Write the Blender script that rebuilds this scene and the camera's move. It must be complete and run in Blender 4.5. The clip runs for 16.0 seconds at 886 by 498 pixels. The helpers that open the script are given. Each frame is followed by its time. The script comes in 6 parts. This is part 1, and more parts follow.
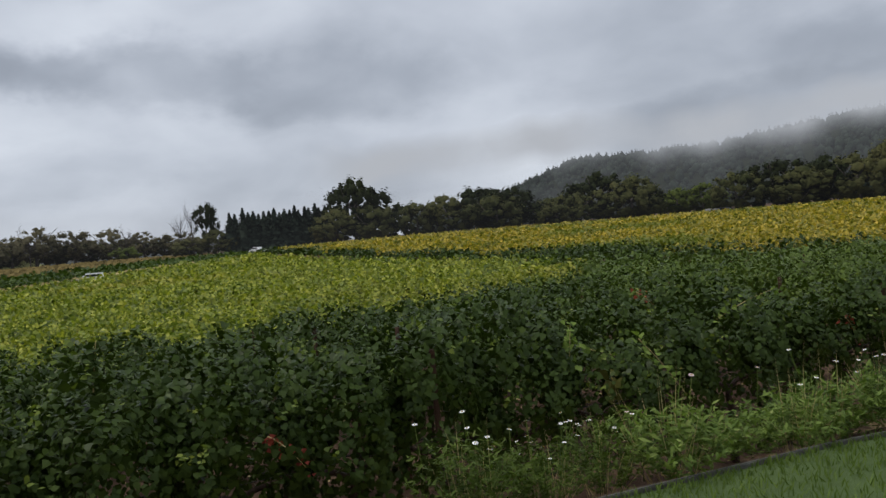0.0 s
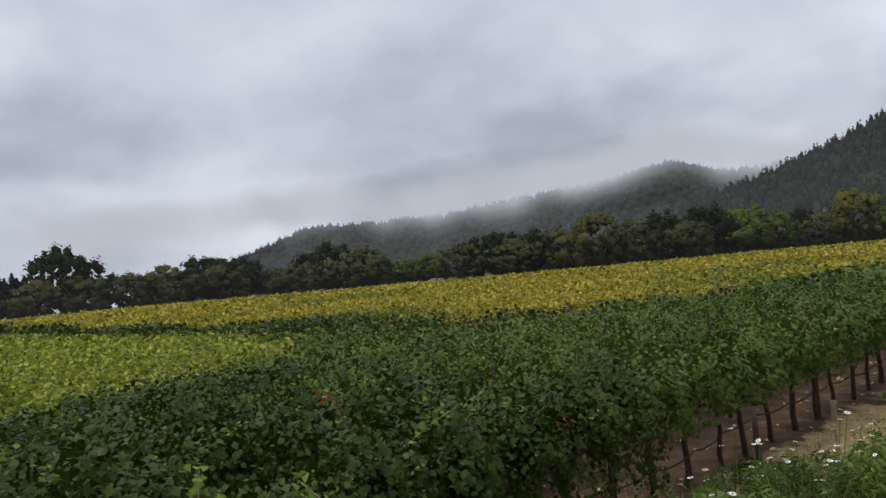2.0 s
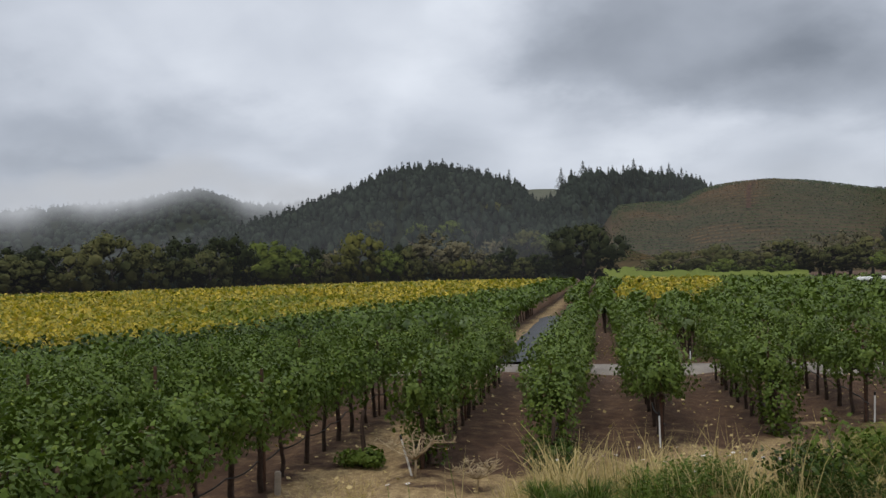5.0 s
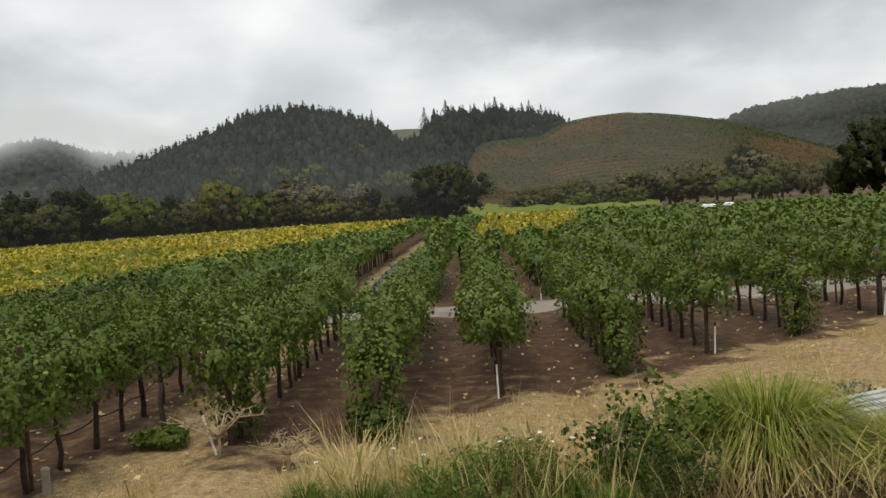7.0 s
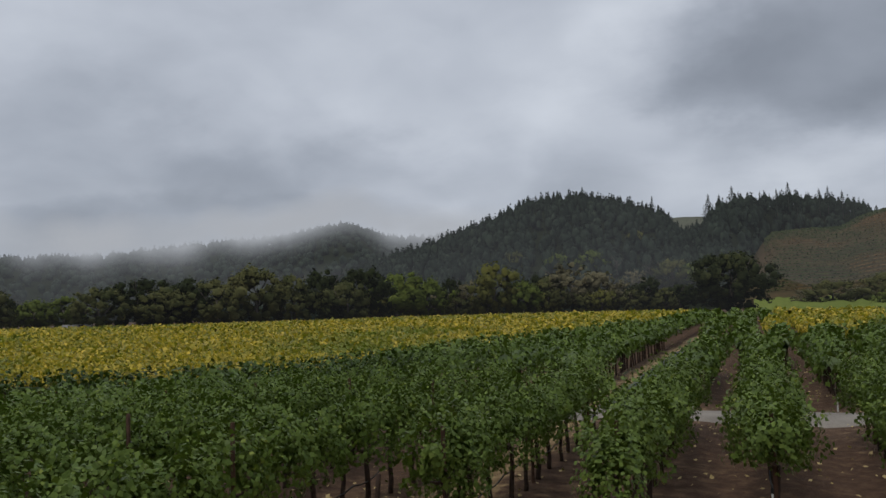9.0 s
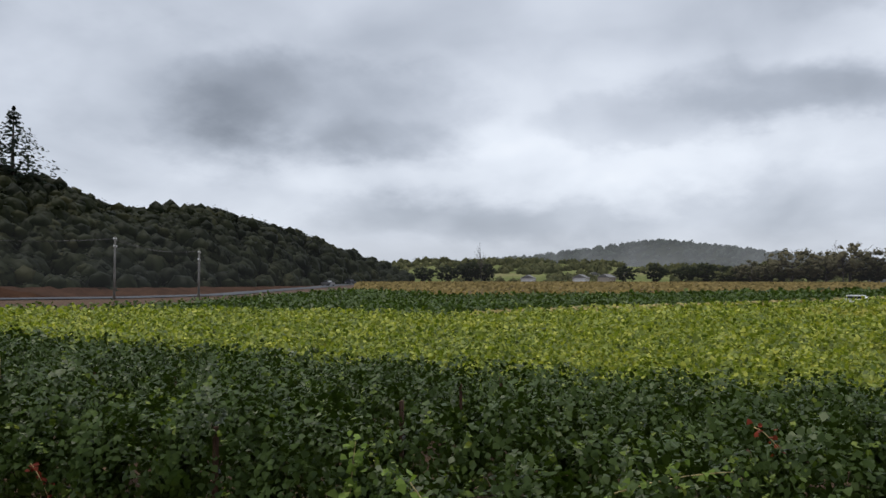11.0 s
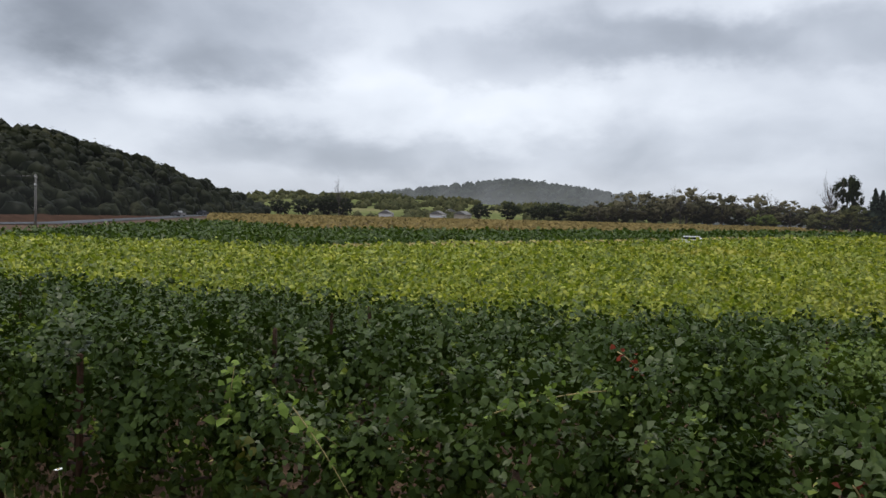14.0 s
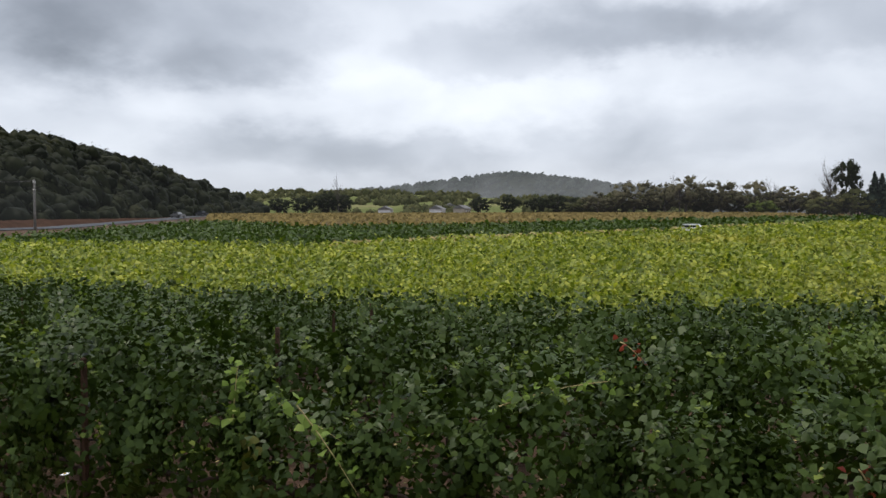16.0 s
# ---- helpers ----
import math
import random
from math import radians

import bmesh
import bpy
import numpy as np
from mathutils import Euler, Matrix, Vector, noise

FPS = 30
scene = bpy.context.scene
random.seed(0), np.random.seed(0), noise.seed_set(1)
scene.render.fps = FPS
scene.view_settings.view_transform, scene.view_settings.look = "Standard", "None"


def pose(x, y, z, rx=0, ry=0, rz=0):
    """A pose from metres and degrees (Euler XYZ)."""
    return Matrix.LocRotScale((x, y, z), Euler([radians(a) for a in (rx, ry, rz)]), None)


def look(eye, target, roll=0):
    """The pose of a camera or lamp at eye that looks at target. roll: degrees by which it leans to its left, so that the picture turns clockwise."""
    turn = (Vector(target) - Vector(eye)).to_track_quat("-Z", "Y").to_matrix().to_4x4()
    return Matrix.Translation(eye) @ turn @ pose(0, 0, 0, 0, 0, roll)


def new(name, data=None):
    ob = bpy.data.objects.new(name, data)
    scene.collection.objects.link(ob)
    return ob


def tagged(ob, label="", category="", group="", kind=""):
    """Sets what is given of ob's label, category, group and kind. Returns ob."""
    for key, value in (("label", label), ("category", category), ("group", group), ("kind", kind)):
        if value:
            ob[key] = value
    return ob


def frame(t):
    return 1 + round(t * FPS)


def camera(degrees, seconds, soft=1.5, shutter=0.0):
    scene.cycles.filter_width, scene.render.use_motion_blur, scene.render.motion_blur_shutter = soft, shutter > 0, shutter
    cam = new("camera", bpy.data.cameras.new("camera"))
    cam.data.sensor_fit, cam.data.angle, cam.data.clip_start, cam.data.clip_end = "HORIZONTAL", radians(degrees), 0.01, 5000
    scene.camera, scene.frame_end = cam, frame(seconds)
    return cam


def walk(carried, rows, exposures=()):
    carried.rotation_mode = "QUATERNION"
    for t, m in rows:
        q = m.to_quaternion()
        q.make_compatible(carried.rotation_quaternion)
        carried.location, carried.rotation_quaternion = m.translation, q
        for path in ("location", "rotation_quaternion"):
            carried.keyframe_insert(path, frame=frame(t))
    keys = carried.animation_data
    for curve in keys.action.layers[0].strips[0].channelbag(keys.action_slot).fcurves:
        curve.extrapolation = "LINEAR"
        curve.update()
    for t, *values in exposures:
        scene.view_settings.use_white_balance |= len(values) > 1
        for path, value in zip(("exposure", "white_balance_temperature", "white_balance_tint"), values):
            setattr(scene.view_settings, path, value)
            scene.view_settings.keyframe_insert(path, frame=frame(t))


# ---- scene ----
# camera: seconds, eye x, y, z, turn to the left of +y, tilt up, roll
PATH = [
    (0, 0.875, -5.898, 2.673, 61.65, -1.27, -5.01),
    (0.5, 0.477, -5.529, 2.762, 61.97, 1.7, -3.39),
    (1, 0.046, -5.064, 2.781, 51.61, 2.77, -2.22),
    (1.5, -0.291, -4.494, 2.765, 48.81, 2.08, -2.89),
    (2, -0.521, -4.046, 2.765, 42.92, 1.86, -5.34),
    (2.5, -0.611, -3.546, 2.757, 37.12, 0.06, -4.37),
    (3, -0.734, -3.026, 2.752, 32.32, 0.73, -3.39),
    (3.2, -0.761, -2.853, 2.765, 30.45, 0.65, -3.67),
    (4.2, -0.66, -2.1, 2.84, 17, 1.2, -2.4),
    (5.3, -0.542, -1.33, 2.923, 2.08, 1.55, -1.26),
    (5.5, -0.509, -1.169, 2.909, -6.33, -0.54, -2.18),
    (6, -0.361, -0.805, 2.939, -7.84, 3.37, -1.73),
    (6.5, -0.183, -0.367, 2.92, -7.76, -0.57, -3.24),
    (7, 0, 0, 2.895, 1.9, -2.72, -4.3),
    (7.5, 0.115, 0.447, 2.878, 3.96, -0.16, -6.96),
    (8, 0.211, 0.816, 2.884, 6.38, 3.54, -4.15),
    (8.5, 0.177, 1.185, 2.865, 14.87, 5.07, -2.26),
    (9, 0.189, 1.471, 2.841, 20.51, 4.27, -1.81),
    (9.4, 0.084, 1.532, 2.831, 40.03, 2.28, -1.98),
    (9.7, -0.034, 1.553, 2.86, 52.64, 4.09, -0.32),
    (10, -0.184, 1.592, 2.884, 68.67, 4.23, 0.11),
    (10.2, -0.19, 1.661, 2.871, 81.27, 3.33, 0.18),
    (10.7, -0.14, 1.62, 2.85, 104.5, 2.5, 0.1),
    (11.2, -0.08, 1.55, 2.83, 121, 2, 0),
    (11.7, -0.02, 1.46, 2.81, 127, 1.8, -0.1),
    (12.3, 0.024, 1.393, 2.788, 122.76, 1.68, -0.15),
    (12.5, 0.017, 1.39, 2.791, 119.28, 0.88, -0.12),
    (13, -0.023, 1.397, 2.791, 111.74, -1.03, 0.52),
    (13.5, -0.044, 1.402, 2.782, 107.47, -1.91, 1.31),
    (14, -0.051, 1.398, 2.777, 105.4, -2.18, 1.4),
    (14.5, -0.05, 1.403, 2.78, 104.27, -2.5, 1.22),
    (15, -0.054, 1.4, 2.774, 104.3, -3.07, 0.63),
    (15.5, -0.049, 1.401, 2.777, 105.24, -3.07, 0.09),
    (16, -0.054, 1.398, 2.779, 105.42, -2.56, -0.11),
]
EXPOSURES = [(0.0, -0.25, 6500, 10), (0.5, 0.15, 6500, 10), (1.0, -0.25, 6500, 10), (2.0, -0.1, 6500, 10), (2.5, -0.08, 6500, 10), (3.0, 0.2, 6600, 10), (5.5, -0.1, 6600, 10), (6.0, 0.2, 6600, 10), (6.5, 0.15, 6900, 8),
             (7.0, 0.22, 7300, 6), (8.0, 0.15, 6600, 10), (8.5, 0.2, 6500, 10), (9.0, -0.42, 6500, 10), (9.5, -0.2, 6500, 10), (10.0, -0.05, 6500, 10), (12.5, -0.1, 6500, 10), (13.0, -0.15, 6500, 10), (14.5, 0.1, 6550, 10), (16.0, 0.12, 6600, 10)]
cam = camera(56.41, 16.0, soft=1.5)
walk(cam, [(t, pose(x, y, z, 90 + tilt, 0, turn) @ pose(0, 0, 0, 0, 0, roll)) for t, x, y, z, turn, tilt, roll in PATH],
     exposures=EXPOSURES)


# ---- world and sun: an overcast afternoon with torn grey cloud ----
SUN_EL, SUN_AZ = radians(66), radians(-150)
world = bpy.data.worlds.new("overcast_sky")
scene.world = world
world.use_nodes = True


class Net:
    """Short hand for a node tree."""

    def __init__(self, tree):
        self.t = tree
        tree.nodes.clear()

    def n(self, kind, ins=None, operation="", clamp=False, interpolation=""):
        nd = self.t.nodes.new(kind)
        if operation:
            nd.operation = operation
        if clamp:
            nd.use_clamp = True
        if interpolation:
            nd.interpolation_type = interpolation
        for k, v in (ins or {}).items():
            if isinstance(v, bpy.types.NodeSocket):
                self.t.links.new(v, nd.inputs[k])
            else:
                nd.inputs[k].default_value = v
        return nd

    def math(self, op, a, b=0.0, c=0.0, clamp=False):
        return self.n("ShaderNodeMath", {0: a, 1: b, 2: c}, operation=op, clamp=clamp).outputs[0]

    def noise(self, vec, scale, detail=4.0, rough=0.55, distort=0.0):
        ins = {"Scale": scale, "Detail": detail, "Roughness": rough, "Distortion": distort}
        if vec is not None:
            ins["Vector"] = vec
        return self.n("ShaderNodeTexNoise", ins).outputs["Fac"]

    def ramp(self, fac, stops):
        nd = self.n("ShaderNodeValToRGB", {"Fac": fac})
        el = nd.color_ramp.elements
        while len(el) < len(stops):
            el.new(0.5)
        for e, (p, c) in zip(el, stops):
            e.position = p
            e.color = (*c, 1) if len(c) == 3 else c
        return nd.outputs["Color"]

    def mix(self, fac, a, b, blend="MIX"):
        nd = self.t.nodes.new("ShaderNodeMix")
        nd.data_type, nd.blend_type = "RGBA", blend
        for k, v in ((0, fac), (6, a), (7, b)):
            if isinstance(v, bpy.types.NodeSocket):
                self.t.links.new(v, nd.inputs[k])
            else:
                nd.inputs[k].default_value = v
        return nd.outputs[2]

    def remap(self, v, a, b, c, d, smooth=True):
        return self.n("ShaderNodeMapRange", {0: v, 1: a, 2: b, 3: c, 4: d}, interpolation="SMOOTHSTEP" if smooth else "LINEAR").outputs[0]


def direction(az, el):
    a, e = radians(az), radians(el)
    return (math.sin(a) * math.cos(e), math.cos(a) * math.cos(e), math.sin(e))


w = Net(world.node_tree)
co = w.n("ShaderNodeTexCoord").outputs["Generated"]
xyz = w.n("ShaderNodeSeparateXYZ", {0: co})
up = w.math("MAXIMUM", xyz.outputs[2], 0.0)
den = w.math("ADD", up, 0.42)
flat = w.n("ShaderNodeCombineXYZ", {0: w.math("DIVIDE", xyz.outputs[0], den), 1: w.math("DIVIDE", xyz.outputs[1], den), 2: 0.0}).outputs[0]
n_big = w.noise(flat, 1.35, 3.0, 0.5, 0.2)
n_mid = w.noise(flat, 4.0, 4.0, 0.45, 0.3)
cloud = w.math("ADD", w.math("ADD", w.math("MULTIPLY", n_big, 0.42), w.math("MULTIPLY", n_mid, 0.24)), 0.205)
# cloud banks: azimuth and height in degrees, half width and half height, darkening (negative) or opening (positive)
CLOUDS_WEST = ((-107.8, 11.1, 13.7, 4.7, 0.07), (-83.4, 9.4, 11.0, 5.0, -0.07), (-123.5, 12.2, 10.5, 3.1, -0.17), (-131.5, 9.9, 4.3, 2.3, -0.06), (-118.9, 9.4, 5.1, 1.6, -0.07), (-102.1, 10.9, 6.6, 1.8, -0.08), (-91.5, 12.4, 7.4, 2.3, -0.1), (-80.2, 11.9, 7.8, 2.3, -0.09),
    (-112.5, 4.3, 10.1, 1.8, -0.07), (-87.8, 5.4, 10.1, 2.3, -0.07), (-108.7, 7.2, 13.7, 1.9, 0.05), (-134.2, 12.7, 9.0, 3.5, -0.09), (-130.1, 5.9, 9.8, 2.3, 0.05), (-148.6, 15.5, 5.8, 2.3, -0.1),
    (-79.9, 19.2, 11.7, 2.1, -0.09), (-84.4, 15.6, 6.2, 2.3, 0.06), (-90.8, 12.4, 9.8, 2.3, -0.05), (-68.0, 11.7, 7.8, 2.7, -0.05), (-93.9, 7.7, 7.8, 2.3, 0.05), (-67.8, 10.5, 10.1, 2.1, -0.06),
    (-84.4, 7.6, 9.8, 4.3, 0.05))
CLOUDS_NORTH = ((5.7, 14.6, 10.1, 5.8, -0.13), (-38.8, 18.2, 12.5, 4.3, 0.09), (-5.7, 17.9, 5.1, 3.5, 0.08), (26.1, 14.5, 13.0, 6.5, -0.13), (-58.2, 15.6, 12.9, 4.7, -0.09), (-46.3, 10.9, 9.0, 4.3, -0.07), (-19.3, 16.4, 10.1, 7.0, 0.08), (3.1, 15.5, 12.9, 3.5, -0.16), (15.6, 11.6, 9.8, 3.1, -0.1), (4.8, 8.5, 5.5, 2.1, 0.11),
    (-29.7, 8.9, 9.8, 3.1, -0.07), (-40.0, 5.8, 13.7, 2.3, -0.12), (-22.3, 9.2, 12.9, 3.1, -0.06), (-56.2, 14.6, 9.8, 4.3, 0.06), (-41.5, 7.7, 10.1, 4.3, -0.05))
drift = w.n("ShaderNodeTexNoise", {"Vector": flat, "Scale": 3.2, "Detail": 5.0, "Roughness": 0.6}).outputs["Color"]
warp = w.n("ShaderNodeSeparateXYZ", {0: drift})
az_deg = w.math("MULTIPLY", w.math("ARCTAN2", xyz.outputs[0], xyz.outputs[1]), 57.2958)
el_deg = w.math("MULTIPLY", w.math("ARCSINE", xyz.outputs[2]), 57.2958)
az_deg = w.math("ADD", az_deg, w.math("MULTIPLY", w.math("SUBTRACT", warp.outputs[0], 0.5), 14.0))
el_deg = w.math("ADD", el_deg, w.math("MULTIPLY", w.math("SUBTRACT", warp.outputs[1], 0.5), 7.0))
for az, el, wide, high, amount in CLOUDS_WEST + CLOUDS_NORTH:
    u = w.math("DIVIDE", w.math("SUBTRACT", az_deg, az), wide)
    v = w.math("DIVIDE", w.math("SUBTRACT", el_deg, el), high)
    d = w.math("ADD", w.math("MULTIPLY", u, u), w.math("MULTIPLY", v, v))
    cloud = w.math("ADD", cloud, w.remap(d, 0.0, 1.9, amount * (0.85 if az < -66 else 0.66), 0.0))
grey = w.ramp(cloud, [(0.05, (0.110, 0.128, 0.160)), (0.25, (0.236, 0.266, 0.319)), (0.42, (0.454, 0.501, 0.584)), (0.53, (0.643, 0.696, 0.791)), (0.66, (0.861, 0.920, 1.015)), (0.80, (1.097, 1.133, 1.180))])
sky = w.n("ShaderNodeTexSky")
sky.sky_type, sky.sun_disc, sky.sun_elevation, sky.sun_rotation = "NISHITA", False, SUN_EL, SUN_AZ
blue = w.mix(1.0, sky.outputs[0], (0.1, 0.1, 0.1, 1), "MULTIPLY")
both = w.mix(0.94, blue, grey)
bg = w.n("ShaderNodeBackground", {"Color": both, "Strength": w.remap(up, 0.5, 0.9, 1.0, 1.7)})
w.t.links.new(bg.outputs[0], w.n("ShaderNodeOutputWorld").inputs[0])

sun = new("sun", bpy.data.lights.new("sun", "SUN"))
sun.data.energy, sun.data.angle, sun.data.color = 1.7, radians(12), (1.0, 0.95, 0.86)
sun.matrix_world = look(Vector(direction(-150, 66)) * 50, (0, 0, 0))


# ---- materials ----
def material(name):
    m = bpy.data.materials.new(name)
    m.use_nodes = True
    return m, Net(m.node_tree)


def finish(net, bsdf):
    net.t.links.new(bsdf, net.n("ShaderNodeOutputMaterial").inputs[0])


def leafy(name, stops, translucent=0.25, rough=0.5, patch=None, gloss=0.06, clump=2.6, vary=0.5, wide=0.35, patchy=0.9):
    """Foliage: each leaf takes its own tint; patches of the field turn colour together."""
    m, s = material(name)
    geo = s.n("ShaderNodeNewGeometry")
    isl = geo.outputs["Random Per Island"]
    pos = geo.outputs["Position"]
    n1 = s.noise(pos, wide, 3.0)
    n2 = s.noise(pos, clump, 2.0)
    fac = s.math("ADD", s.math("ADD", s.math("MULTIPLY", isl, vary), (0.65 - vary) * 0.5), s.math("MULTIPLY", s.math("SUBTRACT", n1, 0.5), patchy))
    fac = s.math("ADD", fac, s.math("MULTIPLY", s.math("SUBTRACT", n2, 0.5), patchy), clamp=True)
    col = s.ramp(fac, stops)
    if patch:
        big = s.remap(s.noise(pos, patch[0], 3.0), patch[1], patch[2], 0.0, 1.0)
        sel = s.math("MULTIPLY", big, s.remap(isl, 0.0, 0.5, 0.35, 1.0))
        col = s.mix(sel, col, (*patch[3], 1))
    p = s.n("ShaderNodeBsdfPrincipled", {"Base Color": col, "Roughness": rough, "Specular IOR Level": gloss})
    tr = s.n("ShaderNodeBsdfTranslucent", {"Color": s.mix(1.0, col, (1.1, 1.25, 0.6, 1), "MULTIPLY")})
    finish(s, s.n("ShaderNodeMixShader", {0: translucent, 1: p.outputs[0], 2: tr.outputs[0]}).outputs[0])
    return m


def surface(name, stops, scale=3.0, fine=40.0, rough=0.8, bump=0.3, metal=0.0, bump_scale=None, detail=6.0, gloss=0.3):
    """A mineral or woody surface: colour by coarse and fine noise, with relief."""
    m, s = material(name)
    co = s.n("ShaderNodeTexCoord").outputs["Object"]
    a, b = s.noise(co, scale, detail), s.noise(co, fine, 3.0)
    fac = s.math("ADD", s.math("MULTIPLY", a, 0.65), s.math("MULTIPLY", b, 0.35))
    col = s.ramp(fac, stops)
    bp = s.n("ShaderNodeBump", {"Height": s.noise(co, bump_scale or fine, 4.0), "Strength": bump, "Distance": 0.02})
    p = s.n("ShaderNodeBsdfPrincipled", {"Base Color": col, "Roughness": rough, "Metallic": metal, "Normal": bp.outputs[0], "Specular IOR Level": gloss})
    finish(s, p.outputs[0])
    return m


GREEN = [(0.0, (0.020, 0.036, 0.007)), (0.5, (0.046, 0.072, 0.013)), (0.85, (0.095, 0.125, 0.022)), (1.0, (0.210, 0.220, 0.050))]
FRESH = [(0.0, (0.052, 0.082, 0.017)), (0.5, (0.115, 0.158, 0.034)), (0.85, (0.215, 0.250, 0.060)), (1.0, (0.38, 0.38, 0.13))]
LUSH = [(0.0, (0.046, 0.076, 0.015)), (0.5, (0.100, 0.140, 0.028)), (0.85, (0.190, 0.220, 0.045)), (1.0, (0.34, 0.33, 0.09))]
LIME = [(0.0, (0.0625, 0.0938, 0.015)), (0.35, (0.2063, 0.2438, 0.035)), (0.7, (0.475, 0.4562, 0.075)), (1.0, (0.825, 0.675, 0.175))]
GOLD = [(0.0, (0.095, 0.115, 0.020)), (0.3, (0.290, 0.245, 0.036)), (0.65, (0.580, 0.415, 0.062)), (1.0, (0.760, 0.520, 0.110))]
M_VINE = leafy("vine_leaf_green", GREEN, 0.14, 0.4, gloss=0.10, clump=4.5, vary=0.42, patchy=0.35)
M_VINE_FRESH = leafy("vine_leaf_fresh_green", FRESH, 0.14, 0.4, gloss=0.08, clump=4.5, vary=0.42, patchy=0.35)
M_VINE_LUSH = leafy("vine_leaf_lush_green", LUSH, 0.14, 0.4, gloss=0.08, clump=4.5, vary=0.42, patchy=0.35)
# the GREEN tints, each made 1.35 times lighter for the far block
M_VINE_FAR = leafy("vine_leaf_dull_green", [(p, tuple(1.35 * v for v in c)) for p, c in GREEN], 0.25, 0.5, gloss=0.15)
M_LIME = leafy("vine_leaf_yellow_green", LIME, 0.3, 0.5, clump=4.0, vary=0.5, patch=(0.035, 0.55, 0.72, (0.36, 0.32, 0.06)), gloss=0.15, patchy=0.7)
M_GOLD = leafy("vine_leaf_gold", GOLD, 0.3, 0.5, clump=3.0, vary=0.5, patch=(0.05, 0.50, 0.64, (0.14, 0.17, 0.03)), gloss=0.15, patchy=0.7)
# paler than the canopy leaves, so the tops of the rows turn lighter
M_YOUNG = leafy("vine_leaf_young", [(0.0, (0.06, 0.09, 0.016)), (0.5, (0.13, 0.17, 0.03)), (1.0, (0.30, 0.31, 0.08))], 0.25, 0.45, gloss=0.08, vary=0.7, patchy=0.8)
M_RED = leafy("vine_leaf_red", [(0.0, (0.12, 0.02, 0.015)), (1.0, (0.3, 0.06, 0.03))], 0.25)
M_OAK = leafy("oak_leaf_dark", [(0.0, (0.0106, 0.0143, 0.0048)), (0.5, (0.0225, 0.0286, 0.0095)), (1.0, (0.0500, 0.0547, 0.0178))], 0.12, 0.6, gloss=0.03, clump=0.35, vary=0.25, wide=0.07)
M_LIVEOAK = leafy("live_oak_leaf", [(0.0, (0.014, 0.019, 0.007)), (0.5, (0.032, 0.038, 0.014)), (1.0, (0.070, 0.072, 0.026))], 0.12, 0.6, gloss=0.03, clump=0.6, vary=0.4, wide=0.12)
M_HILLOAK = leafy("hill_oak_leaf", [(0.0, (0.0062, 0.0087, 0.0037)), (0.5, (0.0161, 0.0192, 0.0074)), (1.0, (0.0465, 0.0422, 0.0174))], 0.12, 0.6, gloss=0.03, clump=0.12, vary=0.5, wide=0.03)
M_OLIVE = leafy("leaf_olive_brown", [(0.0, (0.0334, 0.04, 0.0133)), (0.5, (0.0792, 0.0783, 0.0283)), (1.0, (0.1492, 0.125, 0.0467))], 0.15, 0.65, gloss=0.03, clump=0.35, vary=0.25, wide=0.07)
M_GREENTREE = leafy("leaf_tree_green", [(0.0, (0.0406, 0.0534, 0.0122)), (0.5, (0.0898, 0.1133, 0.0214)), (1.0, (0.1797, 0.1797, 0.0363))], 0.2, 0.6, gloss=0.03, clump=0.35, vary=0.25, wide=0.07)
M_YELLOWTREE = leafy("leaf_tree_yellow", [(0.0, (0.0595, 0.0638, 0.017)), (0.5, (0.1062, 0.1037, 0.0255)), (1.0, (0.1785, 0.1487, 0.0425))], 0.2, 0.6, gloss=0.03, clump=0.35, vary=0.25, wide=0.07)
M_GREYTREE = leafy("leaf_grey_brown", [(0.0, (0.0677, 0.0629, 0.0348)), (0.5, (0.1238, 0.1093, 0.0629)), (1.0, (0.1983, 0.1683, 0.0996))], 0.15, 0.7, gloss=0.03, clump=0.35, vary=0.25, wide=0.07)
M_CONIFER = leafy("conifer_needles", [(0.0, (0.0138, 0.0207, 0.0149)), (0.5, (0.0264, 0.0368, 0.0242)), (1.0, (0.0494, 0.0621, 0.0379))], 0.08, 0.65, gloss=0.03, clump=0.35, vary=0.25, wide=0.07)
M_JUNIPER = leafy("juniper_needles", [(0.0, (0.014, 0.024, 0.008)), (0.5, (0.035, 0.055, 0.016)), (1.0, (0.085, 0.115, 0.035))], 0.12, 0.6)
M_LAWN = leafy("lawn_grass", [(0.0, (0.07, 0.11, 0.02)), (0.5, (0.13, 0.185, 0.038)), (1.0, (0.21, 0.27, 0.07))], 0.25, 0.6)
M_BED = leafy("bed_leaf_green", [(0.0, (0.0413, 0.0638, 0.012)), (0.5, (0.0863, 0.1237, 0.0225)), (1.0, (0.18, 0.21, 0.0525))], 0.25, 0.5)
M_BEDDARK = leafy("bed_leaf_dark", [(0.0, (0.022, 0.038, 0.010)), (0.5, (0.052, 0.080, 0.018)), (1.0, (0.12, 0.15, 0.045))], 0.2, 0.5)
M_SAGE = leafy("sage_leaf_grey", [(0.0, (0.09, 0.12, 0.09)), (1.0, (0.22, 0.26, 0.2))], 0.15, 0.7)
M_STRAW = leafy("straw", [(0.0, (0.2912, 0.224, 0.1064)), (0.5, (0.5152, 0.4032, 0.2016)), (1.0, (0.7168, 0.5936, 0.3248))], 0.2, 0.75)
M_CLUMP = leafy("tussock_blade", [(0.0, (0.0743, 0.1013, 0.0189)), (0.45, (0.1755, 0.1958, 0.0405)), (1.0, (0.54, 0.459, 0.1485))], 0.25, 0.6)
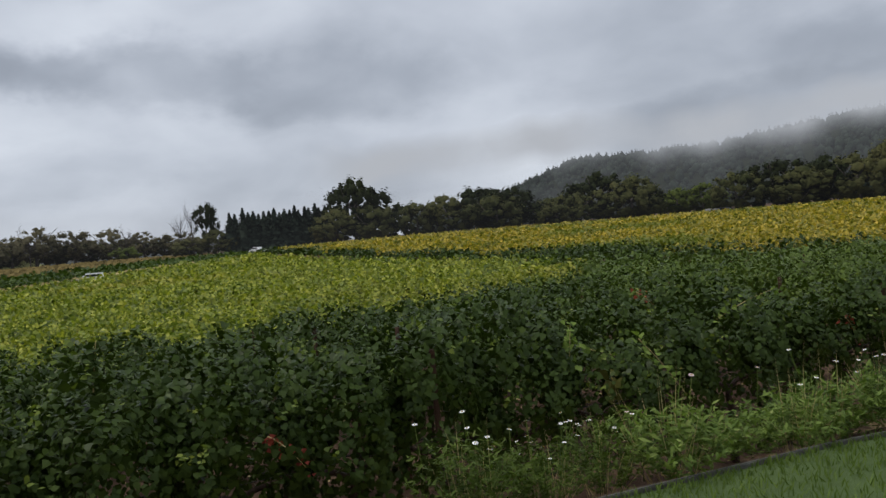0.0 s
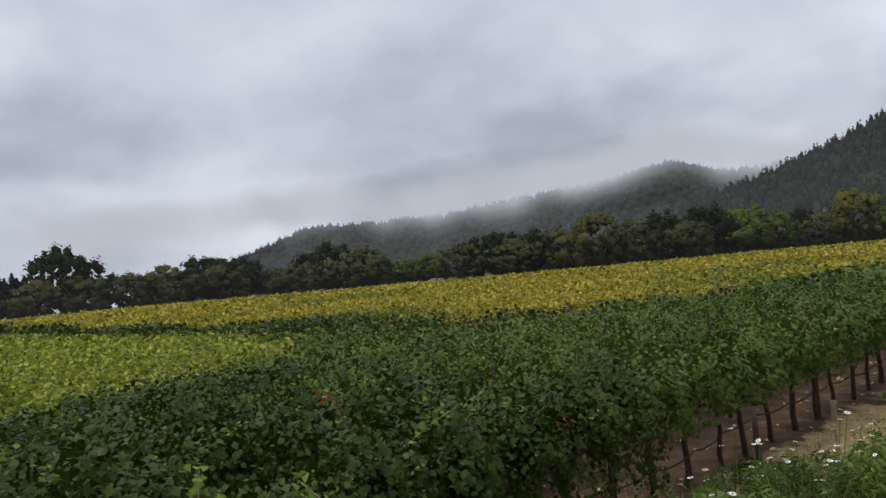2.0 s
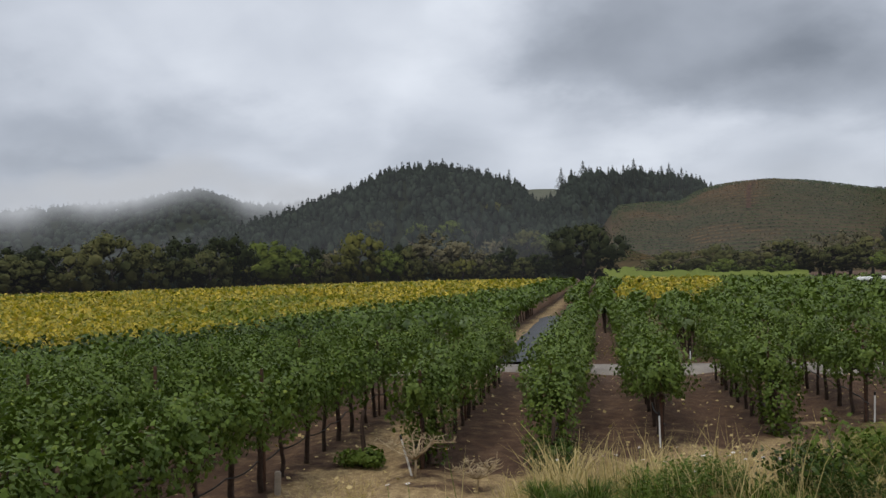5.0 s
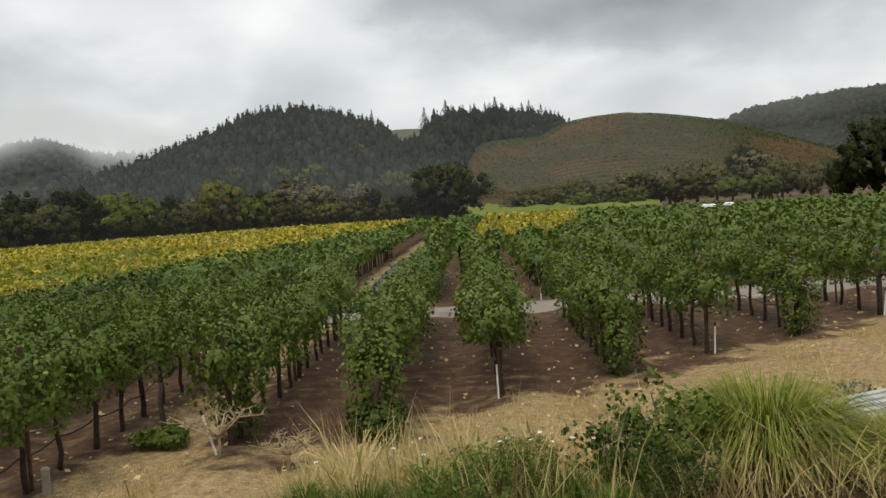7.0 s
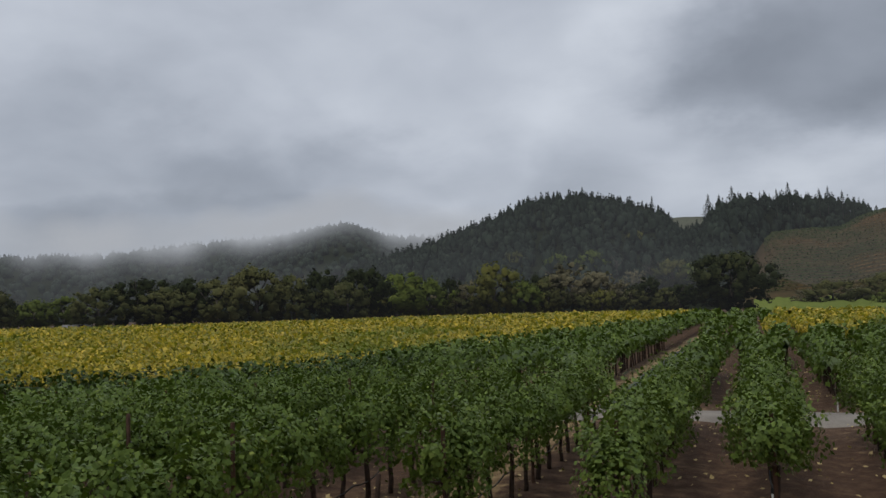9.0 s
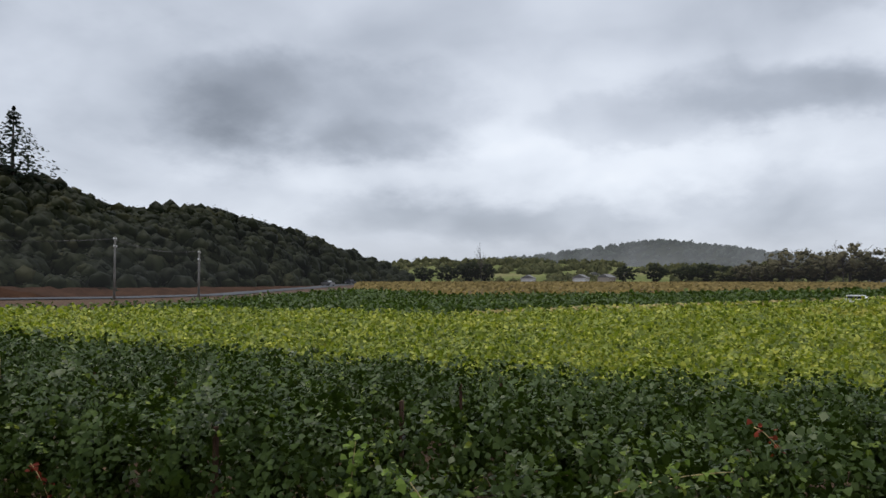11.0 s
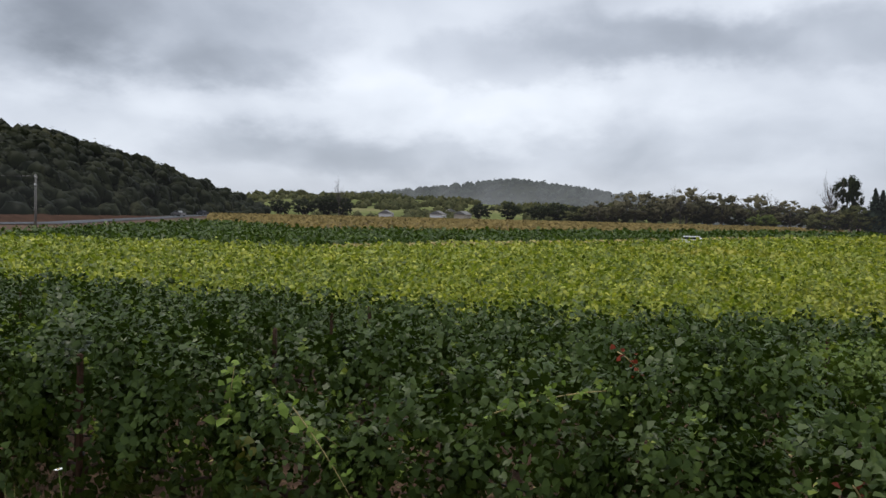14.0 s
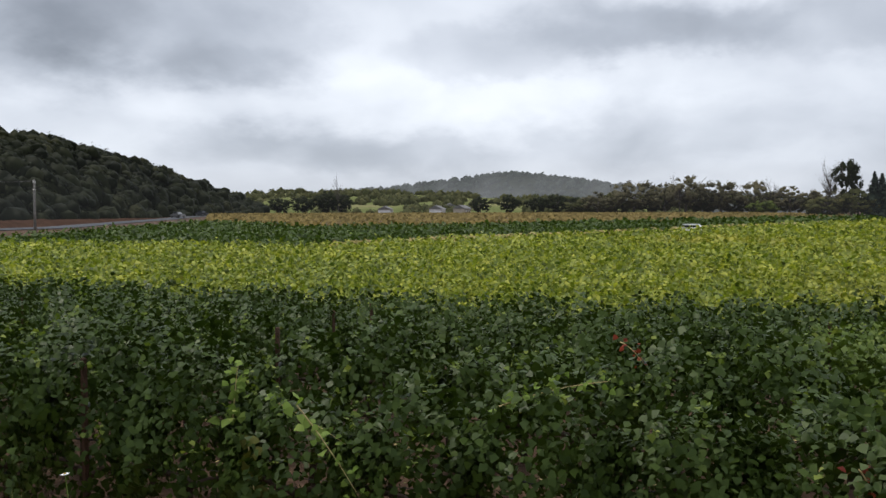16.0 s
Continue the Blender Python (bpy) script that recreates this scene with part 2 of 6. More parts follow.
M_CORN = leafy("dry_crop", [(0.0, (0.12, 0.0896, 0.0304)), (0.5, (0.216, 0.156, 0.0512)), (1.0, (0.312, 0.228, 0.084))], 0.15, 0.8)
M_PETAL = surface("white_petal", [(0.3, (0.72, 0.70, 0.72)), (0.7, (0.82, 0.81, 0.80))], 20, 80, 0.6, 0.1)
M_PINK = surface("faded_pink_petal", [(0.3, (0.42, 0.30, 0.32)), (0.7, (0.58, 0.46, 0.46))], 20, 80, 0.7, 0.1)
M_DISC = surface("flower_disc", [(0.3, (0.42, 0.26, 0.03)), (0.7, (0.55, 0.38, 0.06))], 40, 90, 0.8, 0.4)
M_BARK = surface("vine_bark", [(0.3, (0.022, 0.014, 0.010)), (0.7, (0.075, 0.046, 0.032))], 12, 90, 0.9, 0.8)
M_TRUNK = surface("tree_bark", [(0.3, (0.035, 0.028, 0.022)), (0.7, (0.10, 0.085, 0.07))], 4, 30, 0.9, 0.8)
M_POST = surface("rusty_steel_post", [(0.3, (0.05, 0.026, 0.018)), (0.7, (0.13, 0.07, 0.045))], 8, 70, 0.8, 0.4, 0.3)
M_STAKE = surface("white_painted_stake", [(0.3, (0.62, 0.62, 0.60)), (0.7, (0.8, 0.8, 0.78))], 6, 60, 0.55, 0.15)
M_WIRE = surface("black_drip_tube", [(0.3, (0.012, 0.012, 0.013)), (0.7, (0.03, 0.03, 0.03))], 10, 60, 0.55, 0.1)
M_STEEL = surface("galvanised_wire", [(0.3, (0.25, 0.25, 0.26)), (0.7, (0.4, 0.4, 0.4))], 10, 60, 0.45, 0.1, 0.8)
M_GRAVEL = surface("pale_gravel", [(0.35, (0.12, 0.105, 0.09)), (0.65, (0.22, 0.195, 0.165))], 1.2, 30, 0.9, 0.8)
M_ASPHALT = surface("asphalt", [(0.35, (0.055, 0.058, 0.065)), (0.65, (0.085, 0.088, 0.095))], 0.8, 60, 0.75, 0.5, gloss=0.05)
M_BOARD = surface("weathered_boards", [(0.3, (0.22, 0.22, 0.215)), (0.7, (0.42, 0.42, 0.41))], 5, 60, 0.6, 0.4)
# dark wood; its near black also gives the shade under the boardwalk
M_DARKWOOD_SHADE = surface("dark_timber_and_gap_shade", [(0.3, (0.012, 0.010, 0.009)), (0.7, (0.035, 0.03, 0.026))], 6, 50, 0.8, 0.4)
M_STONE = surface("buff_stone", [(0.3, (0.24, 0.20, 0.16)), (0.7, (0.42, 0.36, 0.29))], 6, 50, 0.85, 0.6)
M_EDGING = surface("grey_timber_edging", [(0.3, (0.050, 0.048, 0.040)), (0.7, (0.120, 0.115, 0.100))], 5, 60, 0.8, 0.4)
M_WHITE = surface("white_paint", [(0.3, (0.68, 0.68, 0.68)), (0.7, (0.82, 0.82, 0.82))], 3, 30, 0.4, 0.05)
M_GLASS = surface("dark_window_glass", [(0.3, (0.015, 0.018, 0.02)), (0.7, (0.03, 0.035, 0.04))], 3, 20, 0.1, 0.0)
M_TYRE = surface("tyre_rubber", [(0.3, (0.012, 0.012, 0.012)), (0.7, (0.025, 0.025, 0.025))], 8, 60, 0.85, 0.3)
M_ROOF = surface("grey_roof_shingle", [(0.3, (0.10, 0.10, 0.10)), (0.7, (0.2, 0.19, 0.18))], 2, 20, 0.85, 0.4)
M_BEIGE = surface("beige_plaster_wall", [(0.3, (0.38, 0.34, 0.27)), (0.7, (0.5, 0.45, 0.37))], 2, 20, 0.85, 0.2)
# near black, so that gaps between the hill's trees stay dark
M_HILL = surface("hill_ground_dark", [(0.3, (0.008, 0.011, 0.006)), (0.7, (0.018, 0.022, 0.011))], 0.05, 0.6, 0.95, 0.4, gloss=0.0)
M_HILLGRASS = surface("hill_grass_green_brown", [(0.3, (0.0315, 0.03, 0.0135)), (0.5, (0.0525, 0.0413, 0.021)), (0.72, (0.0863, 0.054, 0.0315))], 0.012, 0.35, 0.95, 0.4, gloss=0.0)
M_CLEARING = surface("hill_pasture", [(0.3, (0.060, 0.075, 0.026)), (0.5, (0.128, 0.143, 0.053)), (0.7, (0.225, 0.188, 0.105))], 0.012, 0.3, 0.95, 0.4, gloss=0.0)
M_RIDGE = surface("ridge_grass_grey", [(0.3, (0.060, 0.064, 0.046)), (0.7, (0.100, 0.102, 0.074))], 0.02, 0.4, 0.95, 0.4, gloss=0.0)
M_MEADOW = surface("meadow_grass", [(0.3, (0.072, 0.096, 0.021)), (0.7, (0.144, 0.168, 0.042))], 0.05, 2.0, 0.95, 0.4, gloss=0.0)
M_BANK = surface("red_earth_bank", [(0.3, (0.028, 0.0154, 0.0105)), (0.7, (0.0735, 0.0406, 0.0266))], 0.3, 3, 0.95, 0.5, gloss=0.0)


def ground_material():
    """Brown vineyard soil with dry straw and leaf litter."""
    m, s = material("vineyard_soil")
    pos = s.n("ShaderNodeNewGeometry").outputs["Position"]
    a, b, c = s.noise(pos, 0.28, 5.0), s.noise(pos, 3.5, 6.0, 0.65), s.noise(pos, 45.0, 3.0, 0.7)
    soil = s.ramp(s.math("ADD", s.math("MULTIPLY", b, 0.6), s.math("MULTIPLY", c, 0.4)),
                  [(0.3, (0.034, 0.019, 0.012)), (0.5, (0.070, 0.040, 0.025)), (0.7, (0.155, 0.098, 0.058))])
    straw = s.ramp(s.math("ADD", s.math("MULTIPLY", c, 0.5), s.math("MULTIPLY", s.noise(pos, 9.0, 5.0, 0.7), 0.5)), [(0.34, (0.095, 0.058, 0.030)), (0.5, (0.25, 0.175, 0.088)), (0.66, (0.48, 0.37, 0.20))])
    # straw grows along the headland between the rows' ends and the garden
    xyz = s.n("ShaderNodeSeparateXYZ", {0: pos})
    head = s.math("SUBTRACT", xyz.outputs[1], s.math("ADD", 11.6, s.math("MULTIPLY", xyz.outputs[0], 0.6)))
    head = s.math("ADD", head, s.math("MULTIPLY", s.math("SUBTRACT", s.noise(pos, 0.9, 4.0), 0.5), 7.0))
    near = s.math("MULTIPLY", s.math("MULTIPLY", s.remap(head, -2.2, 1.2, 1.0, 0.0), s.remap(xyz.outputs[1], 5.2, 6.6, 0.0, 1.0)), s.remap(xyz.outputs[0], -5.0, -3.9, 0.0, 1.0))
    strip = s.math("MULTIPLY", s.remap(s.math("ABSOLUTE", s.math("ADD", s.math("ADD", xyz.outputs[0], 4.25), s.math("MULTIPLY", s.math("SUBTRACT", s.noise(pos, 1.6, 4.0), 0.5), 1.8))), 0.15, 0.95, 1.0, 0.0), s.remap(xyz.outputs[1], 8.0, 12.0, 1.0, 0.3))
    area = s.math("ADD", s.math("MULTIPLY", s.math("MAXIMUM", near, strip), 0.68), s.math("MULTIPLY", s.math("ADD", a, b), 0.42))
    col = s.mix(s.remap(area, 0.43, 0.70, 0.0, 0.95), soil, straw)
    bp = s.n("ShaderNodeBump", {"Height": s.math("ADD", b, s.math("MULTIPLY", c, 0.5)), "Strength": 0.8, "Distance": 0.05})
    p = s.n("ShaderNodeBsdfPrincipled", {"Base Color": col, "Roughness": 0.95, "Normal": bp.outputs[0], "Specular IOR Level": 0.15})
    finish(s, p.outputs[0])
    return m


M_SOIL = ground_material()


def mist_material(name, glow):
    """Thin cloud and haze, part of the sky's backdrop, as a sheet glowing sky grey: how thick it is comes from the
    mesh, torn by noise.
    """
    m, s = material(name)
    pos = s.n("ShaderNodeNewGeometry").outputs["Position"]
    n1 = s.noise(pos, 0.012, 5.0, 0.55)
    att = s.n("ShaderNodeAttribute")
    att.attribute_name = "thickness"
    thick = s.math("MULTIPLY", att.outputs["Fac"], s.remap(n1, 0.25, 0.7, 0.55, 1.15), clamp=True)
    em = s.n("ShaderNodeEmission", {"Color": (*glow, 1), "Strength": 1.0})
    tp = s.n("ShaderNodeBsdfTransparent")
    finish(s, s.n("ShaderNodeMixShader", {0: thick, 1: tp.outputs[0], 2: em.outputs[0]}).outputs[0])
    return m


# ---- geometry helpers ----
def ss(a, b, v):
    t = np.clip((np.asarray(v, float) - a) / (b - a), 0, 1)
    return t * t * (3 - 2 * t)


def lawn_west(y):
    return np.interp(np.asarray(y, float), [-25, -10, -3.2, -1.4, 1.44, 2.5, 3.3, 8], [-3.6, -3.0, -2.40, -2.2, -1.57, -1.26, -1.05, -0.7])


LAWN_NORTH, LAWN_Z = 3.8, 1.2


def ground_z(x, y):
    """Height of the ground: a raised garden terrace, then the vineyard dipping to the west and rising far off."""
    x, y = np.asarray(x, float), np.asarray(y, float)
    dip = -1.0 * ss(6, 23, -x) * (1 - ss(60, 150, -x)) * (1 - ss(40, 110, np.abs(y)))
    rise = 1.5 * ss(90, 250, -x)
    west = 1 - ss(0.1, 2.5, lawn_west(y) - x)
    north = 1 - ss(0.2, 6.2, y - LAWN_NORTH)
    terrace = LAWN_Z * west * north * (1 - ss(14, 24, x)) * (1 - ss(25, 40, -y))
    return dip + rise + terrace


def gz(x, y):
    return float(ground_z(x, y))


def fill(me, verts, faces, smooth=False):
    """Fills a mesh from arrays of points and of triangles or quads."""
    verts, faces = np.asarray(verts, np.float32), np.asarray(faces, np.int32)
    n, k = faces.shape
    me.vertices.add(len(verts))
    me.vertices.foreach_set("co", verts.ravel())
    me.loops.add(n * k)
    me.loops.foreach_set("vertex_index", faces.ravel())
    me.polygons.add(n)
    me.polygons.foreach_set("loop_start", np.arange(0, n * k, k, dtype=np.int32))
    if smooth:
        me.polygons.foreach_set("use_smooth", np.ones(n, bool))
    me.update(calc_edges=True)
    return me


def mesh_of(name, verts, faces, mat, smooth=False, normals=None):
    """A mesh from arrays; normals, if given, shade a clump of leaves as one soft mass."""
    me = fill(bpy.data.meshes.new(name), verts, faces, smooth)
    if normals is not None:
        me.normals_split_custom_set_from_vertices(np.repeat(unit(np.asarray(normals, float)), len(verts) // len(normals), 0))
    me.materials.append(mat)
    return me


def thing(name, label, category, group="", kind="", at=None):
    ob = tagged(new(name), label, category, group, kind)
    if at is not None:
        ob.matrix_basis = at
    return ob


def part_mesh(name, me, parent, label="", kind=""):
    ob = new(name, me)
    ob.parent = parent
    if kind:
        tagged(ob, kind=kind)
    return tagged(ob, label) if label else ob


def part(name, bm, mat, parent, label=""):
    me = bpy.data.meshes.new(name)
    bm.to_mesh(me)
    bm.free()
    me.materials.append(mat)
    return part_mesh(name, me, parent, label)


def box_bm(cx, cy, cz, sx, sy, sz, bevel=0.0, bm=None):
    bm = bm or bmesh.new()
    made = bmesh.ops.create_cube(bm, size=1.0, matrix=Matrix.LocRotScale((cx, cy, cz), None, (sx, sy, sz)))
    if bevel:
        edges = list({e for v in made["verts"] for e in v.link_edges})
        bmesh.ops.bevel(bm, geom=edges, offset=bevel, segments=2, affect="EDGES")
    return bm


def tube_arrays(points, radii, sides=6):
    """A tapered tube along points, with closed ends."""
    pts = np.asarray(points, float)
    n = len(pts)
    tang = np.gradient(pts, axis=0)
    tang /= np.linalg.norm(tang, axis=1, keepdims=True) + 1e-9
    ref = np.array([0.0, 0.0, 1.0]) if abs(tang[:, 2]).mean() < 0.8 else np.array([1.0, 0.0, 0.0])
    u = np.cross(tang, ref)
    u /= np.linalg.norm(u, axis=1, keepdims=True) + 1e-9
    v = np.cross(tang, u)
    ang = np.arange(sides) * 2 * np.pi / sides
    ring = np.cos(ang)[None, :, None] * u[:, None] + np.sin(ang)[None, :, None] * v[:, None]
    verts = (pts[:, None] + ring * np.asarray(radii, float)[:, None, None]).reshape(-1, 3)
    verts = np.vstack([verts, pts[0], pts[-1]])
    faces = []
    for a in range(n - 1):
        for b in range(sides):
            p, q = a * sides + b, a * sides + (b + 1) % sides
            faces += [(p, q, q + sides), (p, q + sides, p + sides)]
    last = (n - 1) * sides
    for b in range(sides):
        faces += [(n * sides, (b + 1) % sides, b), (n * sides + 1, last + b, last + (b + 1) % sides)]
    return verts, np.array(faces)


def merge(chunks):
    """Joins (verts, faces) pairs."""
    vs, fs, off = [], [], 0
    for v, f in chunks:
        vs.append(v)
        fs.append(np.asarray(f) + off)
        off += len(v)
    return np.vstack(vs), np.vstack(fs)


def unit(v):
    return v / (np.linalg.norm(v, axis=-1, keepdims=True) + 1e-9)


# outline of a vine leaf: stalk, three lobes and the notches between them
LOBED = np.array([(0, -0.38), (0.5, -0.18), (0.34, 0.16), (0.0, 0.62), (-0.34, 0.16), (-0.5, -0.18)])
OVAL = np.array([(0, -0.46), (0.44, -0.06), (0, 0.54), (-0.44, -0.06)])


def leaves(rng, centers, normals, sizes, outline=OVAL, cup=0.22, down=0.0):
    """Small leaf blades: one triangle fan each, lightly cupped, turned about their normals; down lets the tips hang."""
    c, nrm = np.asarray(centers, float), unit(np.asarray(normals, float))
    n, k = len(c), len(outline)
    ref = rng.normal(size=(n, 3)) * (1 - down) + np.array([0, 0, -1.0]) * down * 1.5
    tip = unit(ref - (ref * nrm).sum(1, keepdims=True) * nrm)
    side = np.cross(tip, nrm)
    s = np.asarray(sizes, float)[:, None, None]
    flat = outline[None, :, 0, None] * side[:, None] + outline[None, :, 1, None] * tip[:, None]
    lift = -cup * (np.abs(outline[:, 0]) + 0.5 * np.abs(outline[:, 1]))[None, :, None] * nrm[:, None]
    ring = c[:, None] + s * (flat + lift)
    if k == 4:
        verts = ring.reshape(-1, 3)
        base = np.arange(n)[:, None] * 4
        faces = np.concatenate([base + [0, 1, 2], base + [0, 2, 3]], 0)
        return verts, faces
    if k == 3:
        return ring.reshape(-1, 3), np.arange(n * 3).reshape(-1, 3)
    base = np.arange(n)[:, None, None] * k
    tri = np.array([(0, a, a + 1) for a in range(1, k - 1)])
    return ring.reshape(-1, 3), (base + tri[None]).reshape(-1, 3)


def bunches(rng, centres, outward, radius, m, lean=0.9):
    """Leaf places on rounded bunches: points, their own outward directions and a soft direction for the whole mass."""
    o = unit(np.asarray(outward, float))
    d = unit(rng.normal(size=(len(o), m, 3)) + lean * o[:, None])
    p = np.asarray(centres)[:, None] + d * (np.asarray(radius).reshape(-1, 1, 1) * rng.uniform(0.45, 1.0, (len(o), m, 1)))
    soft = unit(d * 0.75 + o[:, None] * 0.5 + np.array([0, 0, 0.25]))
    return p.reshape(-1, 3), d.reshape(-1, 3), soft.reshape(-1, 3)


def ico(level):
    """Corners and triangles of a ball."""
    bm = bmesh.new()
    bmesh.ops.create_icosphere(bm, subdivisions=level, radius=1.0)
    v, f = np.array([p.co[:] for p in bm.verts]), np.array([[q.index for q in t.verts] for t in bm.faces])
    bm.free()
    return v, f


ICO = {1: ico(1), 2: ico(2)}


def cores(rng, centres, radii, level=1, up=0.15):
    """Dense lumpy hearts of leaf bunches: points, triangles and soft normals."""
    v, f = ICO[level]
    c, r = np.asarray(centres, float), np.asarray(radii, float)
    r = np.broadcast_to(r.reshape(len(c), -1), (len(c), 3))
    bump = 1 + rng.normal(0, 0.09, (len(c), len(v), 1))
    p = c[:, None] + v[None] * r[:, None] * bump
    nrm = unit(v[None] / (r[:, None] / r.mean(1)[:, None, None]) + [0, 0, up] + rng.normal(0, 0.22, (len(c), len(v), 3)))
    faces = (np.arange(len(c))[:, None, None] * len(v) + f[None]).reshape(-1, 3)
    return p.reshape(-1, 3), faces, nrm.reshape(-1, 3)


def foliage(parts, mat, name):
    """One mesh from leaves and cores: (points, triangles, normals by leaf or by point)."""
    v, f = merge([(p[0], p[1]) for p in parts])
    nrm = np.vstack([np.repeat(unit(p[2]), len(p[0]) // len(p[2]), 0) for p in parts])
    return mesh_of(name, v, f, mat, normals=nrm)


def strokes(rng, roots, tips, width, bend=0.25):
    """Grass blades: two-piece tapering strips from roots to drooping tips."""
    r, t = np.asarray(roots, float), np.asarray(tips, float)
    n = len(r)
    mid = (r + t) / 2 + np.stack([np.zeros(n), np.zeros(n), np.linalg.norm(t - r, axis=1) * bend], 1)
    side = unit(np.cross(t - r, rng.normal(size=(n, 3)))) * np.asarray(width, float).reshape(-1, 1)
    verts = np.stack([r - side, r + side, mid - side * 0.7, mid + side * 0.7, t], 1).reshape(-1, 3)
    b = np.arange(n)[:, None] * 5
    return verts, np.concatenate([b + [0, 1, 3], b + [0, 3, 2], b + [2, 3, 4]], 0)


def polar(az, d):
    return d * math.sin(radians(az)), d * math.cos(radians(az))


# ---- the ground: one sheet to the horizon ----
def build_ground():
    # fine squares round the garden, coarser ones outwards
    def axis(fine, step, far, lo):
        a = list(np.arange(-fine, fine + 1e-6, step))
        g, s = fine, step
        while g < far:
            s *= lo
            g += s
            a = [-g] + a + [g]
        return np.array(a)

    xs, ys = axis(26.0, 0.5, 3600, 1.16), axis(30.0, 0.5, 3600, 1.16)
    gx, gy = np.meshgrid(xs, ys)
    rng = np.random.default_rng(3)
    z = ground_z(gx, gy) + rng.normal(0, 0.012, gx.shape)
    # furrows along the rows
    near = (np.abs(gx) < 26) & (np.abs(gy) < 30) & (ground_z(gx, gy) < 0.1)
    z = z + np.where(near, 0.05 * np.cos((gx + 5.25) * 2 * np.pi / 1.95), 0)
    z = z - 6.0 * ss(1500, 3600, np.hypot(gx, gy))
    verts = np.stack([gx.ravel(), gy.ravel(), z.ravel()], 1)
    nx, ny = len(xs), len(ys)
    i = (np.arange(ny - 1)[:, None] * nx + np.arange(nx - 1)[None]).ravel()
    faces = np.stack([i, i + 1, i + 1 + nx, i + nx], 1)
    ob = new("ground", mesh_of("ground", verts, faces, M_SOIL, True))
    tagged(ob, "brown vineyard soil with dry straw and fallen leaves", "ground", kind="structure")


def strip(name, centre, half, mat, label, category, lift=0.03):
    """A road laid on the ground along points of its centre line."""
    c = np.array(centre, float)
    t = unit(np.gradient(c, axis=0))
    side = np.stack([t[:, 1], -t[:, 0]], 1)
    cols = np.linspace(-1, 1, 7)
    p = c[:, None] + side[:, None] * (np.asarray(half, float).reshape(-1, 1, 1) * cols[None, :, None])
    rng = np.random.default_rng(5)
    p[:, 0] += rng.normal(0, 0.06, (len(c), 2))
    p[:, -1] += rng.normal(0, 0.06, (len(c), 2))
    z = ground_z(p[..., 0], p[..., 1]) + lift + 0.05 * (1 - cols[None] ** 2)
    z[:, 0] -= 0.12
    z[:, -1] -= 0.12
    verts = np.concatenate([p, z[..., None]], 2).reshape(-1, 3)
    n, k = len(c), 7
    i = (np.arange(n - 1)[:, None] * k + np.arange(k - 1)[None]).ravel()
    ob = new(name, mesh_of(name, verts, np.stack([i, i + 1, i + 1 + k, i + k], 1), mat, True))
    tagged(ob, label, category, kind="structure")


def lane_y(x):
    return 22.9 - 0.08 * np.minimum(np.asarray(x, float), 0)


build_ground()
lx = np.arange(-150, 60, 2.0)
strip("road_gravel", np.stack([lx, lane_y(lx)], 1), 0.95, M_GRAVEL, "pale gravel farm lane crossing between vineyard blocks", "lane", 0.08)
ry = np.arange(24.0, 51.0, 2.0)
strip("road_asphalt", np.stack([-3.0 - 0.010 * (ry - 25), ry], 1), 1.1, M_ASPHALT, "dark asphalt drive running between vine rows", "road", 0.12)
ra = np.linspace(-156, -119, 40)
rd = np.interp(ra, [-156, -146, -136, -130, -124, -119], [128, 133, 140, 155, 215, 330])
strip("road_valley", np.array([polar(a, d) for a, d in zip(ra, rd)]), 3.0, M_ASPHALT, "grey valley road at the foot of the wooded hill", "road", 0.25)
da = np.linspace(-116, -76, 30)
dd = np.interp(da, [-116, -114.5, -96, -81.5, -76], [59, 60, 86, 119, 138])
strip("track_earth", np.array([polar(a, d) for a, d in zip(da, dd)]), 1.6, M_GRAVEL, "pale dry grass track between vineyard blocks", "track", 0.9)


